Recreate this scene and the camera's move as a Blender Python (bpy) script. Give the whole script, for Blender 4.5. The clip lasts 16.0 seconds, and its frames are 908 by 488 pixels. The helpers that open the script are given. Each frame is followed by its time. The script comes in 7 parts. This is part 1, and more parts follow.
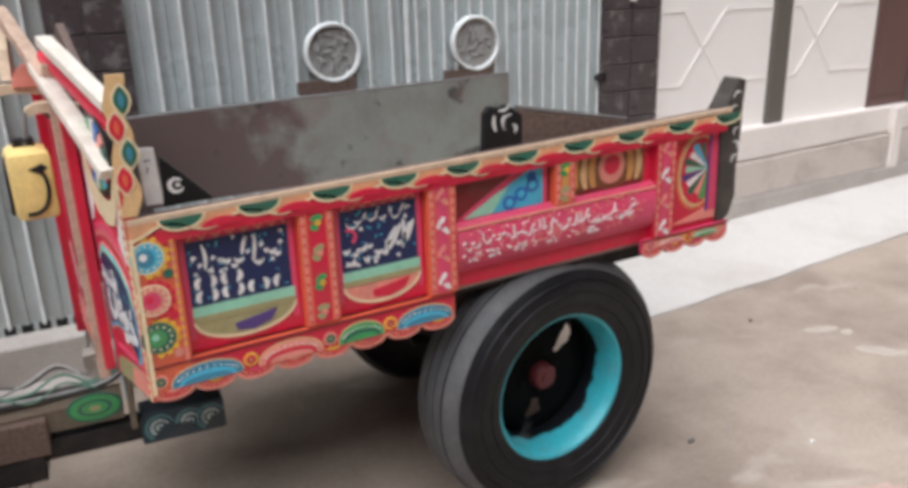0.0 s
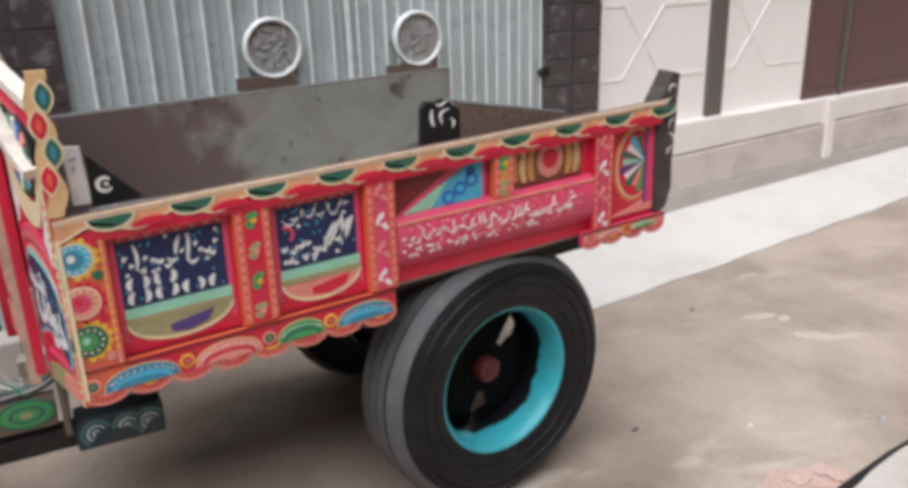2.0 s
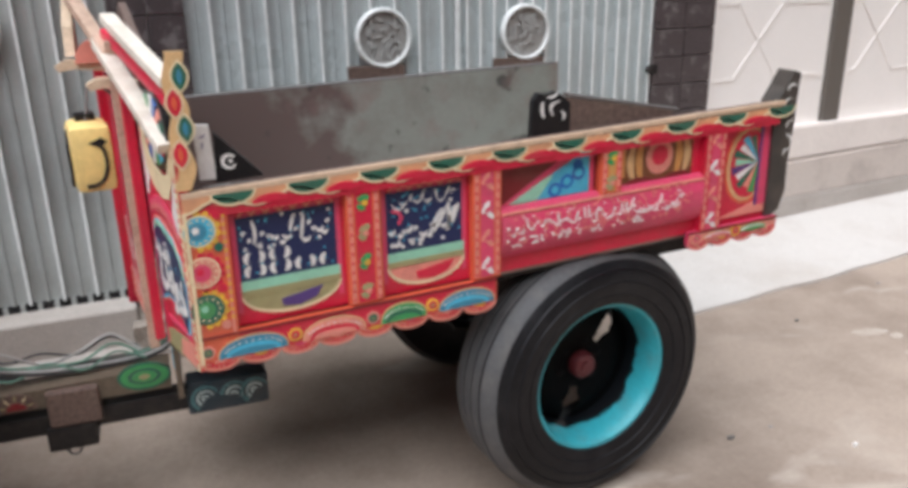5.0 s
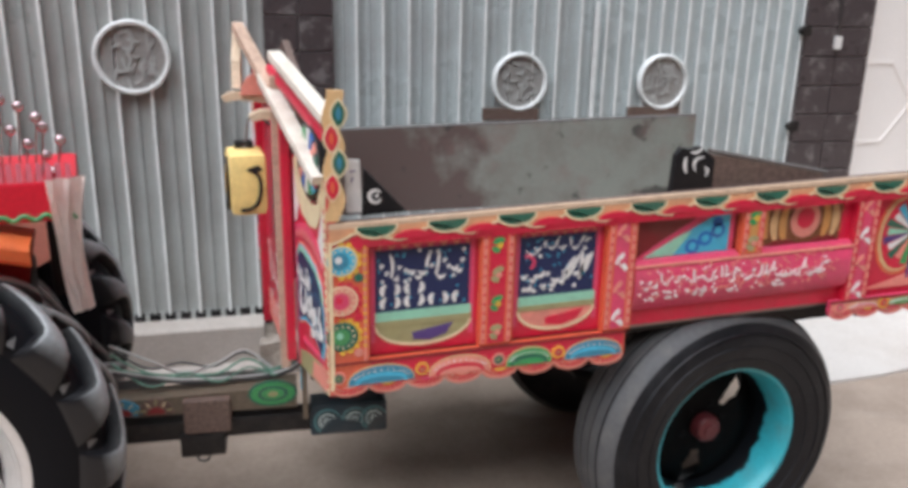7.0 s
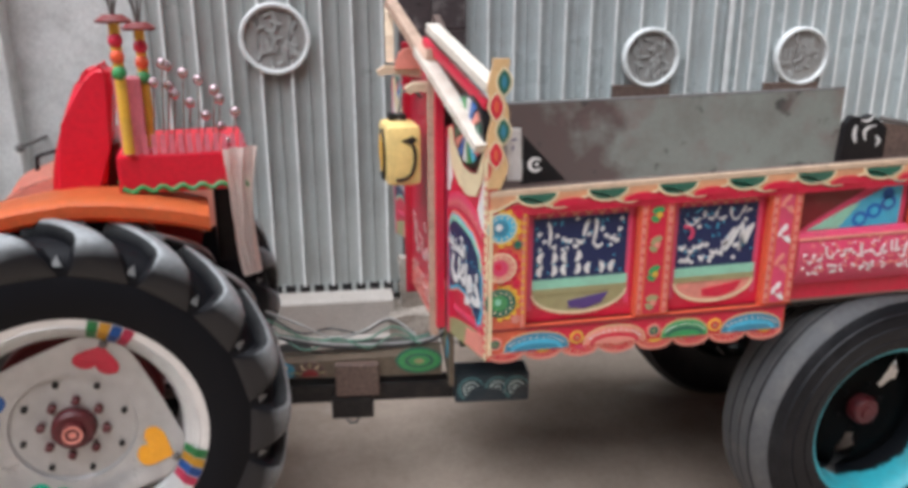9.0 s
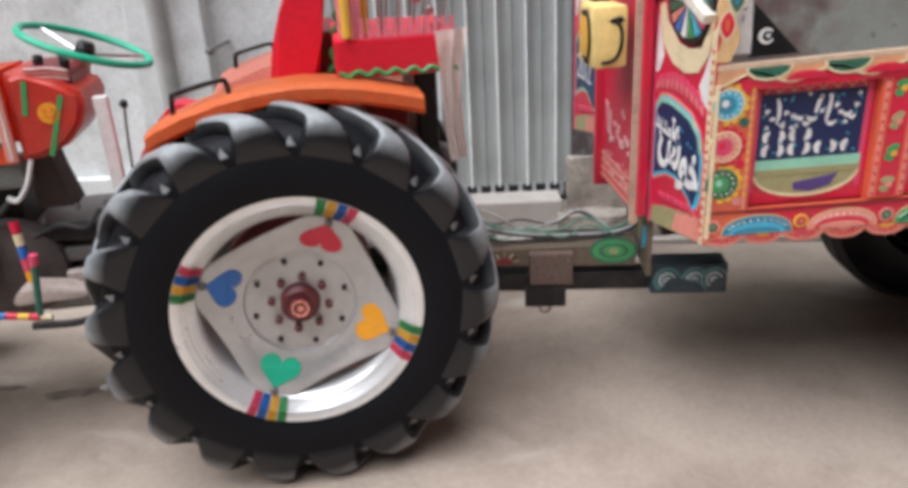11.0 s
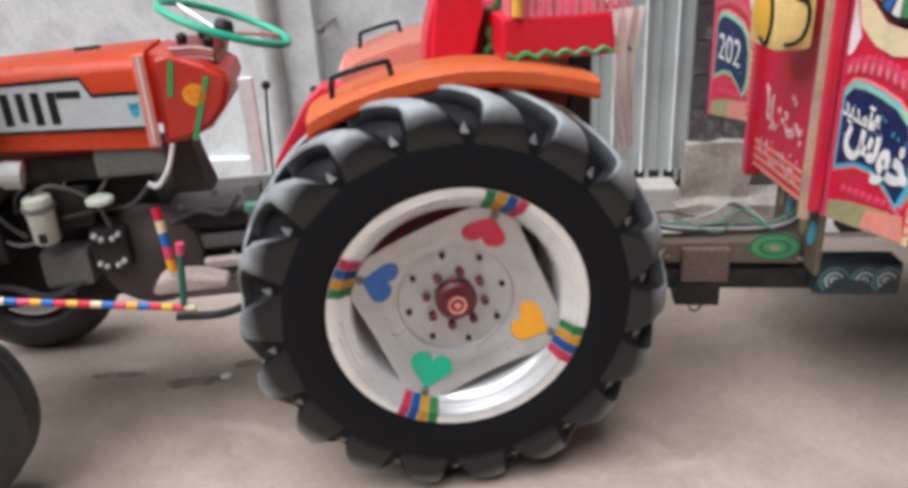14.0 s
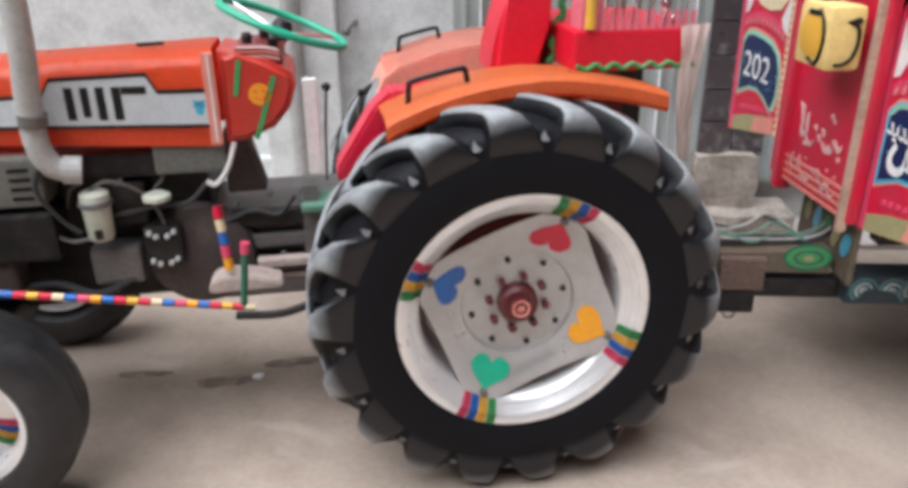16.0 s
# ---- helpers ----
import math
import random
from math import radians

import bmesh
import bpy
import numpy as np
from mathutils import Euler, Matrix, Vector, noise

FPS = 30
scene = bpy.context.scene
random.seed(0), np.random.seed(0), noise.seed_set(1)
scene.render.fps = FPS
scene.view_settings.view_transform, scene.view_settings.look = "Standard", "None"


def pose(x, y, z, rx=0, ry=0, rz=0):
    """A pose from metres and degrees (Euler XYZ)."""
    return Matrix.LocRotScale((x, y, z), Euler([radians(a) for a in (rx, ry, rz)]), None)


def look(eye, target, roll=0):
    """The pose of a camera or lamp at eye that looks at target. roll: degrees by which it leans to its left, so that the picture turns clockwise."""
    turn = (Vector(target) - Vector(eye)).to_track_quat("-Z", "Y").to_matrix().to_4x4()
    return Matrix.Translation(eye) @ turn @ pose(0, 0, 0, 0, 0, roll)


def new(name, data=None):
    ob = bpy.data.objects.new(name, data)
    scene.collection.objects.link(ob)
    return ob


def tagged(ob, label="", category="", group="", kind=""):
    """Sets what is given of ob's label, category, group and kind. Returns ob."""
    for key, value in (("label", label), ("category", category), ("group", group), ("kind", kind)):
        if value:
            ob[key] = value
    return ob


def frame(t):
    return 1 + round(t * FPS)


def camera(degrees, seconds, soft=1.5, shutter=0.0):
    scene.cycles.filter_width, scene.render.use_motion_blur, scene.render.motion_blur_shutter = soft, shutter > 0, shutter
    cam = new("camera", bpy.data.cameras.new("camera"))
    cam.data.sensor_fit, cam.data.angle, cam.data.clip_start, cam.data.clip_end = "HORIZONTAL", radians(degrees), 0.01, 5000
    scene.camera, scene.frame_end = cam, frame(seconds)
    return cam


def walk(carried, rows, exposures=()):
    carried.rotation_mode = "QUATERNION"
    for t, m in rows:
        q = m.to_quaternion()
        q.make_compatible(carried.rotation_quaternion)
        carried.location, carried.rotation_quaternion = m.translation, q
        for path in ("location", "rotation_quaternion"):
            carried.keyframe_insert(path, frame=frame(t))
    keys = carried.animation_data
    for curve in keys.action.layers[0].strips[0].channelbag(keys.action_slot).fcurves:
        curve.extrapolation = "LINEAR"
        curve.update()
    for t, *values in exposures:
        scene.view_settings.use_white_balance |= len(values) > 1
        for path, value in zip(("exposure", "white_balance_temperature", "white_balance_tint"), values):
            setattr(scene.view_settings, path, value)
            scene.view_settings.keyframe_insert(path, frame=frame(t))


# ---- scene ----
LENS = 60.36
ROWS = [
    # seconds, x, y, z, yaw, pitch, roll
    (0, -0.0451, -2.1442, 1.8751, -23.553, -18.215, -1.732),
    (0.5, -0.0291, -2.1486, 1.8748, -24.817, -18.114, -1.690),
    (1, -0.0210, -2.1535, 1.8722, -25.799, -18.137, -1.779),
    (1.5, -0.0136, -2.1577, 1.8737, -26.637, -18.206, -1.631),
    (2, -0.0078, -2.1596, 1.8701, -27.183, -18.612, -1.646),
    (2.5, -0.0067, -2.1635, 1.8664, -27.368, -19.270, -1.730),
    (3, -0.0000, -2.1684, 1.8670, -27.262, -19.277, -1.901),
    (3.5, -0.0080, -2.1688, 1.8601, -26.122, -19.310, -2.041),
    (3.7, -0.0132, -2.1677, 1.8565, -25.431, -19.379, -1.798),
    (5.8, -0.0839, -2.1642, 1.8707, -15.810, -17.601, -0.594),
    (6, -0.0889, -2.1661, 1.8762, -14.664, -17.167, -0.418),
    (6.5, -0.1090, -2.1592, 1.8786, -13.198, -16.502, 0.666),
    (7, -0.1342, -2.1585, 1.8841, -11.926, -16.070, 1.236),
    (7.5, -0.1723, -2.1503, 1.8880, -10.307, -16.078, 1.505),
    (8, -0.2213, -2.1533, 1.8913, -8.171, -15.953, 1.753),
    (8.2, -0.2410, -2.1581, 1.8887, -7.111, -15.808, 1.265),
    (10.3, -0.5106, -2.1920, 1.7419, -0.039, -21.229, -1.881),
    (10.5, -0.5442, -2.1967, 1.7404, 1.653, -21.737, -2.381),
    (11, -0.6166, -2.2029, 1.7271, 4.473, -22.551, -3.046),
    (11.5, -0.6708, -2.2090, 1.7123, 7.182, -23.799, -3.726),
    (12, -0.7224, -2.2052, 1.7004, 9.661, -24.772, -4.739),
    (12.5, -0.7833, -2.1745, 1.6970, 10.739, -24.560, -4.188),
    (13, -0.8593, -2.1374, 1.7073, 9.663, -23.651, -3.943),
    (13.5, -0.9382, -2.0992, 1.7161, 8.430, -23.303, -3.836),
    (14, -1.0081, -2.0730, 1.7261, 7.656, -23.891, -3.321),
    (14.5, -1.0666, -2.0879, 1.7226, 4.399, -24.418, -1.165),
    (15, -1.1510, -2.1174, 1.7278, 0.446, -24.438, -0.597),
    (15.5, -1.2459, -2.1400, 1.7417, 0.715, -24.416, -1.143),
    (16, -1.3419, -2.1425, 1.7563, 3.830, -23.748, -0.568),
]
cam = camera(LENS, 16.0, soft=4.1)
walk(cam, [(t, pose(x, y, z, 90 + pitch, 0, yaw) @ pose(0, 0, 0, 0, 0, roll)) for t, x, y, z, yaw, pitch, roll in ROWS],
     [(0.0, 0.08, 6350, 10), (3.7, 0.10, 6350, 10), (7.0, 0.2, 6250, 10), (8.5, 0.22, 6250, 10), (10.3, 0.30, 6250, 10), (16.0, 0.38, 6250, 10)])

# ---- light: a bright hazy sky over a narrow street, weak broad sun ----
world = bpy.data.worlds.new("sky")
scene.world = world
world.use_nodes = True
wn = world.node_tree
sky = wn.nodes.new("ShaderNodeTexSky")
sky.sky_type = "NISHITA"
sky.sun_disc = False
sky.sun_elevation, sky.sun_rotation = radians(65), radians(220)
sky.air_density, sky.dust_density, sky.ozone_density = 1.0, 2.0, 1.0
wn.nodes["Background"].inputs[1].default_value = 0.008
wn.links.new(sky.outputs[0], wn.nodes["Background"].inputs[0])
sun = new("sun", bpy.data.lights.new("sun", "SUN"))
sun.data.energy, sun.data.angle, sun.data.color = 5.9, radians(76), (0.95, 0.965, 1.0)
sun.matrix_world = look((-3.2, -1.8, 9), (0, 0, 0))


# ---- materials ----
def paint(name, col, rough=0.45, metal=0.0, vary=0.07, scale=9.0, bump=0.15, dirt=(0.16, 0.12, 0.09), dirty=0.28, fine=70.0, spec=0.5, edge=(0.46, 0.74)):
    """A surface with two scales of variation: stains and grain, with fine relief."""
    m = bpy.data.materials.new(name)
    m.use_nodes = True
    nt = m.node_tree
    b = nt.nodes["Principled BSDF"]
    tc = nt.nodes.new("ShaderNodeTexCoord")
    info = nt.nodes.new("ShaderNodeObjectInfo")
    shift = nt.nodes.new("ShaderNodeVectorMath")
    shift.operation = "ADD"
    nt.links.new(tc.outputs["Object"], shift.inputs[0])
    nt.links.new(info.outputs["Random"], shift.inputs[1])
    big = nt.nodes.new("ShaderNodeTexNoise")
    big.inputs["Scale"].default_value, big.inputs["Detail"].default_value, big.inputs["Roughness"].default_value = scale, 6, 0.62
    small = nt.nodes.new("ShaderNodeTexNoise")
    small.inputs["Scale"].default_value, small.inputs["Detail"].default_value = fine, 4
    for n in (big, small):
        nt.links.new(shift.outputs[0], n.inputs["Vector"])
    ramp = nt.nodes.new("ShaderNodeMapRange")
    ramp.inputs[1].default_value, ramp.inputs[2].default_value = edge
    ramp.inputs[3].default_value, ramp.inputs[4].default_value = 0.0, dirty
    nt.links.new(big.outputs[0], ramp.inputs[0])
    grain = nt.nodes.new("ShaderNodeMapRange")
    grain.inputs[1].default_value, grain.inputs[2].default_value = 0.3, 0.7
    grain.inputs[3].default_value, grain.inputs[4].default_value = 1.0 - vary, 1.0 + vary
    nt.links.new(small.outputs[0], grain.inputs[0])
    mix = nt.nodes.new("ShaderNodeMix")
    mix.data_type = "RGBA"
    mix.inputs["A"].default_value, mix.inputs["B"].default_value = (*col, 1), (*dirt, 1)
    nt.links.new(ramp.outputs[0], mix.inputs["Factor"])
    mul = nt.nodes.new("ShaderNodeVectorMath")
    mul.operation = "SCALE"
    nt.links.new(mix.outputs["Result"], mul.inputs[0])
    nt.links.new(grain.outputs[0], mul.inputs["Scale"])
    nt.links.new(mul.outputs[0], b.inputs["Base Color"])
    rr = nt.nodes.new("ShaderNodeMapRange")
    rr.inputs[3].default_value, rr.inputs[4].default_value = max(0.05, rough - 0.12), min(1.0, rough + 0.15)
    nt.links.new(big.outputs[0], rr.inputs[0])
    nt.links.new(rr.outputs[0], b.inputs["Roughness"])
    b.inputs["Metallic"].default_value = metal
    b.inputs["Specular IOR Level"].default_value = spec
    if bump:
        bp = nt.nodes.new("ShaderNodeBump")
        bp.inputs["Strength"].default_value, bp.inputs["Distance"].default_value = bump, 0.004
        nt.links.new(small.outputs[0], bp.inputs["Height"])
        nt.links.new(bp.outputs[0], b.inputs["Normal"])
    return m


RED = paint("red_enamel", (0.64, 0.013, 0.052), 0.35, dirty=0.2)
DASHRED = paint("faded_orange_red_enamel", (0.52, 0.035, 0.022), 0.3, dirty=0.2)
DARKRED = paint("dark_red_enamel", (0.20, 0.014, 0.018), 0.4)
ORANGE = paint("orange_enamel", (0.74, 0.13, 0.06), 0.4)
TORANGE = paint("tractor_orange", (0.89, 0.12, 0.04), 0.3, dirty=0.1)
PINK = paint("pink_enamel", (0.70, 0.065, 0.15), 0.4)
PALEPINK = paint("pale_pink_enamel", (0.80, 0.52, 0.50), 0.45)
SALMON = paint("salmon_enamel", (0.78, 0.28, 0.22), 0.45)
CREAM = paint("cream_enamel", (0.80, 0.66, 0.42), 0.45)
YELLOW = paint("yellow_enamel", (0.80, 0.46, 0.05), 0.45)
GREEN = paint("green_enamel", (0.05, 0.32, 0.10), 0.4)
DGREEN = paint("dark_green_enamel", (0.025, 0.13, 0.085), 0.4)
DULLBLUE = paint("dull_blue_enamel", (0.05, 0.24, 0.36), 0.45, dirty=0.4)
MINT = paint("mint_enamel", (0.30, 0.62, 0.45), 0.45)
OLIVE = paint("olive_enamel", (0.36, 0.33, 0.16), 0.5)
SKY = paint("sky_blue_enamel", (0.07, 0.46, 0.66), 0.4)
BLUE = paint("blue_enamel", (0.02, 0.14, 0.48), 0.35)
NAVY = paint("navy_enamel", (0.010, 0.020, 0.085), 0.4, dirty=0.06)
WHITE = paint("white_enamel", (0.80, 0.78, 0.76), 0.45)
BLACK = paint("black_enamel", (0.008, 0.008, 0.010), 0.4, dirty=0.1, spec=0.35)
VIOLET = paint("violet_enamel", (0.09, 0.05, 0.20), 0.45)
TEAL = paint("teal_wheel_enamel", (0.045, 0.40, 0.47), 0.35, dirty=0.3, scale=14)
RUBBER = paint("worn_tyre_rubber", (0.007, 0.007, 0.009), 0.5, vary=0.25, dirt=(0.08, 0.078, 0.08), dirty=0.25, scale=6, bump=0.25, spec=0.3)
TREAD = paint("dusty_tyre_tread", (0.085, 0.086, 0.09), 0.6, vary=0.1, dirt=(0.19, 0.175, 0.16), dirty=0.4, scale=12, bump=0.4)
SILVER = paint("silver_wheel_paint", (0.86, 0.855, 0.85), 0.3, metal=0.55, vary=0.04, dirty=0.12, bump=0.05, fine=25)
GREYIRON = paint("grey_iron", (0.16, 0.15, 0.145), 0.5, metal=0.3, vary=0.15, dirty=0.4)
DARKIRON = paint("oily_dark_iron", (0.020, 0.018, 0.018), 0.5, metal=0.2, vary=0.2, dirt=(0.09, 0.075, 0.06), dirty=0.35, scale=16, spec=0.3)
SHEET = paint("bare_worn_sheet_steel", (0.31, 0.30, 0.28), 0.45, metal=0.15, vary=0.05, scale=1.7, dirt=(0.15, 0.11, 0.10), dirty=1.0, bump=0.1, edge=(0.47, 0.62))
TAILSHEET = paint("brown_worn_sheet", (0.17, 0.12, 0.105), 0.5, vary=0.05, scale=4, dirt=(0.07, 0.05, 0.045), dirty=0.8)
RUST = paint("rusty_brown_iron", (0.13, 0.085, 0.07), 0.65, vary=0.3, dirty=0.4)
GATE = paint("grey_painted_gate_sheet", (0.52, 0.57, 0.57), 0.28, metal=0.1, vary=0.06, scale=2.5, dirt=(0.28, 0.27, 0.25), dirty=0.4, bump=0.06)
GATEDULL = paint("grey_dull_gate_sheet", (0.45, 0.475, 0.46), 0.30, metal=0.1, vary=0.06, scale=2.5, dirt=(0.26, 0.25, 0.235), dirty=0.45, bump=0.06)
GATERIM = paint("pale_gate_paint", (0.86, 0.88, 0.87), 0.4, vary=0.1)
MARBLE = paint("dark_brown_stone", (0.075, 0.06, 0.062), 0.3, vary=0.3, scale=11, dirt=(0.26, 0.235, 0.23), dirty=0.6, fine=160, edge=(0.54, 0.66))
MORTAR = paint("pale_mortar", (0.30, 0.28, 0.265), 0.85, vary=0.1)
PLASTER = paint("grey_cement_plaster", (0.74, 0.75, 0.735), 0.9, vary=0.1, scale=6, dirt=(0.46, 0.47, 0.45), dirty=0.7, bump=0.5)
PALEWALL = paint("pale_pinkish_paint", (0.80, 0.73, 0.68), 0.6, vary=0.05, scale=2.5, dirty=0.12)
BROWNGATE = paint("brown_metal_door", (0.14, 0.075, 0.068), 0.45, vary=0.1, scale=4)
PLINTH = paint("worn_pale_plinth", (0.47, 0.425, 0.385), 0.8, vary=0.1, scale=3, dirt=(0.36, 0.31, 0.27), dirty=0.7, bump=0.4)
CONCRETE = paint("pale_concrete_apron", (0.60, 0.565, 0.53), 0.85, vary=0.08, scale=1.6, dirt=(0.44, 0.38, 0.33), dirty=0.55, bump=0.35)
ROAD = paint("dusty_concrete_road", (0.40, 0.32, 0.26), 0.85, vary=0.07, scale=0.9, dirt=(0.175, 0.13, 0.10), dirty=0.85, bump=0.45, fine=45, edge=(0.43, 0.70))
# pale dry dust patches on the road
nt = ROAD.node_tree
lum = nt.nodes["Principled BSDF"]
spots = nt.nodes.new("ShaderNodeTexNoise")
spots.inputs["Scale"].default_value, spots.inputs["Detail"].default_value, spots.inputs["Distortion"].default_value = 1.7, 7, 0.8
place = nt.nodes.new("ShaderNodeTexCoord")
stretch = nt.nodes.new("ShaderNodeMapping")
stretch.inputs["Scale"].default_value = (0.7, 1.5, 1.0)
nt.links.new(place.outputs["Object"], stretch.inputs[0])
nt.links.new(stretch.outputs[0], spots.inputs["Vector"])
cut = nt.nodes.new("ShaderNodeMapRange")
cut.inputs[1].default_value, cut.inputs[2].default_value = 0.60, 0.72
cut.inputs[4].default_value = 0.65
nt.links.new(spots.outputs[0], cut.inputs[0])
dust = nt.nodes.new("ShaderNodeMix")
dust.data_type = "RGBA"
dust.inputs["B"].default_value = (0.53, 0.455, 0.39, 1)
nt.links.new(cut.outputs[0], dust.inputs["Factor"])
nt.links.new(lum.inputs["Base Color"].links[0].from_socket, dust.inputs["A"])
nt.links.new(dust.outputs["Result"], lum.inputs["Base Color"])
# the wheel barrel's teal turns to black towards its inside, with a ragged edge
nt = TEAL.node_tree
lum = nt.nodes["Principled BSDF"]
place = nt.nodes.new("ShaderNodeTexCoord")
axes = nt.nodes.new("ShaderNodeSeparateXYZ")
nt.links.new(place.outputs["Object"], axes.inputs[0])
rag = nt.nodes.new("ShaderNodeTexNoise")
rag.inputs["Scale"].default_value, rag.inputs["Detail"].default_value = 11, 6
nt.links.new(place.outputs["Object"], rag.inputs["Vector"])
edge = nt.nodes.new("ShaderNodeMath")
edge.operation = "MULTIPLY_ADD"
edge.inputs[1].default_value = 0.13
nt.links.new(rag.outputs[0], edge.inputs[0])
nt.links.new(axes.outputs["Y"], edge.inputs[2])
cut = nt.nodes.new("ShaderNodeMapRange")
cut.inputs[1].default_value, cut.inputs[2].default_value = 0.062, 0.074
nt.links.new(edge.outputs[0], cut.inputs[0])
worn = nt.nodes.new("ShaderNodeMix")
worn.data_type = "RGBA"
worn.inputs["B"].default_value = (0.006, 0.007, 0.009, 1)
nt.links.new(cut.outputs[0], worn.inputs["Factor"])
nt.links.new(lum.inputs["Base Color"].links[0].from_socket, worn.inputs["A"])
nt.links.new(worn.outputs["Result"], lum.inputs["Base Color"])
POSTWOOD = paint("reddish_worn_wood", (0.52, 0.36, 0.27), 0.6, vary=0.15, scale=12, dirt=(0.22, 0.14, 0.10), dirty=0.5)
PLANKWHITE = paint("whitish_worn_plank", (0.70, 0.64, 0.56), 0.6, vary=0.08, scale=10, dirt=(0.40, 0.30, 0.22), dirty=0.5)
WOOD = paint("pale_worn_wood", (0.62, 0.48, 0.34), 0.6, vary=0.15, scale=12, dirt=(0.32, 0.22, 0.14), dirty=0.5)
BRICKRED = paint("worn_red_brick", (0.50, 0.33, 0.285), 0.85, vary=0.15, scale=16, dirt=(0.42, 0.36, 0.31), dirty=1.0, bump=0.5)
CANISTER = paint("yellow_plastic_can", (0.87, 0.64, 0.24), 0.5, vary=0.06)
CLOTH = paint("pale_cloth", (0.90, 0.80, 0.75), 0.9, vary=0.06, scale=5, dirt=(0.55, 0.38, 0.31), dirty=0.2)
REDVINYL = paint("red_seat_vinyl", (0.68, 0.010, 0.035), 0.36, vary=0.08, dirty=0.05, bump=0.08)
REDCLEAR = paint("translucent_red_fringe", (0.76, 0.20, 0.26), 0.4, vary=0.1)
CHROME = paint("chrome", (0.75, 0.75, 0.75), 0.18, metal=1.0, vary=0.03, dirty=0.05, bump=0.02)
GLASS = paint("clear_grey_bowl", (0.55, 0.58, 0.48), 0.2, vary=0.05, dirty=0.3)
BELL = paint("dusty_brown_iron", (0.060, 0.046, 0.044), 0.6, metal=0.1, vary=0.15, dirty=0.4)
PIPE = paint("pale_grey_pipe_paint", (0.45, 0.45, 0.43), 0.5, vary=0.1, dirty=0.3)
HUBRED = paint("worn_hub_red", (0.11, 0.016, 0.020), 0.45)
BEAM = paint("dark_worn_beam_paint", (0.13, 0.10, 0.07), 0.55, vary=0.2, dirty=0.4, scale=14)
RIMPAINT = paint("rim_peach_enamel", (0.74, 0.36, 0.19), 0.45)
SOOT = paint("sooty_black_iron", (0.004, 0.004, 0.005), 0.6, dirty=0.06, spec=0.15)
BLOCKER = paint("blocker_brown", (0.20, 0.15, 0.125), 0.9, vary=0.15, scale=1.5, dirty=0.5)
LEAFWHITE = paint("whitish_gate_paint", (0.92, 0.87, 0.83), 0.5, vary=0.03, scale=2.0, dirty=0.06, bump=0.05)
TAILPAINT = paint("dark_brown_post_paint", (0.05, 0.043, 0.038), 0.5, dirt=(0.14, 0.11, 0.09), dirty=0.5)
POSTGREY = paint("dark_grey_post_paint", (0.13, 0.115, 0.10), 0.5)
PLINTHPINK = paint("pinkish_plinth", (0.58, 0.51, 0.46), 0.8, vary=0.08, scale=2.6, dirt=(0.34, 0.29, 0.255), dirty=0.9, bump=0.3)
ROUNDEL = paint("grey_roundel_paint", (0.33, 0.32, 0.305), 0.5, vary=0.1, dirty=0.4)
ROUNDELUP = paint("worn_roundel_relief", (0.42, 0.42, 0.405), 0.5, vary=0.1, dirty=0.4)
RIMCAP = paint("worn_tan_rim", (0.64, 0.46, 0.32), 0.5, dirty=0.4, scale=20)
PINKBALL = paint("pinkish_metal_ball", (0.56, 0.42, 0.44), 0.2, metal=0.75)
HOSE = paint("black_hose_rubber", (0.03, 0.03, 0.032), 0.45)


# ---- mesh helpers ----
def box(bm, lo, hi, bevel=0.0, m=None):
    vs = [bm.verts.new((x, y, z)) for z in (lo[2], hi[2]) for y in (lo[1], hi[1]) for x in (lo[0], hi[0])]
    fs = [bm.faces.new([vs[i] for i in q]) for q in ((0, 2, 3, 1), (4, 5, 7, 6), (0, 1, 5, 4), (2, 6, 7, 3), (0, 4, 6, 2), (1, 3, 7, 5))]
    if m is not None:
        bmesh.ops.transform(bm, matrix=m, verts=vs)
    if bevel:
        bmesh.ops.bevel(bm, geom=list({e for f in fs for e in f.edges}), offset=bevel, segments=2, affect="EDGES", profile=0.6)
    return bm


AX = {"x": lambda u, v, a: (a, u, v), "y": lambda u, v, a: (u, a, v), "z": lambda u, v, a: (u, v, a)}


def prism(bm, pts, axis, a, b, m=None):
    """A polygon in the plane across axis, thickened from a to b."""
    lo, hi = [[bm.verts.new(AX[axis](u, v, c)) for u, v in pts] for c in (a, b)]
    n = len(pts)
    bm.faces.new(lo)
    bm.faces.new(hi[::-1])
    for i in range(n):
        bm.faces.new((lo[i], hi[i], hi[(i + 1) % n], lo[(i + 1) % n]))
    if m is not None:
        bmesh.ops.transform(bm, matrix=m, verts=lo + hi)
    return bm


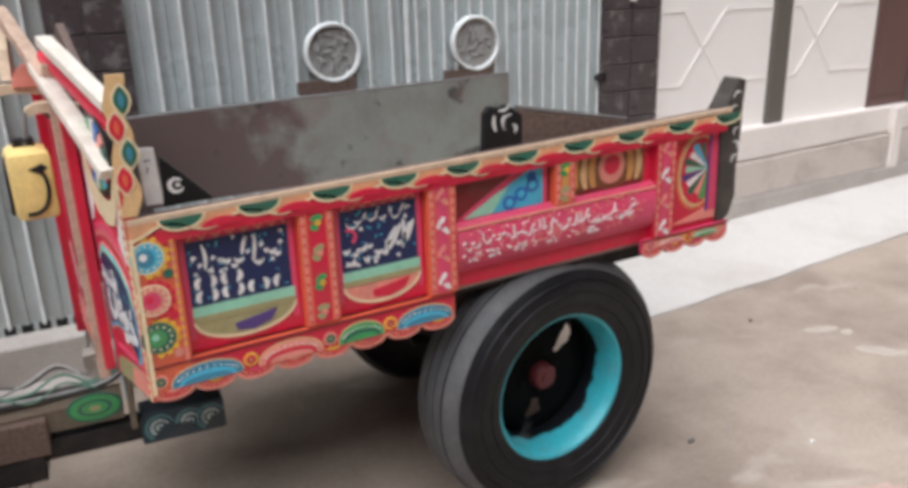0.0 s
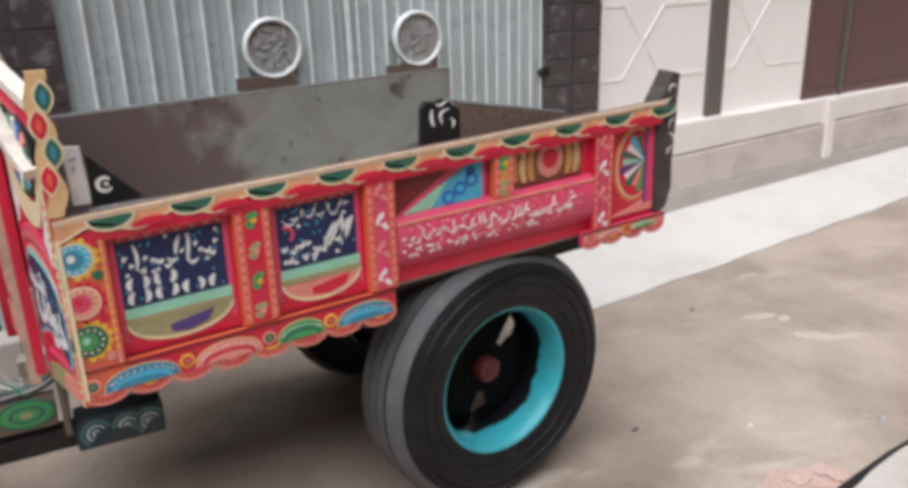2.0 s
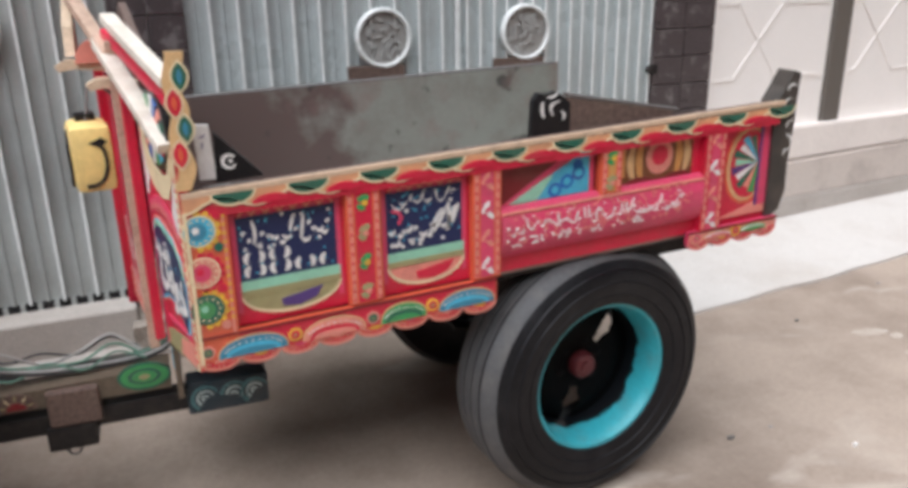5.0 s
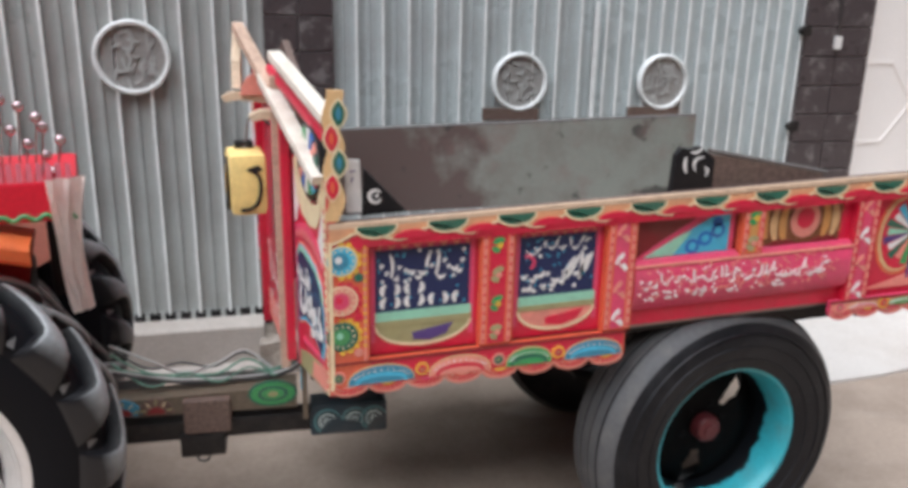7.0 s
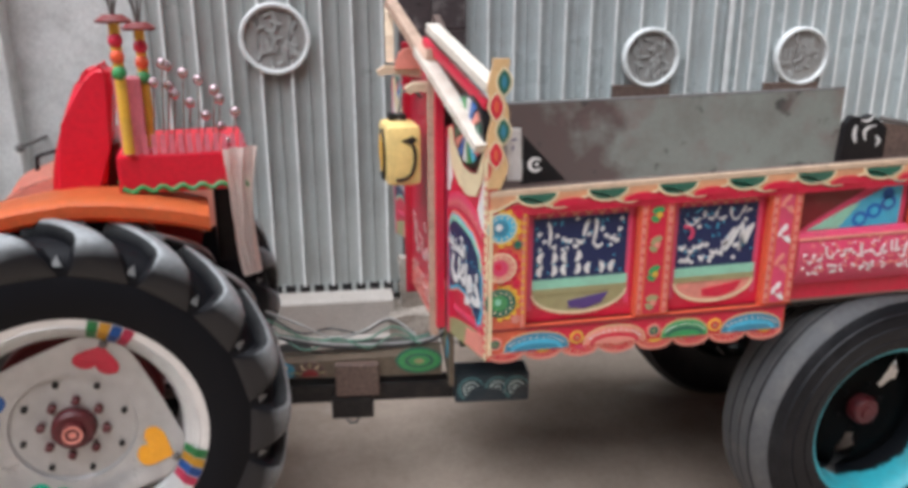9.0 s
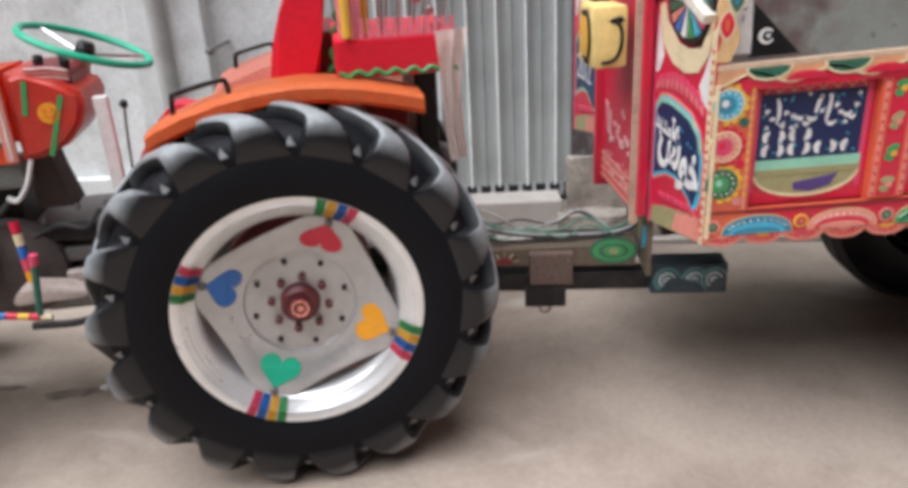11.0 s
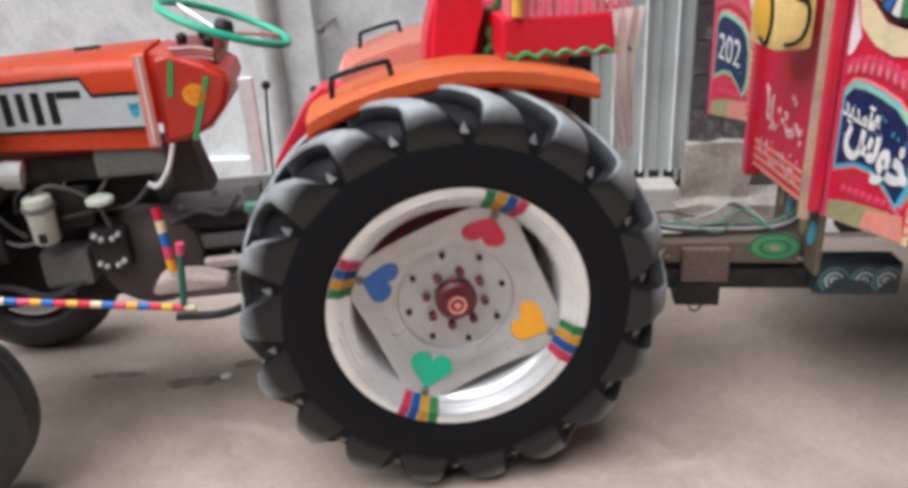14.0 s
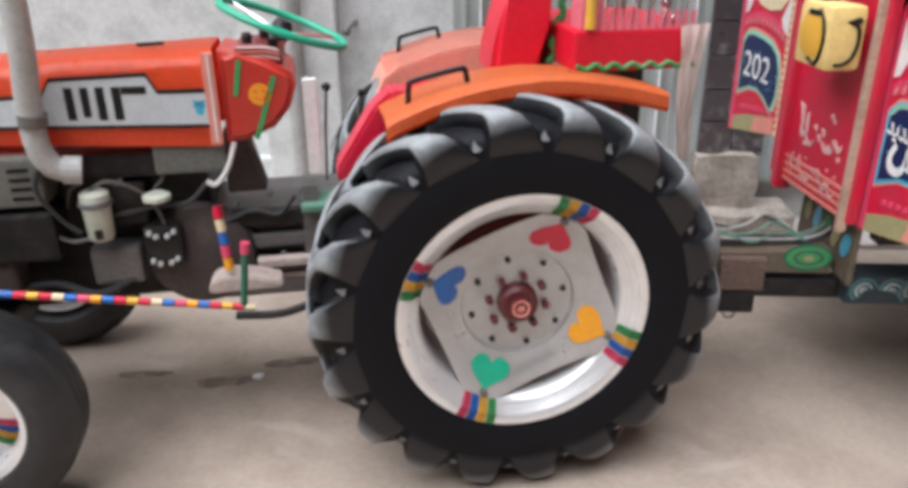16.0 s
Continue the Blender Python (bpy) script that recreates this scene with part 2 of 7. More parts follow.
def lathe(bm, prof, n=48, m=None, closed=False):
    """Turns the profile of (radius, place along y) about the y axis."""
    rings = [[bm.verts.new((r * math.cos(2 * math.pi * k / n), a, r * math.sin(2 * math.pi * k / n))) for k in range(n)] for r, a in prof]
    pairs = list(zip(rings, rings[1:] + rings[:1])) if closed else list(zip(rings, rings[1:]))
    for p, q in pairs:
        for k in range(n):
            bm.faces.new((p[k], p[(k + 1) % n], q[(k + 1) % n], q[k]))
    if not closed:
        bm.faces.new(rings[0][::-1])
        bm.faces.new(rings[-1])
    if m is not None:
        bmesh.ops.transform(bm, matrix=m, verts=[v for r in rings for v in r])
    return bm


def tube(bm, pts, r, n=8, r2=None):
    """A round bar along a line of points."""
    pts = [Vector(p) for p in pts]
    rings, side = [], None
    for i, p in enumerate(pts):
        d = (pts[min(i + 1, len(pts) - 1)] - pts[max(i - 1, 0)]).normalized()
        if side is None:
            side = d.orthogonal().normalized()
        side = (side - side.dot(d) * d).normalized()
        up = d.cross(side)
        rad = r if r2 is None else r + (r2 - r) * i / (len(pts) - 1)
        rings.append([bm.verts.new(p + rad * (math.cos(2 * math.pi * k / n) * side + math.sin(2 * math.pi * k / n) * up)) for k in range(n)])
    for p, q in zip(rings, rings[1:]):
        for k in range(n):
            bm.faces.new((p[k], p[(k + 1) % n], q[(k + 1) % n], q[k]))
    bm.faces.new(rings[0][::-1])
    bm.faces.new(rings[-1])
    return bm


def ball(bm, c, r, u=12, v=8, m=None):
    bmesh.ops.create_uvsphere(bm, u_segments=u, v_segments=v, radius=r, matrix=Matrix.Translation(c) @ (m or Matrix()))
    return bm


def arc(cx, cz, r, a0, a1, n=12, r2=None):
    return [(cx + r * math.cos(radians(a0 + (a1 - a0) * k / n)), cz + (r2 or r) * math.sin(radians(a0 + (a1 - a0) * k / n))) for k in range(n + 1)]


def smooth_line(pts, n=6):
    """Catmull-Rom through the points."""
    pts = [Vector(p) for p in pts]
    q = [2 * pts[0] - pts[1]] + pts + [2 * pts[-1] - pts[-2]]
    out = []
    for a, b, c, d in zip(q, q[1:], q[2:], q[3:]):
        for k in range(n):
            t = k / n
            out.append(0.5 * ((2 * b) + (c - a) * t + (2 * a - 5 * b + 4 * c - d) * t * t + (3 * b - a - 3 * c + d) * t ** 3))
    return out + [pts[-1]]


def part(name, bm, mat, parent=None, label="", m=None, smooth=False):
    """Links a bmesh as one mesh object under a thing or a part."""
    bmesh.ops.recalc_face_normals(bm, faces=bm.faces)
    me = bpy.data.meshes.new(name)
    bm.to_mesh(me)
    bm.free()
    me.materials.append(mat)
    if smooth:
        me.polygons.foreach_set("use_smooth", [True] * len(me.polygons))
        me.set_sharp_from_angle(angle=radians(38))
    ob = new(name, me)
    if parent is not None:
        ob.parent = parent
    if m is not None:
        ob.matrix_basis = m
    return tagged(ob, label) if label else ob


def B():
    return bmesh.new()


def thing(name, label, category, m=None, group="", kind=""):
    ob = new(name)
    if m is not None:
        ob.matrix_basis = m
    return tagged(ob, label, category, group, kind)


# ---- the street ----
WALL_TURN = math.degrees(math.atan(0.0543))
WALL = pose(0, 2.206, 0, 0, 0, WALL_TURN)          # along x: the wall's face, y: into the wall


def structure(name, bm, mat, label, category, m=None, smooth=False):
    return tagged(part(name, bm, mat, None, "", m, smooth), label, category, "", "structure")


# ground: one sheet to the horizon, dipping a little below the tractor
def ground_z(x, y):
    near = max(0.0, min(1.0, (9 - abs(x - 1)) / 3)) * max(0.0, min(1.0, (5 - abs(y)) / 2))
    return near * (0.008 * noise.noise((x * 0.9, y * 0.9, 0)) - 0.018 * max(0.0, min(1.0, (0.2 - x) / 1.2)))


bm = B()
xs = [-200, -60, -20] + [-8 + 0.2 * k for k in range(101)] + [25, 60, 200]
ys = [-200, -60, -20, -8] + [-5 + 0.2 * k for k in range(47)] + [8, 20, 60, 200]
grid = [[bm.verts.new((x, y, ground_z(x, y))) for x in xs] for y in ys]
for a, b in zip(grid, grid[1:]):
    for k in range(len(xs) - 1):
        bm.faces.new((a[k], a[k + 1], b[k + 1], b[k]))
structure("road", bm, ROAD, "dusty brown concrete road with stains and scrapes", "road", smooth=True)

# pale concrete apron, a ramp from a broken edge at the road up to the house wall, which climbs with the street
bm = B()
cols = []
for k in range(72):
    x = 2.3 + 0.15 * k
    front = 1.245 + 0.147 * (x - 2.836) + 0.02 * noise.noise((x * 3.1, 8.7, 0)) + 0.012 * noise.noise((x * 9.1, 1.2, 0))
    back, high = 2.206 + 0.0543 * x - 0.05, max(0.03, 0.118 + 0.047 * (x - 4.17))
    front = min(front, back - 0.3)
    col = [(x, front, -0.05), (x, front + 0.003, 0.02), (x, front + 0.015, 0.027)]
    for q in range(1, 7):
        y = front + (back - front) * q / 6
        col.append((x, y, 0.027 + (high - 0.027) * (q / 6) ** 1.2 + 0.006 * noise.noise((x * 2.3, y * 3.1, 4))))
    col.append((x, back, -0.05))
    cols.append([bm.verts.new(p) for p in col])
for a, b in zip(cols, cols[1:]):
    for k in range(len(a)):
        bm.faces.new((a[k], a[(k + 1) % len(a)], b[(k + 1) % len(a)], b[k]))
bm.faces.new(cols[0])
bm.faces.new(cols[-1][::-1])
structure("pavement", bm, CONCRETE, "pale worn concrete apron sloping up to the house wall", "pavement", None, True)
bm = B()
edge = [(-6.0 + 0.2 * k, 1.86 + 0.03 * noise.noise((k * 0.6, 3, 0))) for k in range(42)]
prism(bm, edge + [(2.2, 5.0), (-6.0, 5.0)], "z", -0.05, 0.03)
structure("pavement", bm, PLINTH, "worn pale strip of concrete before the gates", "pavement")

# broken bricks, a dark drain gap and a pale slab at the road's edge
bm = B()
prism(bm, [(2.40, -0.63), (2.58, -0.595), (2.80, -0.56), (3.2, -0.53), (3.2, -0.50), (2.80, -0.53), (2.56, -0.565), (2.40, -0.59)], "z", -0.02, 0.012)
structure("drain_gap", bm, BLACK, "dark open gap of a drain beside the road", "drain")
bm = B()
prism(bm, [(2.43, -0.64), (2.58, -0.60), (2.80, -0.565), (3.3, -0.53), (3.4, -1.6), (2.3, -1.6)], "z", -0.02, 0.03)
structure("drain_slab", bm, PLINTH, "pale concrete slab beside a drain", "slab")
BRICKDUST = paint("pinkish_brick_dust", (0.45, 0.31, 0.26), 0.9, vary=0.15, scale=20, dirt=(0.40, 0.34, 0.29), dirty=0.9, bump=0.5)
LIMESCRAPE = paint("faint_lime_dust", (0.475, 0.405, 0.345), 0.9, vary=0.08, scale=14, dirt=(0.41, 0.335, 0.28), dirty=1.0, edge=(0.40, 0.62))
RUBBLECHIP = paint("grey_stone_chip", (0.36, 0.33, 0.31), 0.9, vary=0.15)
patch = thing("brick_patch", "patch of broken worn red bricks sunk in the road", "bricks", kind="structure", m=pose(0.07, -0.10, 0))
bm = B()
prism(bm, [(2.44 + 0.02 * noise.noise((k, 5, 0)) + (0.26 + 0.06 * noise.noise((k * 0.7, 1, 0))) * math.cos(k * math.pi / 10) - 0.23, -0.45 + (0.15 + 0.04 * noise.noise((k * 0.9, 2, 0))) * math.sin(k * math.pi / 10)) for k in range(20)], "z", -0.02, 0.004)
part("brick_dust", bm, BRICKDUST, patch)
r = random.Random(4)
for i in range(6):
    for j in range(3):
        if r.random() < 0.2:
            continue
        x, y = 2.01 + 0.076 * i + r.uniform(-0.012, 0.012), -0.555 + 0.07 * j + r.uniform(-0.01, 0.01) + 0.008 * i
        bm = B()
        w, d = r.uniform(0.03, 0.044), r.uniform(0.024, 0.036)
        prism(bm, [(x + w * math.cos(a) * r.uniform(0.7, 1.2) * 1.2, y + d * math.sin(a) * r.uniform(0.85, 1.1) * 1.2) for a in (0.6, 1.6, 2.5, 3.7, 4.6, 5.6)], "z", -0.02, r.uniform(0.004, 0.014))
        part("brick", bm, BRICKRED, patch)
for i, (x, y, w, lab, mt) in enumerate(((-2.325, 0.495, 0.022, "small crumpled white paper scrap on the road", WHITE), (2.46, -0.118, 0.014, "tiny white pebble on the road", WHITE), (2.02, 0.12, 0.02, "small grey stone on the road", GREYIRON), (3.15, 0.95, 0.018, "small grey stone on the road", GREYIRON))):
    bm = B()
    r = random.Random(i)
    prism(bm, [(w * math.cos(a) * r.uniform(0.6, 1.2), w * 0.7 * math.sin(a) * r.uniform(0.6, 1.2)) for a in [k * math.pi / 4 for k in range(8)]], "z", -0.004, 0.008 + 0.004 * (i < 2))
    tagged(part(("paper_scrap", "pebble", "stone", "stone")[i], bm, mt, None, "", pose(x, y, ground_z(x, y), 0, 0, 25)), lab, ("scrap", "pebble", "stone", "stone")[i])


OILSTAIN = paint("old_oil_stain", (0.13, 0.09, 0.068), 0.7, vary=0.1, scale=18, dirt=(0.30, 0.235, 0.19), dirty=0.9)
for x, y, w, d, turn in ((3.40, 0.69, 0.12, 0.040, -12), (3.50, 0.60, 0.05, 0.028, 20), (3.46, 0.36, 0.13, 0.050, -48), (3.60, 0.27, 0.14, 0.030, -20), (-2.80, 0.50, 0.11, 0.022, 8), (-2.45, 0.46, 0.12, 0.034, 10), (-2.20, 0.62, 0.14, 0.03, 14)):
    bm = B()
    r = random.Random(int(x * 100))
    prism(bm, [((w + 0.35 * w * noise.noise((2 * math.cos(k * math.pi / 18), 2 * math.sin(k * math.pi / 18), x))) * math.cos(k * math.pi / 18), (d + 0.5 * d * noise.noise((2 * math.cos(k * math.pi / 18), 2 * math.sin(k * math.pi / 18), x + 3))) * math.sin(k * math.pi / 18)) for k in range(36)], "z", -0.01, 0.002)
    lime = x > 0
    structure("lime_scrape" if lime else "oil_stain", bm, LIMESCRAPE if lime else OILSTAIN, "faint pale scrape of spilt lime on the road" if lime else "thin dark oil stain on the dusty road", "stain", pose(x, y, ground_z(x, y), 0, 0, turn))
for i, (x, y, w) in enumerate(((2.95, -0.31, 0.03), (3.0, -0.36, 0.035), (2.92, -0.37, 0.022), (2.237, 0.126, 0.016), (4.03, 1.2, 0.02), (4.08, 1.02, 0.018), (2.88, -0.28, 0.016))):
    bm = B()
    r = random.Random(40 + i)
    lo = [bm.verts.new((w * math.cos(a) * r.uniform(0.7, 1.2), 0.7 * w * math.sin(a) * r.uniform(0.7, 1.2), -0.006)) for a in [k * math.pi / 4 for k in range(8)]]
    hi = [bm.verts.new((v.co.x * 0.55, v.co.y * 0.55, w * r.uniform(0.3, 0.5))) for v in lo]
    for k in range(8):
        bm.faces.new((lo[k], lo[(k + 1) % 8], hi[(k + 1) % 8], hi[k]))
    bm.faces.new(hi)
    tagged(part("stone_chip", bm, RUBBLECHIP, None, "", pose(x, y, ground_z(x, y), 0, 0, 30 * i)), "small grey stone chip on the dusty road", "stone", "stone chips on the road")


def corrugated(x0, n, p, z0, z1, name, label, mat, highs, wide=0.10):
    """A gate leaf of folded sheet: wide flat pans, and narrow raised ribs whose heights take turns."""
    g = thing(name, label, "gate", WALL, kind="structure")
    bm = B()
    line = []
    for k in range(n):
        x, high = x0 + k * p, highs[k % len(highs)]
        w = wide if high > 0.02 else 0.16
        line += [(x, 0.0), (x + 0.40 * p, 0.003), (x + 0.78 * p - w * p, 0.0), (x + 0.80 * p - 0.7 * w * p, -0.85 * high), (x + 0.79 * p - 0.4 * w * p, -high), (x + 0.79 * p + 0.4 * w * p, -high), (x + 0.78 * p + 0.7 * w * p, -0.85 * high), (x + 0.80 * p + w * p, 0.0)]
    line.append((x0 + n * p, 0.0))
    for zz in (z0, z1):
        for u, v in line:
            bm.verts.new((u, v, zz))
    bm.verts.ensure_lookup_table()
    c = len(line)
    for k in range(c - 1):
        bm.faces.new((bm.verts[k], bm.verts[k + 1], bm.verts[c + k + 1], bm.verts[c + k]))
    part("sheet", bm, mat, g)
    # pale strips on the rib crowns paint in their bright highlights
    for k in range(n):
        if highs[k % len(highs)] > 0.02:
            bm = B()
            x, high = x0 + (k + 0.79) * p, highs[k % len(highs)]
            box(bm, (x - 0.0075, -high - 0.006, z0), (x + 0.0075, -high + 0.001, z1), 0.002)
            part("rib_seam", bm, GATERIM, g, "pale strip along a rib, its highlight put into colour")
    return g


def roundel(g, cx, cz, r):
    bm = B()
    lathe(bm, [(r, 0.0), (r, -0.035), (r * 0.95, -0.045), (r * 0.88, -0.043), (r * 0.86, -0.03), (r * 0.86, 0.0)], 40, Matrix.Translation((cx, -0.02, cz)), closed=True)
    rim = part("roundel_rim", bm, GATERIM, g, "pale raised ring of a gate roundel", smooth=True)
    bm = B()
    lathe(bm, [(r * 0.87, 0.0), (r * 0.87, -0.02)], 40, Matrix.Translation((cx, -0.02, cz)))
    part("roundel_disc", bm, ROUNDEL, g, "grey roundel disc with worn relief")
    bm = B()
    rnd = random.Random(int(cx * 100))
    bm.free()
    for k in range(34):
        u, v = rnd.uniform(-0.68, 0.68), rnd.uniform(-0.68, 0.68)
        if u * u + v * v > 0.5:
            continue
        bm = B()
        turn = rnd.choice((0, 15, 70, 90, 110, 160)) + rnd.uniform(-12, 12)
        box(bm, (-rnd.uniform(0.07, 0.2) * r, -0.050, -0.038 * r), (rnd.uniform(0.07, 0.2) * r, -0.036, 0.038 * r), 0.003, pose(cx + u * r, 0, cz + v * r, 0, turn, 0))
        part("relief_bar", bm, ROUNDELUP, g)


def bottom_teeth(g, x0, n, p, z0):
    for k in range(n):
        x = x0 + k * p
        bm = B()
        box(bm, (x + 0.42 * p, -0.014, z0 - 0.07), (x + 1.12 * p, 0.03, z0 - 0.002))
        part("bottom_gap", bm, BLACK, g)
        bm = B()
        box(bm, (x + 0.125 * p, -0.016, z0 - 0.07), (x + 0.415 * p, 0.03, z0 + 0.004), 0.002)
        part("rib_foot", bm, GATEDULL, g)


g1 = corrugated(-1.62, 17, 0.0805, 0.275, 3.2, "gate_1", "grey corrugated steel gate with a round relief", GATEDULL, (0.014, 0.034))
roundel(g1, -0.91, 1.665, 0.185)
bottom_teeth(g1, -1.62, 17, 0.0805, 0.275)
g2 = corrugated(0.0955, 21, 0.0719, 0.27, 3.2, "gate_2", "grey corrugated steel gate leaf with a round relief", GATE, (0.010, 0.034))
g3 = corrugated(1.608, 16, 0.0882, 0.27, 3.2, "gate_3", "grey corrugated steel gate leaf with a worn round relief", GATE, (0.034, 0.026))
for g2, cx in ((g2, 1.155), (g3, 2.063)):
    roundel(g2, cx, 1.547, 0.165)
    for k in range(4):
        bm = B()
        box(bm, (cx - 0.09 + 0.05 * k, -0.052, 1.345), (cx - 0.065 + 0.05 * k, -0.03, 1.385), 0.003)
        part("dark_slot", bm, BLACK, g2)
    bm = B()
    box(bm, (cx - 0.22, -0.06, 1.33), (cx + 0.12, -0.034, 1.40), 0.004)
    part("lock_plate", bm, RUST, g2, "brown iron plate under a roundel")

bm = B()
box(bm, (1.60, -0.048, 1.30), (1.625, -0.03, 2.0), 0.003)
part("meeting_bar", bm, GATERIM, g3, "pale upright bar where the leaves meet")
for i, (x0, x1) in enumerate(((-0.26, 0.10), (3.02, 3.51))):
    pl = thing("pillar_%d" % (i + 1), "gate pillar clad in dark brown polished stone", "pillar", WALL, kind="structure")
    bm = B()
    box(bm, (x0, -0.03, 0.0), (x1, 0.35, 3.3), 0.01)
    part("core", bm, MORTAR, pl)
    for k in range(1, 9):
        for j in range(2):
            for q in range(2):
                xa, xb = x0 - 0.004 + (x1 - x0 + 0.008) * j / 2, x0 - 0.004 + (x1 - x0 + 0.008) * (j + 1) / 2
                bm = B()
                box(bm, (xa + 0.003, -0.045, 0.36 * k + 0.09 + 0.18 * q), (xb - 0.003, -0.028, 0.36 * k + 0.263 + 0.18 * q), 0.003)
                part("stone_slab", bm, MARBLE, pl)

for z in (1.86, 1.27):
    bm = B()
    lathe(bm, [(0.022, 0.0), (0.024, -0.03), (0.018, -0.036)], 12, Matrix.Translation((2.985, -0.04, z)))
    box(bm, (2.985, -0.05, z - 0.03), (3.06, -0.044, z + 0.03), 0.003)
    part("hinge", bm, DARKIRON, g3, "dark iron hinge at the gate's edge")
bm = B()
box(bm, (3.235, -0.062, 1.75), (3.285, -0.044, 1.83), 0.005)
tagged(part("wall_switch", bm, WHITE, None, "", WALL), "small white switch plate on a stone gate pillar", "switch")
bm = B()
tube(bm, smooth_line([(3.04, -0.07, 2.4), (3.06, -0.065, 2.2), (3.13, -0.06, 2.05), (3.22, -0.06, 2.1), (3.26, -0.058, 1.83)]), 0.005, 6)
tagged(part("wall_cable", bm, HOSE, None, "", WALL, True), "thin black cable hanging on a stone gate pillar", "cable")

# stretch of wall behind everything, closing the place
# their unseen upper part, up to 9 m, is added to hold back sky light
bm = B()
box(bm, (-24.0, 0.06, 0.0), (-1.60, 0.4, 9.0))
structure("wall_west", bm, PLASTER, "grey cement plastered wall", "wall", WALL)
bm = B()
box(bm, (-1.60, 0.10, 0.0), (3.51, 0.4, 9.0))
structure("wall_middle", bm, PLASTER, "grey plaster wall behind the gates", "wall", WALL)
bm = B()
box(bm, (3.51, 0.03, 0.0), (21.9, 0.5, 9.0))
structure("wall_east", bm, PALEWALL, "pale painted house wall", "wall", WALL)


def moulding(parent, pts, w=0.022):
    """Raised flat bars along a line on the leaf."""
    for a, b in zip(pts, pts[1:]):
        d = Vector((b[0] - a[0], b[1] - a[1]))
        n = Vector((-d.y, d.x)).normalized() * w / 2
        bm = B()
        prism(bm, [(a[0] - n.x, a[1] - n.y), (b[0] - n.x, b[1] - n.y), (b[0] + n.x, b[1] + n.y), (a[0] + n.x, a[1] + n.y)], "y", 0.004, -0.007)
        part("moulding", bm, LEAFWHITE, parent)


for i, (x0, x1, c) in enumerate(((3.52, 4.64, 3.957), (4.82, 5.84, 5.14))):
    lf = thing("white_gate_%d" % (i + 1), "whitish painted gate leaf with crossed mouldings", "gate", WALL, kind="structure")
    bm = B()
    box(bm, (x0, 0.0, 0.76), (x1, 0.03, 3.4), 0.004)
    part("leaf", bm, LEAFWHITE, lf)
    for s in range(2):
        z = 1.41 + 1.2 * s
        moulding(lf, [(x0 + 0.05, z + 0.26), (c - 0.2, z + 0.26), (c + 0.2, z - 0.26), (x1 - 0.05, z - 0.26)])
        moulding(lf, [(x0 + 0.05, z - 0.26), (c - 0.2, z - 0.26), (c + 0.2, z + 0.26), (x1 - 0.05, z + 0.26)])
bm = B()
box(bm, (4.645, -0.03, 0.76), (4.815, 0.03, 3.4), 0.006)
structure("gate_post", bm, POSTGREY, "dark grey gate post between white leaves", "post", WALL)
for i, (x0, x1) in enumerate(((5.85, 6.33), (6.37, 8.2))):
    dr = thing("brown_door_%d" % (i + 1), "brown sheet metal door leaf", "door", WALL, kind="structure")
    bm = B()
    box(bm, (x0, -0.01, 0.79), (x1, 0.03, 3.4), 0.006)
    part("leaf", bm, BROWNGATE, dr)
    bm = B()
    box(bm, (x0 + 0.06, -0.018, 0.9), (x1 - 0.06, -0.008, 2.0), 0.004)
    part("sheet_panel", bm, BROWNGATE, dr)
bm = B()
box(bm, (6.33, -0.04, 0.76), (6.37, 0.03, 3.4), 0.004)
structure("door_post", bm, POSTGREY, "greyish door post", "post", WALL)
PLINTHS = ((0.10, PALEWALL, 0.775, 0.011, 0.515, 0.030), (0.125, PLINTHPINK, 0.506, 0.030, 0.232, 0.0225), (0.15, PLINTH, 0.236, 0.0225, -0.05, 0.0))
for i, (d, mt, z1, rise1, z0, rise0) in enumerate(PLINTHS):
    bm = B()
    prism(bm, [(3.52, z0), (13.0, z0 + 9.48 * rise0), (13.0, z1 + 9.48 * rise1), (3.52, z1)], "y", -d, 0.05)
    bmesh.ops.bevel(bm, geom=bm.edges[:], offset=0.010, segments=2, affect="EDGES")
    structure("plinth_%d" % (i + 1), bm, mt, "pale worn plinth course along the house wall", "plinth", WALL)
bm = B()
box(bm, (6.05, -0.15, 0.28), (6.16, -0.05, 0.80), 0.012)
structure("plinth_rib", bm, PALEWALL, "pale upright rib on the plinth", "plinth", WALL)

RUBBLE = paint("crumbling_beige_cement", (0.40, 0.345, 0.295), 0.9, vary=0.2, scale=9, dirt=(0.17, 0.14, 0.12), dirty=0.8, bump=0.8, fine=50)


def rough(bm, amount, scale):
    bmesh.ops.subdivide_edges(bm, edges=bm.edges[:], cuts=4, use_grid_fill=True)
    for v in bm.verts:
        v.co += amount * noise.noise_vector(v.co * scale)


# the step below the gates
bm = B()
box(bm, (-1.9, -0.20, 0.0), (-0.33, 0.1, 0.235), 0.012)
structure("gate_step", bm, PLINTH, "worn pale plaster step under a gate", "step", WALL)
bm = B()
box(bm, (-0.36, -0.30, -0.05), (0.25, 0.0, 0.16))
rough(bm, 0.025, 7)
structure("pillar_step", bm, RUBBLE, "worn concrete footing before a pillar", "step", WALL)
bm = B()
box(bm, (-0.285, -0.14, 0.13), (0.06, -0.03, 0.45))
rough(bm, 0.035, 9)
structure("footing_block", bm, RUBBLE, "rough pale concrete block at the pillar foot", "block", WALL, True)

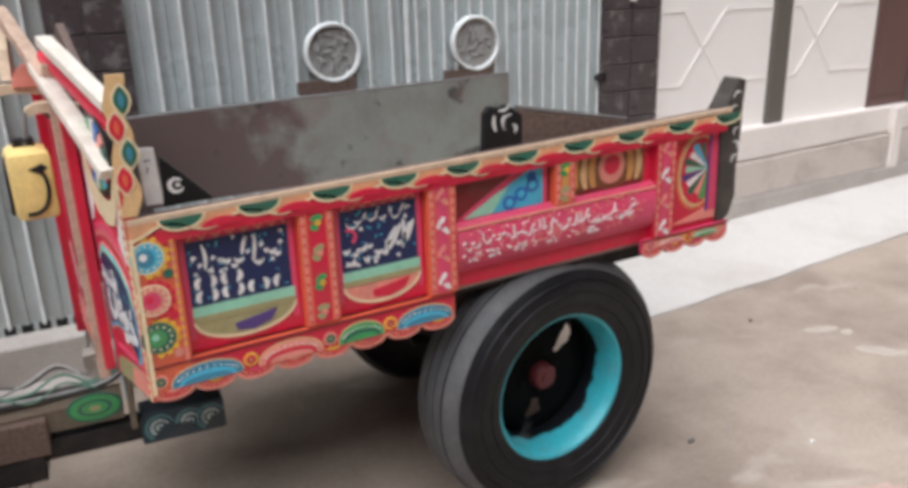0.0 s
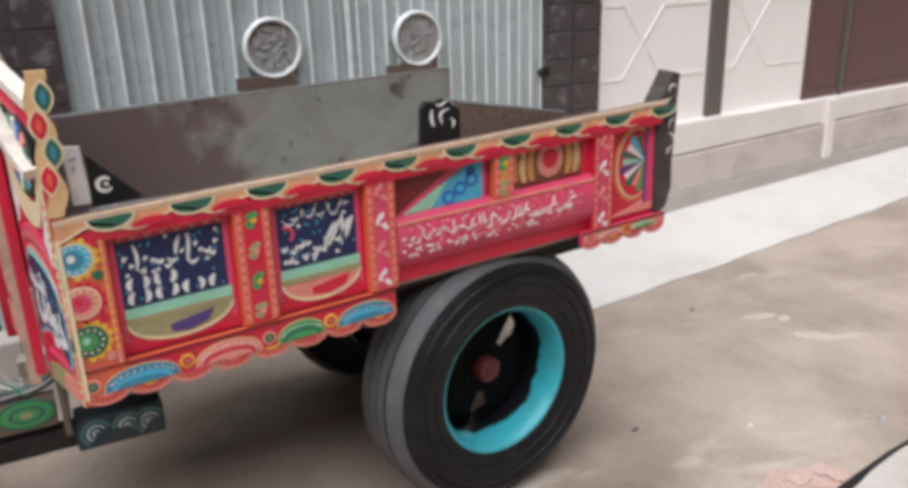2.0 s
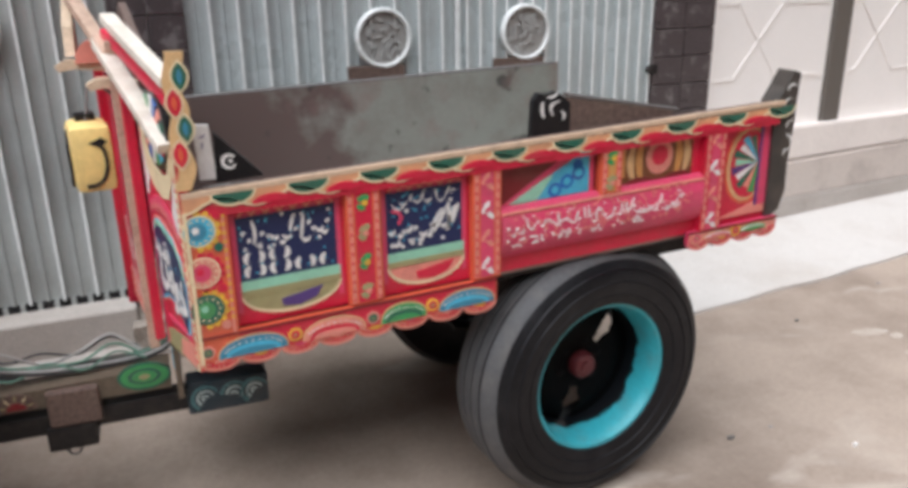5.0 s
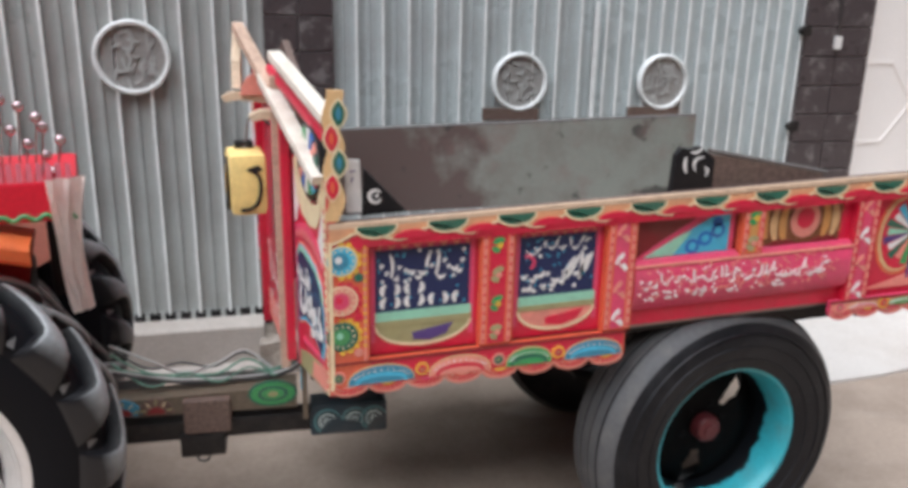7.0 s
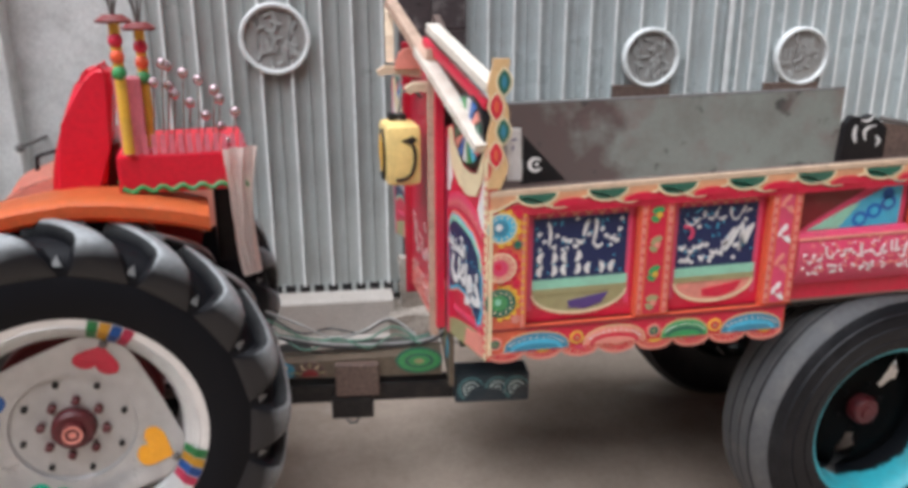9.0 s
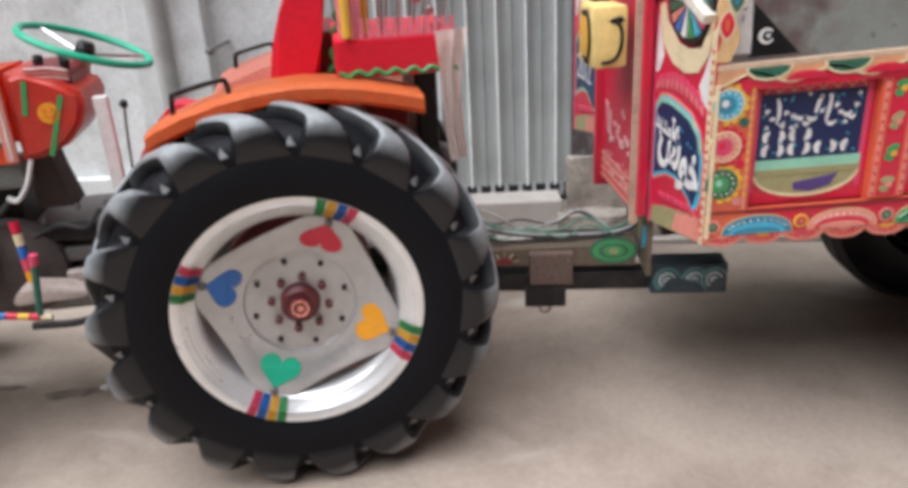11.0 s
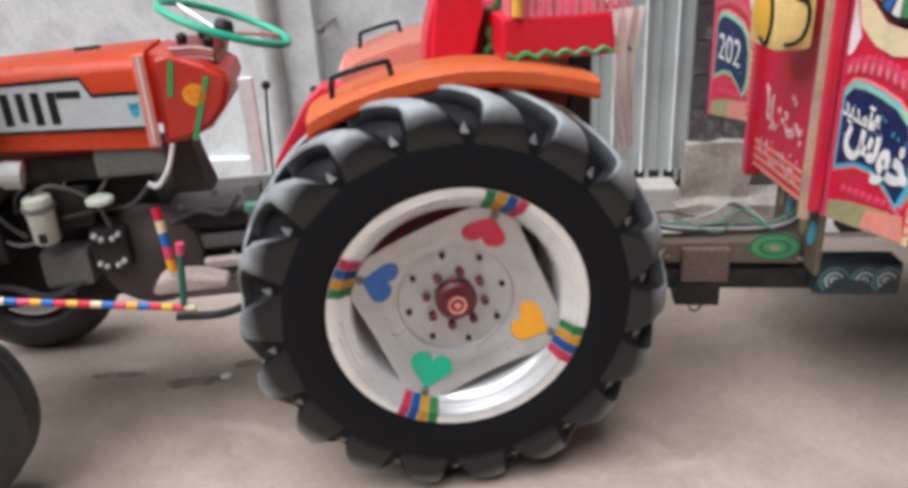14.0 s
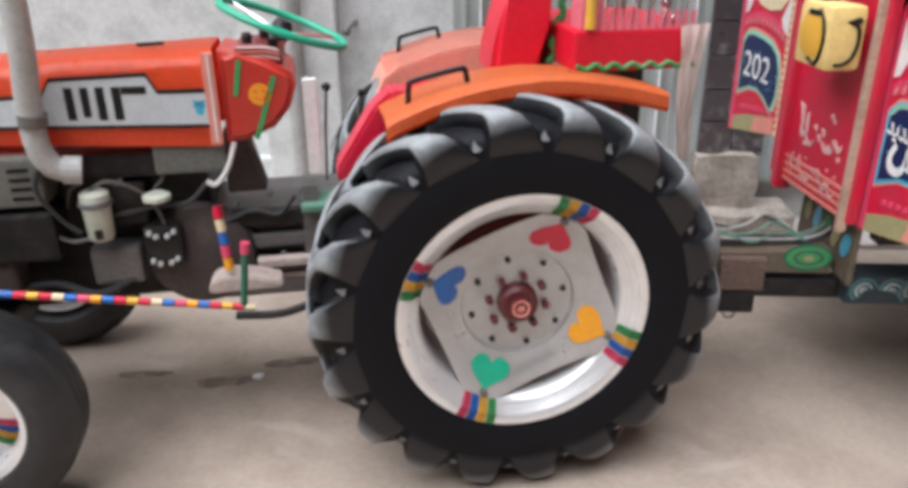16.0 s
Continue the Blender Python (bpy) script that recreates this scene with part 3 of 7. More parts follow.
# upright duct and pipe on the plaster wall
bm = B()
box(bm, (-2.66, -0.06, 0.0), (-2.24, 0.07, 3.5), 0.012)
structure("wall_pier", bm, PLASTER, "smooth grey pier on the plaster wall", "pier", WALL)
bm = B()
tube(bm, [(-2.47, -0.09, 0.1), (-2.47, -0.09, 3.4)], 0.05, 12)
structure("wall_pipe", bm, PIPE, "grey pipe running down the wall", "pipe", WALL, True)
bm = B()
tube(bm, [(-2.15, -0.30, 1.165), (-2.15, 0.06, 1.165)], 0.01, 8)
ball(bm, (-2.15, -0.30, 1.165), 0.022, 10, 8)
structure("wall_hook", bm, GREYIRON, "small iron hook on the wall", "hook", WALL)
bm = B()
box(bm, (-9.0, 0.0, 0.0), (-2.66, 0.07, 0.42), 0.01)
structure("wall_base", bm, PLASTER, "grey plaster wall base", "wall", WALL)

# unseen opposite side of the street, behind the camera, added to block sky light
bm = B()
box(bm, (-22.0, -8.0, 0.0), (22.0, -7.0, 7.5))
structure("wall_opposite", bm, BLOCKER, "unseen wall added across the street to block light", "wall")

# unseen walls added at both street ends to cut low sky light
bm = B()
box(bm, (-24.0, -7.0, 0.0), (-23.0, 0.8, 10.5))
structure("wall_street_end", bm, BLOCKER, "unseen wall added at the west street end to block light", "wall")
bm = B()
box(bm, (22.0, -8.0, 0.0), (23.0, 4.6, 10.5))
structure("wall_street_end_east", bm, BLOCKER, "unseen wall added at the east street end to block light", "wall")
# ---- the trailer: side in (x, h), h above the sloping floor line ----
def zp(x):
    return 0.905 + 0.058 * x


def zr(x):
    return zp(x) + 0.424 + 0.003 * x


trailer = thing("farm_trailer", "brightly painted farm trailer with floral panels, hitched behind a tractor", "trailer")


def lay(name, polys, mat, parent, y, lvl, label="", slope=True, m=None):
    """Painted shapes as thin raised layers on the face at y, turned towards -y."""
    tiny = name in TINY
    for i, group in enumerate([polys] if tiny else [[q] for q in polys]):
        bm = B()
        for poly in group:
            prism(bm, [(x, (zp(x) + h) if slope else h) for x, h in poly], "y", y + 0.002, y - 0.0011 * lvl)
        ob = part(name, bm, mat, parent, label, m)
    if tiny:
        tagged(ob, kind="stuff")
    return ob


TINY = ("speck_field", "dot_line", "dot_row", "tick_band")


def oval(cx, cz, a, b=None, rot=0.0, n=18):
    b = b or a
    c, s = math.cos(radians(rot)), math.sin(radians(rot))
    return [(cx + a * math.cos(2 * math.pi * k / n) * c - b * math.sin(2 * math.pi * k / n) * s,
             cz + a * math.cos(2 * math.pi * k / n) * s + b * math.sin(2 * math.pi * k / n) * c) for k in range(n)]


def rect(x0, h0, x1, h1):
    return [(x0, h0), (x1, h0), (x1, h1), (x0, h1)]


def brush(x, h, length, ang, w, bend=0.0, n=7):
    """A bar of writing, slightly bowed and tapered."""
    up, lo = [], []
    for k in range(n):
        t = k / (n - 1) - 0.5
        a = radians(ang)
        off = bend * length * (0.25 - t * t) * 4 * 0.5
        px, ph = x + math.cos(a) * t * length - math.sin(a) * off, h + math.sin(a) * t * length + math.cos(a) * off
        ww = w * (0.55 + 0.9 * (0.25 - t * t) * 2)
        up.append((px - math.sin(a) * ww / 2, ph + math.cos(a) * ww / 2))
        lo.append((px + math.sin(a) * ww / 2, ph - math.cos(a) * ww / 2))
    return up + lo[::-1]


def script_bars(x0, x1, h0, h1, count, w, seed, lean=72):
    """Unreadable or private writing: a row of plain bowed bars, with dots."""
    r = random.Random(seed)
    out = []
    tall, step = h1 - h0, (x1 - x0) / count
    for k in range(count):
        x = x0 + step * (k + 0.5) + r.uniform(-0.2, 0.2) * step
        pick = r.random()
        if pick < 0.24:
            out.append(brush(x, h0 + tall * r.uniform(0.5, 0.68), tall * r.uniform(0.5, 0.8), lean + r.uniform(-12, 30), w, r.uniform(-0.25, 0.25)))
        elif pick < 0.66:
            out.append(brush(x, h0 + tall * r.uniform(0.12, 0.45), step * r.uniform(1.3, 2.3), r.uniform(-12, 28), w * 1.15, r.uniform(-1.0, -0.45), 9))
        else:
            out.append(brush(x, h0 + tall * r.uniform(0.25, 0.6), step * r.uniform(0.8, 1.2), r.uniform(20, 60), w, r.uniform(0.2, 0.8)))
        if r.random() < 0.4:
            out.append(oval(x + r.uniform(-0.4, 0.4) * step, h0 + tall * r.choice((0.0, 0.05, 0.9, 1.0)), w * 0.55, n=6))
    return out


TANPAINT = paint("tan_enamel", (0.62, 0.30, 0.09), 0.45)
TANLIGHT = paint("light_tan_enamel", (0.70, 0.45, 0.22), 0.45)
BROWNPAINT = paint("brown_enamel", (0.20, 0.075, 0.03), 0.45)

FARSHEET = paint("stained_far_sheet", (0.27, 0.285, 0.25), 0.42, metal=0.1, vary=0.06, scale=3.2, dirt=(0.20, 0.19, 0.165), dirty=0.7, bump=0.12, edge=(0.45, 0.62))


def stained(mat, colour, lean, offset, scale, lo, hi, seed, most=1.0):
    """A ragged stain over a material's colour, leaning along x, with a hard worn edge."""
    nt = mat.node_tree
    lum = nt.nodes["Principled BSDF"]
    place = nt.nodes.new("ShaderNodeTexCoord")
    axes = nt.nodes.new("ShaderNodeSeparateXYZ")
    nt.links.new(place.outputs["Object"], axes.inputs[0])
    rag = nt.nodes.new("ShaderNodeTexNoise")
    rag.noise_dimensions = "4D"
    rag.inputs["W"].default_value = seed
    rag.inputs["Scale"].default_value, rag.inputs["Detail"].default_value, rag.inputs["Roughness"].default_value = scale, 5, 0.55
    nt.links.new(place.outputs["Object"], rag.inputs["Vector"])
    side = nt.nodes.new("ShaderNodeMath")
    side.operation = "MULTIPLY_ADD"
    side.inputs[1].default_value, side.inputs[2].default_value = lean, offset
    nt.links.new(axes.outputs["X"], side.inputs[0])
    total = nt.nodes.new("ShaderNodeMath")
    total.operation = "ADD"
    nt.links.new(side.outputs[0], total.inputs[0])
    nt.links.new(rag.outputs[0], total.inputs[1])
    cut = nt.nodes.new("ShaderNodeMapRange")
    cut.inputs[1].default_value, cut.inputs[2].default_value, cut.inputs[4].default_value = lo, hi, most
    nt.links.new(total.outputs[0], cut.inputs[0])
    mix = nt.nodes.new("ShaderNodeMix")
    mix.data_type = "RGBA"
    mix.inputs["B"].default_value = (*colour, 1)
    nt.links.new(cut.outputs[0], mix.inputs["Factor"])
    nt.links.new(lum.inputs["Base Color"].links[0].from_socket, mix.inputs["A"])
    nt.links.new(mix.outputs["Result"], lum.inputs["Base Color"])


stained(FARSHEET, (0.135, 0.098, 0.088), -0.50, 0.36, 2.6, 0.50, 0.60, 2.0)
stained(FARSHEET, (0.05, 0.05, 0.045), 0.04, 0.0, 5.0, 0.635, 0.675, 7.0, 0.85)
stained(FARSHEET, (0.24, 0.165, 0.15), 0.12, -0.08, 4.0, 0.60, 0.72, 11.0, 0.6)
# body shell
bm = B()
prism(bm, [(-0.045, zp(-0.045)), (1.98, zp(1.98)), (1.98, zr(1.98) - 0.012), (-0.045, zr(-0.045) - 0.012)], "y", 0.0, 0.022)
side = part("side_board", bm, RED, trailer, "red painted side board with framed panels")
bm = B()
prism(bm, [(-0.2, 1.0), (1.8, 1.06), (1.8, 1.455), (-0.2, 1.385)], "y", 1.35, 1.372)
part("far_side_board", bm, FARSHEET, trailer, "bare worn grey sheet steel inside of the far side")
bm = B()
tube(bm, [(-0.2, 1.36, 1.388), (1.8, 1.36, 1.458)], 0.009, 8)
part("far_side_rim", bm, GREYIRON, trailer)
bm = B()
prism(bm, [(-0.02, zp(-0.02) + 0.02), (1.96, zp(1.96) + 0.02), (1.96, zp(1.96) - 0.02), (-0.02, zp(-0.02) - 0.02)], "y", 0.022, 1.35)
part("bed_floor", bm, SHEET, trailer, "worn steel bed floor")
bm = B()
prism(bm, [(0.0, zp(2)), (1.35, zp(2)), (1.35, zr(2) - 0.22), (0.0, zr(2) - 0.22)], "x", 1.95, 1.975)
part("tailgate", bm, TAILSHEET, trailer, "brown worn steel tailgate")
# dark plate added below the floor to swallow light bounced from the road
bm = B()
prism(bm, [(-0.02, zp(-0.02) - 0.024), (1.96, zp(1.96) - 0.024), (1.96, zp(1.96) - 0.034), (-0.02, zp(-0.02) - 0.034)], "y", 0.024, 1.348)
part("underbody", bm, DARKIRON, trailer, "dark plate added under the bed to soak up bounced light")
# skirt added on the unseen far side to keep light from under the bed
bm = B()
prism(bm, [(-0.05, zp(-0.05) - 0.15), (1.97, zp(1.97) - 0.12), (1.97, zp(1.97) + 0.06), (-0.05, zp(-0.05) + 0.06)], "y", 1.374, 1.392)
part("far_skirt", bm, DARKRED, trailer, "unseen far skirt added to block light under the bed")
# chassis beams, made deeper out of view to block more light underneath
for y in (0.3, 1.0):
    bm = B()
    prism(bm, [(-0.1, 0.70), (1.95, 0.82), (1.95, 1.0), (-0.1, 0.88)], "y", y, y + 0.07)
    part("chassis_beam", bm, DARKIRON, trailer)
for k in range(4):
    bm = B()
    x = 0.1 + 0.55 * k
    box(bm, (x, 0.03, zp(x) - 0.08), (x + 0.05, 1.34, zp(x) - 0.022))
    part("cross_member", bm, DARKIRON, trailer)

# rim strip: cream, with hanging dark green lobes and red bumps
bm = B()
prism(bm, [(-0.045, zr(-0.045) - 0.014), (1.95, zr(1.95) - 0.014), (1.95, zr(1.95)), (-0.045, zr(-0.045))], "y", -0.038, -0.024)
part("rim_cap", bm, RIMCAP, trailer, "cream painted rim along the side")
bm = B()
prism(bm, [(-0.045, zr(-0.045) - 0.03), (1.95, zr(1.95) - 0.03), (1.95, zr(1.95) - 0.006), (-0.045, zr(-0.045) - 0.006)], "y", -0.022, 0.026)
part("inner_rim", bm, RUST, trailer, "rusty brown inner edge of the side")
wave = []
for k in range(97):
    x = -0.045 + 1.98 * k / 96
    wave.append((x, 0.385 - 0.016 * math.cos(2 * math.pi * (x - 0.155) / 0.205)))
lay("rim_wave", [wave + [(1.935, 0.411), (-0.045, 0.411)]], RIMPAINT, trailer, -0.036, 1)
lay("rim_wave_edge", [wave + [(x, h - 0.007) for x, h in wave[::-1]]], CREAM, trailer, -0.036, 3)
low = [(x, h - 0.012 if 0 < k < 96 else h - 0.012) for k, (x, h) in enumerate(wave)]
lay("rim_band", [low + [(1.935, 0.350), (-0.045, 0.350)]], RED, trailer, -0.034, 1)
for k in range(10):
    x = 0.09 + 0.205 * k
    lay("green_lobe", [[(x - 0.056, 0.410)] + arc(x, 0.410, 0.055, 180, 360, 10, 0.031) + [(x + 0.056, 0.410)]], DGREEN, trailer, -0.036, 3)
    lay("lobe_edge", [arc(x, 0.410, 0.062, 180, 360, 10, 0.037) + arc(x, 0.410, 0.055, 360, 180, 10, 0.031)], CREAM, trailer, -0.036, 4)
    if x + 0.1 < 1.9:
        lay("red_bump", [[(x + 0.045, 0.368)] + arc(x + 0.1025, 0.368, 0.055, 180, 0, 10, 0.024)], RED, trailer, -0.036, 4)


def rib(x0, x1, h0, h1, base, edge, mid, kind, seed):
    bm = B()
    prism(bm, [(x0, zp(x0) + h0), (x1, zp(x1) + h0), (x1, zp(x1) + h1), (x0, zp(x0) + h1)], "y", 0.0, -0.03)
    bmesh.ops.bevel(bm, geom=[e for e in bm.edges if abs(e.verts[0].co.y - e.verts[1].co.y) < 1e-4 and e.verts[0].co.y < -0.01], offset=0.005, segments=2, affect="EDGES")
    r = part("rib", bm, base, trailer, "painted upright rib with small flowers")
    w = x1 - x0
    lay("edge_line", [rect(x0 + 0.008, h0 + 0.01, x0 + 0.02, h1 - 0.01), rect(x1 - 0.02, h0 + 0.01, x1 - 0.008, h1 - 0.01)], edge, r, -0.03, 1)
    n = max(2, int((h1 - h0) / 0.03))
    lay("dot_line", [oval(xx, h0 + 0.02 + (h1 - h0 - 0.04) * k / (n - 1), 0.0045, n=8) for k in range(n) for xx in (x0 + 0.014, x1 - 0.014)], RED if edge is not RED else CREAM, r, -0.03, 3)
    lay("middle_stripe", [rect(x0 + 0.027, h0 + 0.01, x1 - 0.027, h1 - 0.01)], mid, r, -0.03, 1)
    rnd = random.Random(seed)
    m = max(2, int((h1 - h0) / 0.075))
    for k in range(m):
        h = h0 + (h1 - h0) * (k + 0.5) / m
        cx = (x0 + x1) / 2
        if kind == 0:
            lay("leaf", [oval(cx, h + 0.012, 0.019, 0.011, 20 + rnd.uniform(-20, 20)), oval(cx - 0.008, h - 0.014, 0.014, 0.009, -30)], GREEN if k % 2 else OLIVE, r, -0.03, 3)
            lay("bud", [oval(cx + 0.004, h - 0.002, 0.009)], YELLOW if k % 2 else SALMON, r, -0.03, 4)
        else:
            lay("leaf", [oval(cx - 0.006, h + 0.01, 0.022, 0.008, 55), oval(cx + 0.006, h - 0.012, 0.022, 0.008, -50)], SALMON if k % 2 else WHITE, r, -0.03, 3)
            lay("bud", [oval(cx, h, 0.008)], PINK, r, -0.03, 4)
    return r


rib(0.397, 0.503, 0.0, 0.365, ORANGE, SALMON, RED, 0, 1)
rib(0.791, 0.889, 0.0, 0.365, ORANGE, SALMON, PINK, 1, 2)
rib(1.237, 1.318, 0.205, 0.37, ORANGE, SALMON, TANPAINT, 0, 3)
rib(1.640, 1.727, 0.0, 0.372, RED, SALMON, PINK, 1, 4)

# corner board with three rosettes
bm = B()
prism(bm, [(-0.045, 0.80), (0.068, zp(0.068) - 0.02), (0.068, zp(0.068) + 0.372), (-0.045, zp(-0.045) + 0.372)], "y", 0.0, -0.032)
corner = part("corner_board", bm, ORANGE, trailer, "orange corner board with three painted rosettes")
lay("edge_line", [rect(-0.041, -0.03, -0.033, 0.37), rect(0.052, 0.0, 0.06, 0.37)], SALMON, corner, -0.032, 1)
for ch, outer, ring, mid in ((0.315, YELLOW, SKY, DULLBLUE), (0.195, RED, SALMON, PINK), (0.085, YELLOW, DGREEN, GREEN)):
    cx = -0.010
    lay("rosette_petal", [oval(cx + 0.048 * math.cos(a), ch + 0.048 * math.sin(a), 0.012, 0.010, math.degrees(a), 10) for a in [math.pi * (-0.5 + k / 7) for k in range(8)]], outer, corner, -0.032, 3)
    lay("rosette_edge", [oval(cx, ch, 0.046)], CREAM if ring is not DGREEN else DGREEN, corner, -0.032, 3.5)
    lay("rosette_ring", [oval(cx, ch, 0.041)], ring, corner, -0.032, 4)
    lay("rosette_middle", [oval(cx - 0.004, ch, 0.025)], mid, corner, -0.032, 5)
    lay("tick_band", [oval(cx + 0.033 * math.cos(a), ch + 0.033 * math.sin(a), 0.0035, n=6) for a in [math.pi * k / 6 for k in range(12)]], CREAM, corner, -0.032, 5)
    lay("rosette_dot", [oval(cx - 0.008, ch + 0.004, 0.010)], WHITE if ring is SKY else RED if mid is PINK else MINT, corner, -0.032, 6)
lay("corner_edge", [rect(-0.047, -0.08, -0.036, 0.372)], CREAM, corner, -0.032, 7)
for k, (x, h, mt) in enumerate(((0.038, 0.262, DGREEN), (0.036, 0.142, RED), (0.036, 0.03, SALMON), (0.04, 0.355, RED))):
    lay("berry", [oval(x, h, 0.013)], mt, corner, -0.032, 4)
lay("dot_row", [oval(0.056, 0.05 + 0.025 * k, 0.005, n=8) for k in range(13)], YELLOW, corner, -0.032, 3)


# the two writing panels
def writing_panel(x0, x1, seed, low):
    p = lay("panel_field", [rect(x0, 0.005, x1, 0.36)], RED, trailer, 0.0, 1, "deep red panel field with a navy writing board")
    c = (x0 + x1) / 2
    nx = 7
    step = (x1 - x0 - 0.06) / nx
    lay("scallop_line", [arc(x0 + 0.03 + step * (k + 0.5), 0.326, step * 0.52, 0, 180, 10) + arc(x0 + 0.03 + step * (k + 0.5), 0.326, step * 0.36, 180, 0, 10) for k in range(nx)], SALMON, p, 0.0, 3)
    lay("scallop_heart", [arc(x0 + 0.03 + step * (k + 0.5), 0.326, step * 0.24, 0, 180, 8) for k in range(nx)], PINK, p, 0.0, 3)
    lay("navy_board", [rect(x0 + 0.02, 0.135, x1 - 0.026, 0.326)], NAVY, p, 0.0, 3, "navy board with white brushed bars of writing")
    lay("side_stripe", [rect(x1 - 0.026, 0.04, x1 - 0.012, 0.335), rect(x0 + 0.006, 0.04, x0 + 0.02, 0.335)], PINK, p, 0.0, 3)
    r = random.Random(seed)
    specks = [oval(r.uniform(x0 + 0.03, x1 - 0.035), r.uniform(0.145, 0.318), 0.0035, n=6) for _ in range(34)]
    lay("speck_field", specks, SKY, p, 0.0, 4)
    if seed == 5:
        lay("writing_bar", script_bars(x0 + 0.035, x1 - 0.04, 0.226, 0.318, 19, 0.0098, seed), WHITE, p, 0.0, 6)
        for row, h in enumerate((0.203, 0.163)):
            n = 4 + 3 * row
            lay("number_bar", [brush(x0 + 0.046 + k * 0.036, h, 0.034, 78 + 8 * (k % 3), 0.015, 0.35 - 0.7 * (k % 2)) for k in range(n)], WHITE, p, 0.0, 6)
    else:
        lay("writing_bar", script_bars(x0 + 0.03, x1 - 0.04, 0.152, 0.275, 17, 0.0112, seed + 3), WHITE, p, 0.0, 6)
        lay("small_writing_bar", script_bars(x0 + 0.05, x1 - 0.045, 0.278, 0.318, 10, 0.0055, seed + 1), WHITE, p, 0.0, 6)
        lay("pink_curl", [arc(x0 + 0.045, 0.245, 0.026, -60, 110, 10) + arc(x0 + 0.045, 0.245, 0.017, 110, -60, 10)], PINK, p, 0.0, 7)
    lay("mint_stripe", [rect(x0 + 0.02, 0.104, x1 - 0.02, 0.135)], MINT, p, 0.0, 4)
    lay("green_stripe", [rect(x0 + 0.02, 0.088, x1 - 0.02, 0.106)], OLIVE, p, 0.0, 5)
    a = (x1 - x0) / 2 - 0.022
    lay("bowl", [arc(c, 0.09, a, 180, 360, 20, 0.066)], OLIVE if low else SALMON, p, 0.0, 3)
    lay("bowl_line", [arc(c, 0.09, a + 0.004, 180, 360, 20, 0.072) + arc(c, 0.09, a - 0.004, 360, 180, 20, 0.062)], CREAM, p, 0.0, 4)
    lay("half_moon", [[(c - 0.035, 0.062), (c + 0.09, 0.082), (c + 0.07, 0.05), (c + 0.02, 0.033), (c - 0.03, 0.04)]], VIOLET if low else RED, p, 0.0, 5)


writing_panel(0.068, 0.397, 5, True)
writing_panel(0.503, 0.791, 8, False)

# third panel: dark red with a blue wedge and three rings
p3 = lay("wedge_panel", [rect(0.889, 0.2, 1.237, 0.37)], DARKRED, trailer, 0.0, 1, "dark red panel with a sky-blue wedge")
lay("wedge_border", [[(0.889, 0.215), (1.225, 0.215), (1.225, 0.372), (1.15, 0.372)]], PINK, p3, 0.0, 2)
lay("wedge", [[(0.925, 0.222), (1.208, 0.222), (1.208, 0.355), (1.18, 0.355)]], SKY, p3, 0.0, 4, "sky-blue wedge")
lay("wedge_mint", [[(0.925, 0.222), (1.02, 0.222), (1.08, 0.298), (1.05, 0.29)]], MINT, p3, 0.0, 5)
for k in range(3):
    x, h = 1.085 + 0.042 * k, 0.246 + 0.022 * k
    lay("blue_ring", [oval(x, h, 0.024)], BLUE, p3, 0.0, 5)
    lay("ring_eye", [oval(x, h, 0.013)], SKY, p3, 0.0, 6)
lay("blue_ring", [oval(1.165, 0.318, 0.018)], BLUE, p3, 0.0, 5)

# fourth panel: yellow arcs round a red disc
p4 = lay("arc_panel", [rect(1.318, 0.2, 1.64, 0.372)], BROWNPAINT, trailer, 0.0, 1, "panel with yellow arcs round a red disc")
c = 1.475
for k in range(3):
    for s in (-1, 1):
        x = c + s * (0.068 + 0.034 * k)
        lay("yellow_arc", [brush(x, 0.292, 0.125 - 0.016 * k, 90, 0.026, -s * 0.18)], TANPAINT if k % 2 == 0 else TANLIGHT, p4, 0.0, 3)
lay("salmon_ring", [oval(c, 0.298, 0.052, 0.06)], SALMON, p4, 0.0, 4)
lay("red_disc", [oval(c, 0.303, 0.031, 0.034)], RED, p4, 0.0, 5)
lay("brown_cloud", [arc(c - 0.075, 0.206, 0.06, 180, 0, 10, 0.032), arc(c + 0.075, 0.206, 0.06, 180, 0, 10, 0.032), arc(c, 0.206, 0.04, 180, 0, 10, 0.018)], DARKRED, p4, 0.0, 6)
lay("red_side", [rect(1.606, 0.2, 1.64, 0.372)], RED, p4, 0.0, 4)

# pink band over the wheel, bulging, with bars of writing
bm = B()
xs = (0.889, 1.64)
prof = [(0.002, 0.222), (-0.020, 0.216), (-0.036, 0.19), (-0.040, 0.12), (-0.026, 0.07), (0.02, 0.035), (0.06, 0.03)]
rows = [[bm.verts.new((x, y, zp(x) + h)) for y, h in prof] for x in xs]
for k in range(len(prof) - 1):
    bm.faces.new((rows[0][k], rows[1][k], rows[1][k + 1], rows[0][k + 1]))
bm.faces.new(rows[0])
bm.faces.new(rows[1][::-1])
bm.faces.new((rows[0][0], rows[0][-1], rows[1][-1], rows[1][0]))
band = part("wheel_band", bm, PINK, trailer, "pink band over the wheel with bars of writing", smooth=True)
lay("writing_bar", script_bars(0.905, 1.56, 0.125, 0.185, 52, 0.0050, 21), WHITE, band, -0.040, 3)
r = random.Random(61)
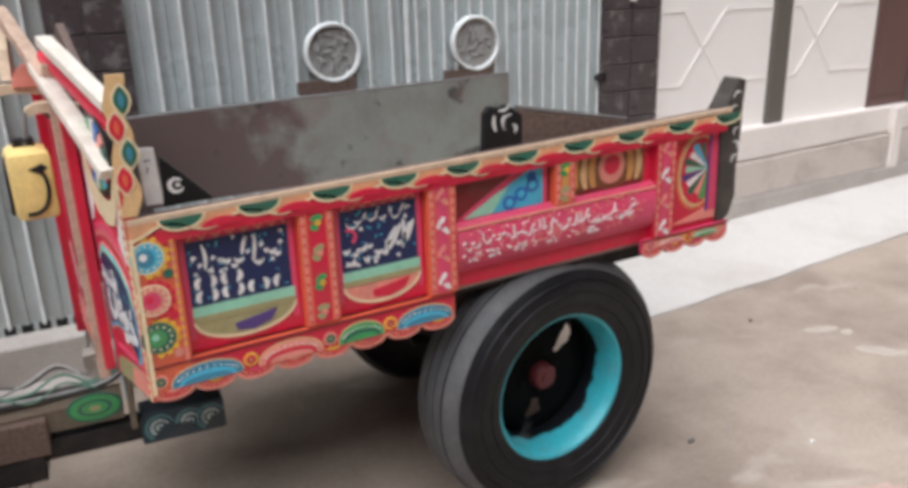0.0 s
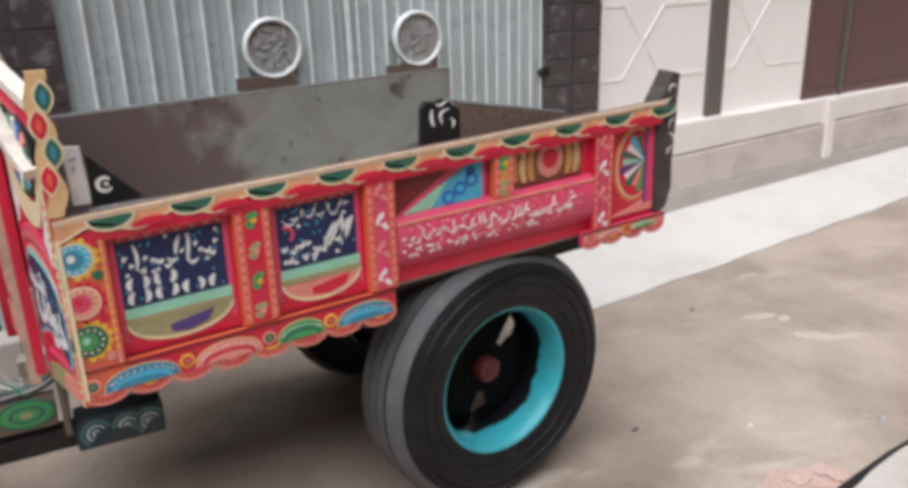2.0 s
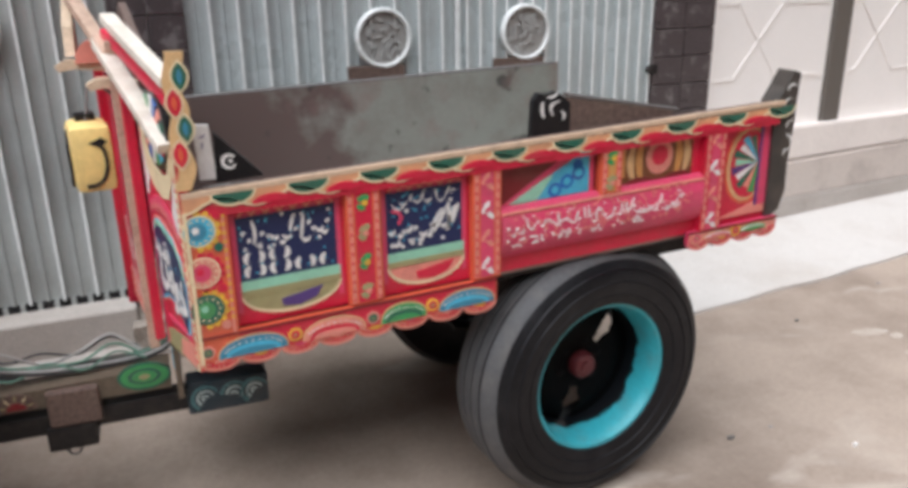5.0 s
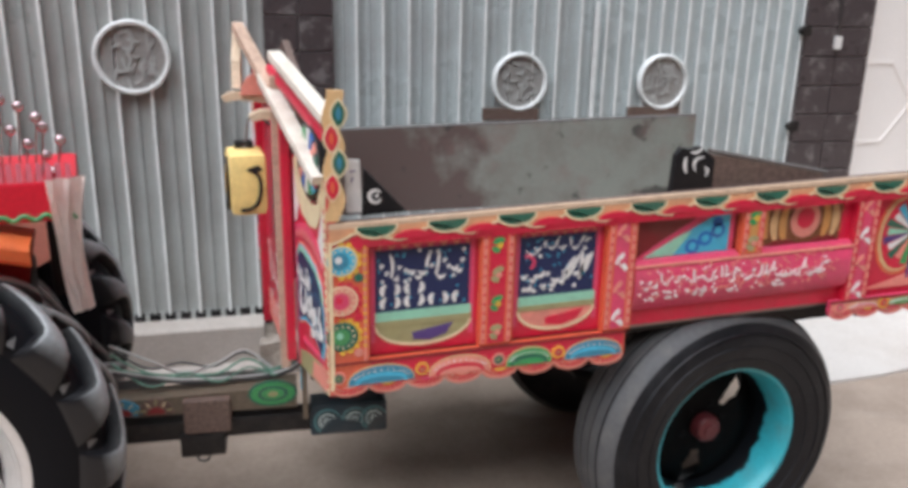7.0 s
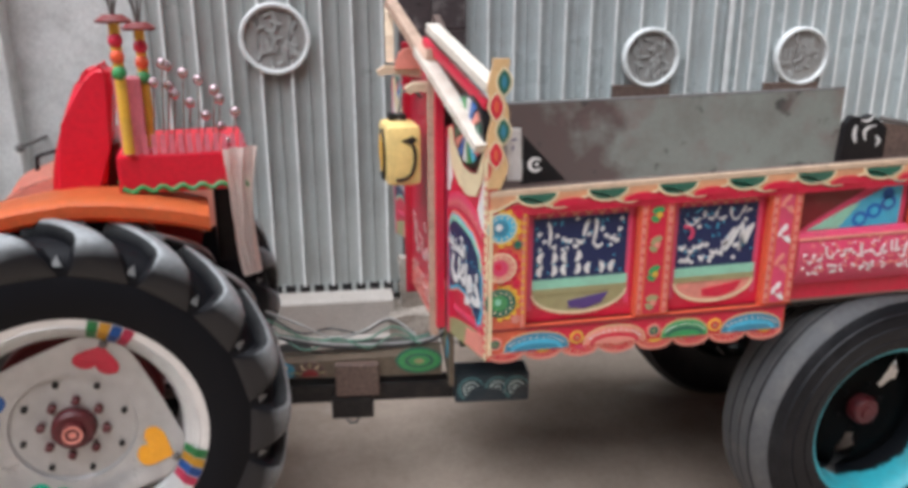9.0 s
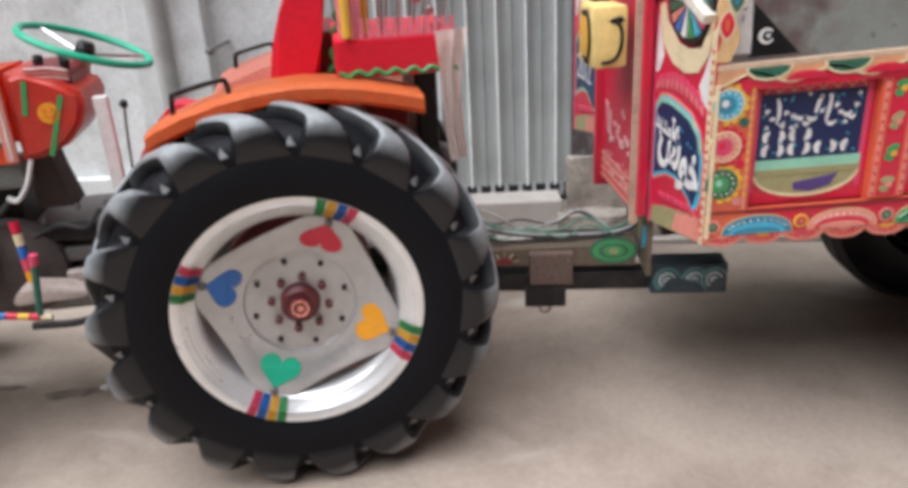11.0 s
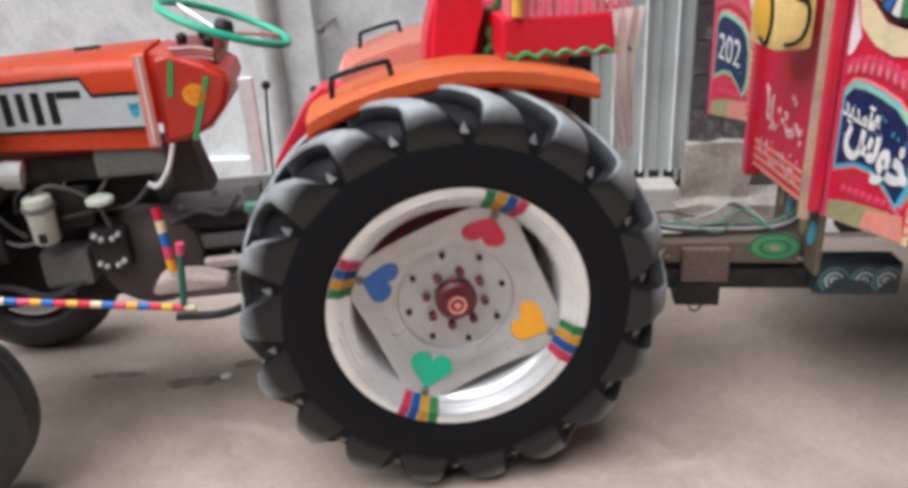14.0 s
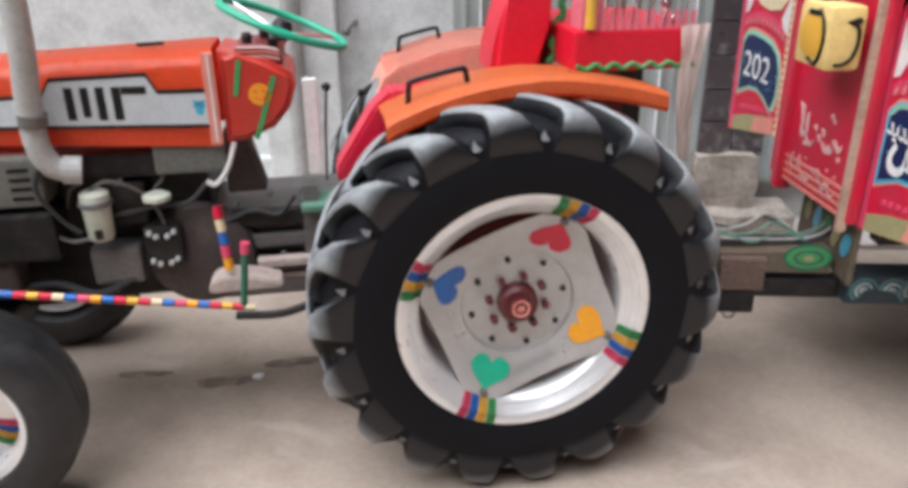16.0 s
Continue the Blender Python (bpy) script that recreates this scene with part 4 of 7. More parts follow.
lay("speck_field", [oval(r.uniform(0.90, 1.60), r.uniform(0.10, 0.20), 0.0032, n=6) for _ in range(150)], SALMON, band, -0.040, 2.5)
lay("speck_field", [oval(r.uniform(0.90, 1.40), r.uniform(0.095, 0.118), 0.004, n=6) for _ in range(50)], WHITE, band, -0.040, 2.5)
lay("band_top_line", [rect(0.889, 0.200, 1.64, 0.208)], SALMON, band, -0.034, 3)
bm = B()
prism(bm, [(0.889, zp(0.889) + 0.05), (1.64, zp(1.64) + 0.05), (1.6, zp(1.6) - 0.02), (1.45, zp(1.45) + 0.02), (1.1, zp(1.1) + 0.015), (0.889, zp(0.889) - 0.05)], "y", 0.03, 0.05)
part("wheel_arch_board", bm, DARKIRON, trailer)

# fifth panel: a cream oval with a fan of wedges
p5 = lay("fan_panel", [rect(1.727, 0.03, 1.935, 0.372)], RED, trailer, 0.0, 1, "red panel with a fan of coloured wedges")
lay("orange_oval", [oval(1.845, 0.215, 0.098, 0.145)], ORANGE, p5, 0.0, 2)
lay("tan_edge", [oval(1.845, 0.215, 0.088, 0.132)], TANLIGHT, p5, 0.0, 2.5)
lay("red_heart", [oval(1.85, 0.215, 0.080, 0.122)], RED, p5, 0.0, 3)
fan = (DGREEN, SKY, WHITE, DGREEN, MINT, VIOLET, WHITE, DGREEN, SALMON, GREEN)
for k, mt in enumerate(fan):
    a0, a1 = 100 + 17 * k, 100 + 17 * k + 14
    lay("fan_wedge", [[(1.888, 0.22)] + arc(1.888, 0.22, 0.098 + 0.014 * (k % 2), a0, a1, 4)], mt, p5, 0.0, 4)
lay("magenta_edge", [rect(1.893, 0.06, 1.935, 0.36)], PINK, p5, 0.0, 5)
lay("violet_line", [rect(1.888, 0.06, 1.897, 0.36)], VIOLET, p5, 0.0, 6)
lay("red_foot", [[(1.727, 0.03), (1.935, 0.03), (1.935, 0.09), (1.83, 0.055)]], SALMON, p5, 0.0, 3)


# scalloped skirts: lobes below, long leaves and eyed beads above
def skirt(x0, x1, n, top, low, name, leaves, beads, label, base=None):
    w = (x1 - x0) / n
    line = []
    for k in range(n):
        line += arc(x0 + w * (k + 0.5), low + 0.030, w * 0.5, 180, 360, 10, 0.030)
    bm = B()
    prism(bm, [(x, zp(x) + h) for x, h in [(x0, top)] + line + [(x1, top)]], "y", -0.030, -0.012)
    s = part(name, bm, base or ORANGE, trailer, label)
    deep = top - low
    for k in range(n):
        cx = x0 + w * (k + 0.5)
        lay("scallop_edge", [arc(cx, low + 0.032, w * 0.49, 180, 360, 12, 0.030) + arc(cx, low + 0.034, w * 0.42, 360, 180, 12, 0.025)], SALMON, s, -0.030, 2)
        lay("lobe_ring", [arc(cx, low + 0.036, w * 0.37, 180, 360, 10, 0.023) + arc(cx, low + 0.036, w * 0.26, 360, 180, 10, 0.015)], RED, s, -0.030, 3)
        lay("lobe_heart", [arc(cx, low + 0.036, w * 0.17, 180, 360, 8, 0.010)], (SALMON, YELLOW, PINK)[k % 3], s, -0.030, 3)
        lay("tick_band", [brush(cx + w * 0.32 * math.cos(a), low + 0.036 + 0.019 * math.sin(a), 0.007, math.degrees(a), 0.0025) for a in [math.pi * (1.08 + 0.12 * q) for q in range(8)]], CREAM, s, -0.030, 4)
    lay("red_ground", [rect(x0 + 0.004, low + 0.036, x1 - 0.004, top - 0.004)], SALMON if base else RED, s, -0.030, 1)
    for a0, a1, mt, inner in leaves:
        c, half, base = (a0 + a1) / 2, (a1 - a0) / 2, low + 0.036
        tall = (deep - 0.042) * 0.86
        outer = [(c - half, base)] + [(c - half * math.cos(math.pi * q / 16), base + tall * math.sin(math.pi * q / 16) ** 0.8) for q in range(1, 16)] + [(c + half, base)]
        shrink = lambda f: [(c + (x - c) * (0.5 + 0.5 * f), base + (h - base) * f + 0.002 * (1 - f)) for x, h in outer]
        lay("leaf_edge", [outer], TANLIGHT, s, -0.030, 3)
        lay("leaf", [shrink(0.92)], mt, s, -0.030, 4)
        lay("leaf_inner", [shrink(0.55)], inner, s, -0.030, 5)
        lay("leaf_vein", [shrink(0.34)], mt, s, -0.030, 6)
        lay("tick_band", [brush(c - half * 0.86 * math.cos(math.pi * q / 14), base + tall * 0.70 * math.sin(math.pi * q / 14) ** 0.8, 0.008, 90 - 70 * math.cos(math.pi * q / 14), 0.003) for q in range(2, 13)], WHITE, s, -0.030, 7)
    for x, mt in beads:
        h = low + 0.036 + (deep - 0.042) * 0.42
        lay("bead_ring", [oval(x, h, 0.021, n=14)], SALMON if mt is not RED else YELLOW, s, -0.030, 5)
        lay("bead", [oval(x, h, 0.014, n=12)], mt, s, -0.030, 6)
        lay("bead_eye", [oval(x, h, 0.005, n=8)], OLIVE, s, -0.030, 7)
    lay("top_line", [rect(x0, top - 0.005, x1, top)], DARKRED, s, -0.030, 6)


skirt(-0.05, 0.872, 8, 0.0, -0.112, "front_skirt", ((0.0, 0.205, DULLBLUE, SKY), (0.245, 0.44, SALMON, RED), (0.485, 0.635, GREEN, DGREEN), (0.672, 0.866, DULLBLUE, SKY)), ((-0.024, DGREEN), (0.225, RED), (0.462, DGREEN), (0.653, RED)), "scalloped painted skirt below the side board")
skirt(1.596, 1.975, 4, 0.012, -0.058, "rear_skirt", ((1.66, 1.78, SALMON, PINK), (1.81, 1.93, GREEN, OLIVE)), ((1.63, PINK), (1.795, RED)), "short scalloped skirt behind the wheel", PINK)

# tail post, black with white curls, and the fin on the rim
bm = B()
prism(bm, [(1.937, zp(1.935) - 0.005), (1.99, zp(1.99) + 0.03), (2.012, zp(2.0) + 0.10), (2.004, zp(2.0) + 0.20), (2.018, zr(2.0) - 0.06), (2.008, zr(2.0) - 0.01), (2.022, zr(2.0) + 0.085), (1.985, zr(1.965) + 0.098), (1.962, zr(1.96) + 0.04), (1.925, zr(1.925) - 0.005)], "y", -0.02, 0.06)
bmesh.ops.bevel(bm, geom=bm.edges[:], offset=0.004, segments=1, affect="EDGES")
tail = part("tail_post", bm, TAILPAINT, trailer, "dark grey tail post with pale painted curls")
lay("curl", [brush(1.985 + 0.012 * (k % 2) - 0.01, 0.44 + 0.05 * (k - 0.5), 0.04, 60 - 40 * k, 0.007, 0.7) for k in range(2)] + [brush(1.992, 0.24 + 0.05 * k, 0.035, 50 * (-1) ** k, 0.006, 0.6) for k in range(4)], WHITE, tail, -0.02, 2)
bm = B()
prism(bm, [(1.015, zr(1.0) - 0.02), (1.022, zr(1.03) + 0.105), (1.04, zr(1.06) + 0.125), (1.075, zr(1.09) + 0.118), (1.10, zr(1.12) + 0.124), (1.15, zr(1.14) + 0.085), (1.15, zr(1.15) - 0.02)], "y", 0.03, 0.06)
fin = part("rim_bracket", bm, BLACK, trailer, "black bracket with pale painted curls on the rim")
lay("curl", [brush(1.055, 0.50, 0.05, 95, 0.010, 0.2), brush(1.10, 0.50, 0.05, 60, 0.010, 0.8), brush(1.085, 0.545, 0.04, 15, 0.008, -0.4), brush(1.12, 0.475, 0.03, 100, 0.008, -0.6)], WHITE, fin, 0.03, 2)
bm = B()
prism(bm, [(1.14, zr(1.14) - 0.02), (1.14, zr(1.14) + 0.10), (1.54, zr(1.54) + 0.01), (1.54, zr(1.54) - 0.02)], "y", 0.034, 0.052)
part("sloping_board", bm, RUST, trailer, "brown sloping board along the inner rim")
bm = B()
tube(bm, [(1.13, 0.04, zr(1.13) + 0.112), (1.56, 0.04, zr(1.56) + 0.008)], 0.008, 6)
part("sloping_rail", bm, GREYIRON, trailer)

# front corner: wavy upright strip, white card, black gusset with a curl
bm = B()
left, right = [], []
for k in range(37):
    z = 1.335 + 0.36 * k / 36
    sway = 0.010 * math.sin(2 * math.pi * (z - 1.335) / 0.145 - 1.2)
    right.append((-0.004 + sway, z))
    left.append((-0.047 + sway * 0.7, z))
prism(bm, left + right[::-1], "y", -0.034, -0.008)
strip = part("corner_strip", bm, TANLIGHT, trailer, "wavy cream corner strip with red and green drops")
for k in range(4):
    z = 1.433 + 0.067 * k
    x = -0.030 if k % 2 == 0 else -0.010
    lens = lambda a, b: [(x + s * a * (1 - (q / 6) ** 2), z + s * b * q / 6) for s in (1, -1) for q in range(-6, 6)]
    lay("drop_edge", [lens(0.024, 0.043)], CREAM, strip, -0.034, 2, "", False)
    lay("drop", [lens(0.018, 0.035)], (RED, DGREEN)[k % 2], strip, -0.034, 3, "", False)
    lay("drop_line", [lens(0.007, 0.02)], (ORANGE, DULLBLUE)[k % 2], strip, -0.034, 4, "", False)
bm = B()
prism(bm, [(0.012, 1.345), (0.058, 1.345), (0.05, 1.495), (0.008, 1.498)], "y", 0.03, 0.045)
card = part("white_card", bm, WHITE, trailer, "small white board behind the corner")
lay("pen_mark", [brush(0.03, 1.465, 0.02, 20, 0.004), brush(0.028, 1.44, 0.018, 80, 0.004)], VIOLET, card, 0.03, 1, "", False)
bm = B()
prism(bm, [(0.055, 1.335), (0.185, 1.345), (0.06, 1.475)], "y", 0.026, 0.05)
gus = part("gusset", bm, BLACK, trailer, "black gusset with a pale curl")
lay("curl", [arc(0.093, 1.392, 0.022, 40, 330, 14) + arc(0.096, 1.392, 0.014, 330, 40, 14), oval(0.098, 1.393, 0.006, n=8)], WHITE, gus, 0.026, 2, "", False)
DARKSLATE = paint("dark_slate_paint", (0.02, 0.04, 0.055), 0.5, dirty=0.3)
# ---- front of the trailer: two painted wings, posts, gable boards ----
WING = pose(-0.05, -0.03, 0, 0, 0, 101.44) @ Matrix.Diagonal((1, -1, 1, 1))


def wing(name, m, seed, text=None):
    """A painted wing panel in (u, z), outer face towards -y of its own frame."""
    bm = B()
    prism(bm, [(0.0, 0.80), (0.436, 0.722), (0.450, 1.45), (0.36, 1.47), (0.33, 1.40), (0.25, 1.352), (0.17, 1.345), (0.09, 1.36), (0.02, 1.43), (0.0, 1.47)], "y", 0.0, 0.03, m)
    w = part(name, bm, RED, trailer, "painted front wing with a navy lozenge and a round medallion")

    def l(nm, polys, mat, lvl, label=""):
        tiny = nm in TINY
        for group in ([polys] if tiny else [[q] for q in polys]):
            bm = B()
            for poly in group:
                prism(bm, poly, "y", 0.002, -0.0011 * lvl, m)
            ob = part(nm, bm, mat, w, label)
        if tiny:
            tagged(ob, kind="stuff")
        return ob
    l("edge_strip", [[(0.0, 0.80), (0.022, 0.796), (0.030, 1.40), (0.0, 1.44)]], CREAM, 2)
    l("dot_line", [oval(0.012, 0.83 + 0.028 * k, 0.006, n=8) for k in range(20)], RED, 4)
    l("far_strip", [[(0.405, 0.728), (0.436, 0.722), (0.450, 1.44), (0.42, 1.44)]], PINK, 2)
    l("foot", [[(0.024, 0.797), (0.404, 0.729), (0.400, 0.79), (0.30, 0.82), (0.10, 0.86)]], OLIVE, 1)
    l("foot_salmon", [[(0.024, 0.80), (0.22, 0.768), (0.20, 0.83), (0.04, 0.87)]], SALMON, 2)
    loz = [(0.40, 0.905), (0.40, 1.13), (0.36, 1.165), (0.30, 1.172), (0.22, 1.166), (0.13, 1.152), (0.06, 1.115), (0.032, 1.05), (0.030, 0.95), (0.06, 0.885), (0.12, 0.92), (0.20, 0.95), (0.29, 0.945)]
    cx, cz = 0.225, 1.04
    grow = lambda s, t: [(cx + (x - cx) * s, cz + (z - cz) * t) for x, z in loz]
    l("lozenge_glow", [grow(1.0, 1.16)], SALMON, 2)
    l("lozenge_border", [grow(0.985, 1.08)], SKY if text is None else MINT, 3)
    l("lozenge_top", [[(0.395, 1.12), (0.36, 1.17), (0.30, 1.178), (0.20, 1.168), (0.10, 1.145), (0.045, 1.09), (0.05, 1.06), (0.12, 1.115), (0.22, 1.135), (0.33, 1.14)]], MINT, 4)
    l("lozenge", [grow(0.90, 0.93)], NAVY, 5, "navy lozenge lettered in white")
    r = random.Random(seed)
    l("speck_field", [oval(r.uniform(0.06, 0.38), r.uniform(0.95, 1.11), 0.004, n=6) for _ in range(26)], SKY, 6)
    l("petal_band", [oval(0.06 + 0.036 * k, 1.235 - 0.0015 * (k - 5) ** 2, 0.016, 0.03, 6 * (k - 5), 10) for k in range(10)], PINK, 3)
    l("petal_band_line", [oval(0.06 + 0.036 * k, 1.228 - 0.0015 * (k - 5) ** 2, 0.006, 0.015, 6 * (k - 5), 8) for k in range(10)], SALMON, 4)
    l("white_leaf", [[(0.405, 1.42), (0.408, 1.24), (0.385, 1.25), (0.355, 1.30), (0.375, 1.34)], [(0.030, 1.36), (0.026, 1.20), (0.06, 1.215), (0.088, 1.255), (0.06, 1.30)]], WHITE, 3)
    l("under_line", [oval(0.06 + 0.034 * k, 0.885 - 0.0042 * k, 0.011, 0.011, 0, 8) for k in range(9)], PINK, 4)
    # cream collar and the fan medallion
    l("collar", [[(0.40, 1.452), (0.36, 1.335), (0.28, 1.29), (0.19, 1.275), (0.10, 1.29), (0.04, 1.35), (0.018, 1.45), (0.04, 1.43), (0.09, 1.362), (0.17, 1.347), (0.25, 1.354), (0.33, 1.402), (0.365, 1.462)]], CREAM, 4)
    bm = B()
    prism(bm, oval(0.185, 1.475, 0.150, 0.115, 0, 28), "y", -0.004, 0.02, m)
    md = part("medallion", bm, BLACK, w, "round dark medallion with a coloured fan")
    for k in range(16):
        bm = B()
        a = 22.5 * k
        prism(bm, [(0.185, 1.475)] + [(0.185 + 0.130 * math.cos(radians(a + d)), 1.475 + 0.098 * math.sin(radians(a + d))) for d in (2, 10, 18)], "y", -0.002, -0.0085, m)
        part("fan_wedge", bm, (MINT, PINK, SKY, GREEN, WHITE, BLUE, SALMON, DGREEN)[k % 8], md)
    return w


def lettering(body, bold, m, u, z, wide, high, turn, owner, name, label):
    """White painted letters fitted into a box round (u, z) of a wing's face."""
    txt = bpy.data.curves.new("mark", "FONT")
    txt.body, txt.size, txt.extrude, txt.offset = body, 1.0, 0.02, bold
    tob = new("mark", txt)
    bpy.context.view_layer.update()
    bm = B()
    bm.from_mesh(bpy.data.meshes.new_from_object(tob.evaluated_get(bpy.context.evaluated_depsgraph_get())))
    bpy.data.objects.remove(tob)
    xs, ys = [v.co.x for v in bm.verts], [v.co.y for v in bm.verts]
    c, n = math.cos(radians(turn)), math.sin(radians(turn))
    for v in bm.verts:
        x = ((v.co.x - min(xs)) / (max(xs) - min(xs)) - 0.5) * wide
        y = ((v.co.y - min(ys)) / (max(ys) - min(ys)) - 0.5) * high
        v.co = m @ Vector((u - x * c + y * n, -0.0072 - v.co.z * 0.03, z + x * n + y * c))
    part(name, bm, WHITE, owner, label)


w1 = wing("front_wing", WING, 31)
lettering("\uFEB5\uFEEE\uFEA7", 0.034, WING, 0.190, 1.010, 0.31, 0.185, -16, w1, "painted_word", "large white painted word")
lettering("\uFEAA\uFBFE\uFEAA\uFEE3\uFE81", 0.024, WING, 0.305, 1.092, 0.155, 0.085, -6, w1, "painted_word", "small white painted word")
FARWING = pose(-0.235, 1.03, 0, 0, 0, 99.0) @ Matrix.Diagonal((1, -1, 1, 1)) @ Matrix.Translation((0, 0, 0.06))
w2 = wing("front_wing", FARWING, 33, "202")
lettering("202", 0.0, FARWING, 0.235, 1.04, 0.235, 0.105, 0, w2, "painted_number", "white painted figures")

bm = B()
box(bm, (-0.03, -0.30, 0.74), (0.0, 0.30, 1.62), 0.003, pose(-0.185, 0.68, 0, 0, 0, 8))
board = part("front_board", bm, RED, trailer, "red front board with pale bars of writing")
for poly in script_bars(-0.17, 0.13, 0.92, 1.06, 11, 0.018, 44) + script_bars(-0.17, 0.17, 0.80, 0.87, 12, 0.010, 45):
    bm = B()
    prism(bm, poly, "x", -0.031, -0.034, pose(-0.185, 0.68, 0, 0, 0, 8))
    part("writing_bar", bm, PALEPINK, board)
for k in range(4):
    bm = B()
    box(bm, (-0.034, -0.25, 0.745 + 0.03 * k), (-0.03, 0.2, 0.757 + 0.03 * k), 0, pose(-0.185, 0.68, 0, 0, 0, 8))
    part("pale_line", bm, SALMON, board)
for nm, x, y, w, mt, lb in (("front_post", -0.235, 0.885, 0.055, RED, "red front post"), ("front_post", -0.19, 0.42, 0.03, POSTWOOD, "reddish worn wooden front post")):
    bm = B()
    box(bm, (x - (0.035 if w > 0.05 else 0.008), y - w / 2, 0.70), (x + 0.025, y + w / 2, 1.70), 0.006)
    part(nm, bm, mt, trailer, lb)
bm = B()
prism(bm, [(-0.0, 0.93), (1.4, 0.93), (1.4, 1.40), (0.75, 1.80), (0.0, 1.44)], "x", -0.012, 0.012, pose(-0.02, 0.03, 0, 0, 0, 9.5))
part("front_inner_sheet", bm, RUST, trailer, "brown inner sheet of the front wall")


def plank(a, b, w, t, mat, label, nm="gable_plank"):
    a, b = Vector(a), Vector(b)
    bm = B()
    d = b - a
    box(bm, (-t / 2, 0, -w / 2), (t / 2, d.length, w / 2), 0.005, Matrix.Translation(a) @ d.to_track_quat("Y", "Z").to_matrix().to_4x4())
    part(nm, bm, mat, trailer, label)


plank((-0.062, 0.0, 1.445), (-0.215, 0.50, 1.69), 0.030, 0.05, PLANKWHITE, "whitish worn plank edging the front gable")
plank((-0.19, 0.42, 1.655), (-0.31, 0.80, 1.845), 0.034, 0.04, POSTWOOD, "pale weathered plank tip of the gable")
plank((-0.035, 0.0, 1.615), (-0.18, 0.42, 1.765), 0.030, 0.045, PLANKWHITE, "whitish worn plank edging the front gable")
plank((-0.045, 0.03, 1.56), (-0.2, 0.5, 1.72), 0.026, 0.02, RED, "red board between the gable planks", "gable_board")
for k, (x0, x1, y, z) in enumerate(((-0.365, -0.17, 0.66, 1.60), (-0.27, -0.12, 0.50, 1.555))):
    bm = B()
    prism(bm, [(x0, z + 0.012), (x0 + 0.012, z - 0.006), (x0 + 0.05, z + 0.002), (x1, z - 0.012), (x1, z + 0.016), (x0 + 0.09, z + 0.03), (x0 + 0.03, z + 0.028)], "y", y - 0.03, y + 0.05)
    part("carved_bracket", bm, WOOD, trailer, "carved cream bracket under the gable")
bm = B()
prism(bm, arc(-0.25, 1.62, 0.05, 180, 0, 8, 0.07), "y", 0.62, 0.70)
part("carved_boss", bm, SALMON, trailer, "small salmon carved boss on a bracket")
bm = B()
prism(bm, [(0.66, 1.64), (0.82, 1.64), (0.84, 1.83), (0.78, 1.78), (0.70, 1.73)], "x", -0.33, -0.30)
part("carved_crest", bm, WOOD, trailer, "pale carved crest of the front gable")

# drawbar, painted beam, hitch block
DB = pose(-0.1, 0.62, 0, 0, 0, 0)
bm = B()
prism(bm, [(-0.15, 0.585), (-0.84, 0.565), (-0.84, 0.505), (-0.15, 0.50)], "y", 0.50, 0.60)
beam = part("painted_beam", bm, BEAM, trailer, "drawbar beam painted with flowers")
for a, b, mt, y in ((0.088, 0.052, DGREEN, 0.496), (0.078, 0.043, GREEN, 0.494), (0.055, 0.030, DGREEN, 0.492), (0.040, 0.021, GREEN, 0.490), (0.018, 0.010, OLIVE, 0.488)):
    bm = B()
    prism(bm, oval(-0.235, 0.562, a, b, 0, 28), "y", 0.5, y)
    part("flower_oval", bm, mt, beam)
for x, mt in ((-0.64, RUST), (-0.75, DULLBLUE)):
    bm = B()
    prism(bm, arc(x, 0.512, 0.062, 180, 0, 12, 0.062), "y", 0.501, 0.494)
    part("flower_arc", bm, mt, beam)
    for q in range(5):
        bm = B()
        prism(bm, brush(x + 0.046 * math.cos(radians(20 + 35 * q)), 0.512 + 0.046 * math.sin(radians(20 + 35 * q)), 0.022, 20 + 35 * q, 0.005), "y", 0.498, 0.4925)
        part("flower_ray", bm, (OLIVE, CREAM)[q % 2], beam)
    bm = B()
    prism(bm, arc(x, 0.515, 0.03, 180, 0, 12, 0.026), "y", 0.501, 0.491)
    part("flower_heart", bm, DGREEN if mt in (GREEN, DGREEN) else DARKRED, beam)
bm = B()
box(bm, (-0.80, 0.50, 0.40), (0.10, 0.58, 0.47), 0.004)
part("lower_channel", bm, DARKIRON, trailer, "dark iron drawbar channel")
bm = B()
box(bm, (-0.548, 0.47, 0.435), (-0.385, 0.62, 0.565), 0.008)
part("hitch_block", bm, RUST, trailer, "rusty brown hitch block")
bm = B()
box(bm, (-0.565, 0.47, 0.345), (-0.41, 0.6, 0.43), 0.006)
part("hitch_foot", bm, DARKIRON, trailer)
bm = B()
tube(bm, [(-0.49, 0.49, 0.35)] + [(-0.49 + 0.022 * math.sin(radians(a)), 0.49, 0.325 - 0.022 * math.cos(radians(a)) + 0.01) for a in range(180, 541, 45)], 0.005, 6)
part("hitch_ring", bm, GREYIRON, trailer)
bm = B()
tube(bm, [(-0.95, 0.56, 0.52), (-0.8, 0.56, 0.50)], 0.03, 10)
part("hitch_eye", bm, GREYIRON, trailer)

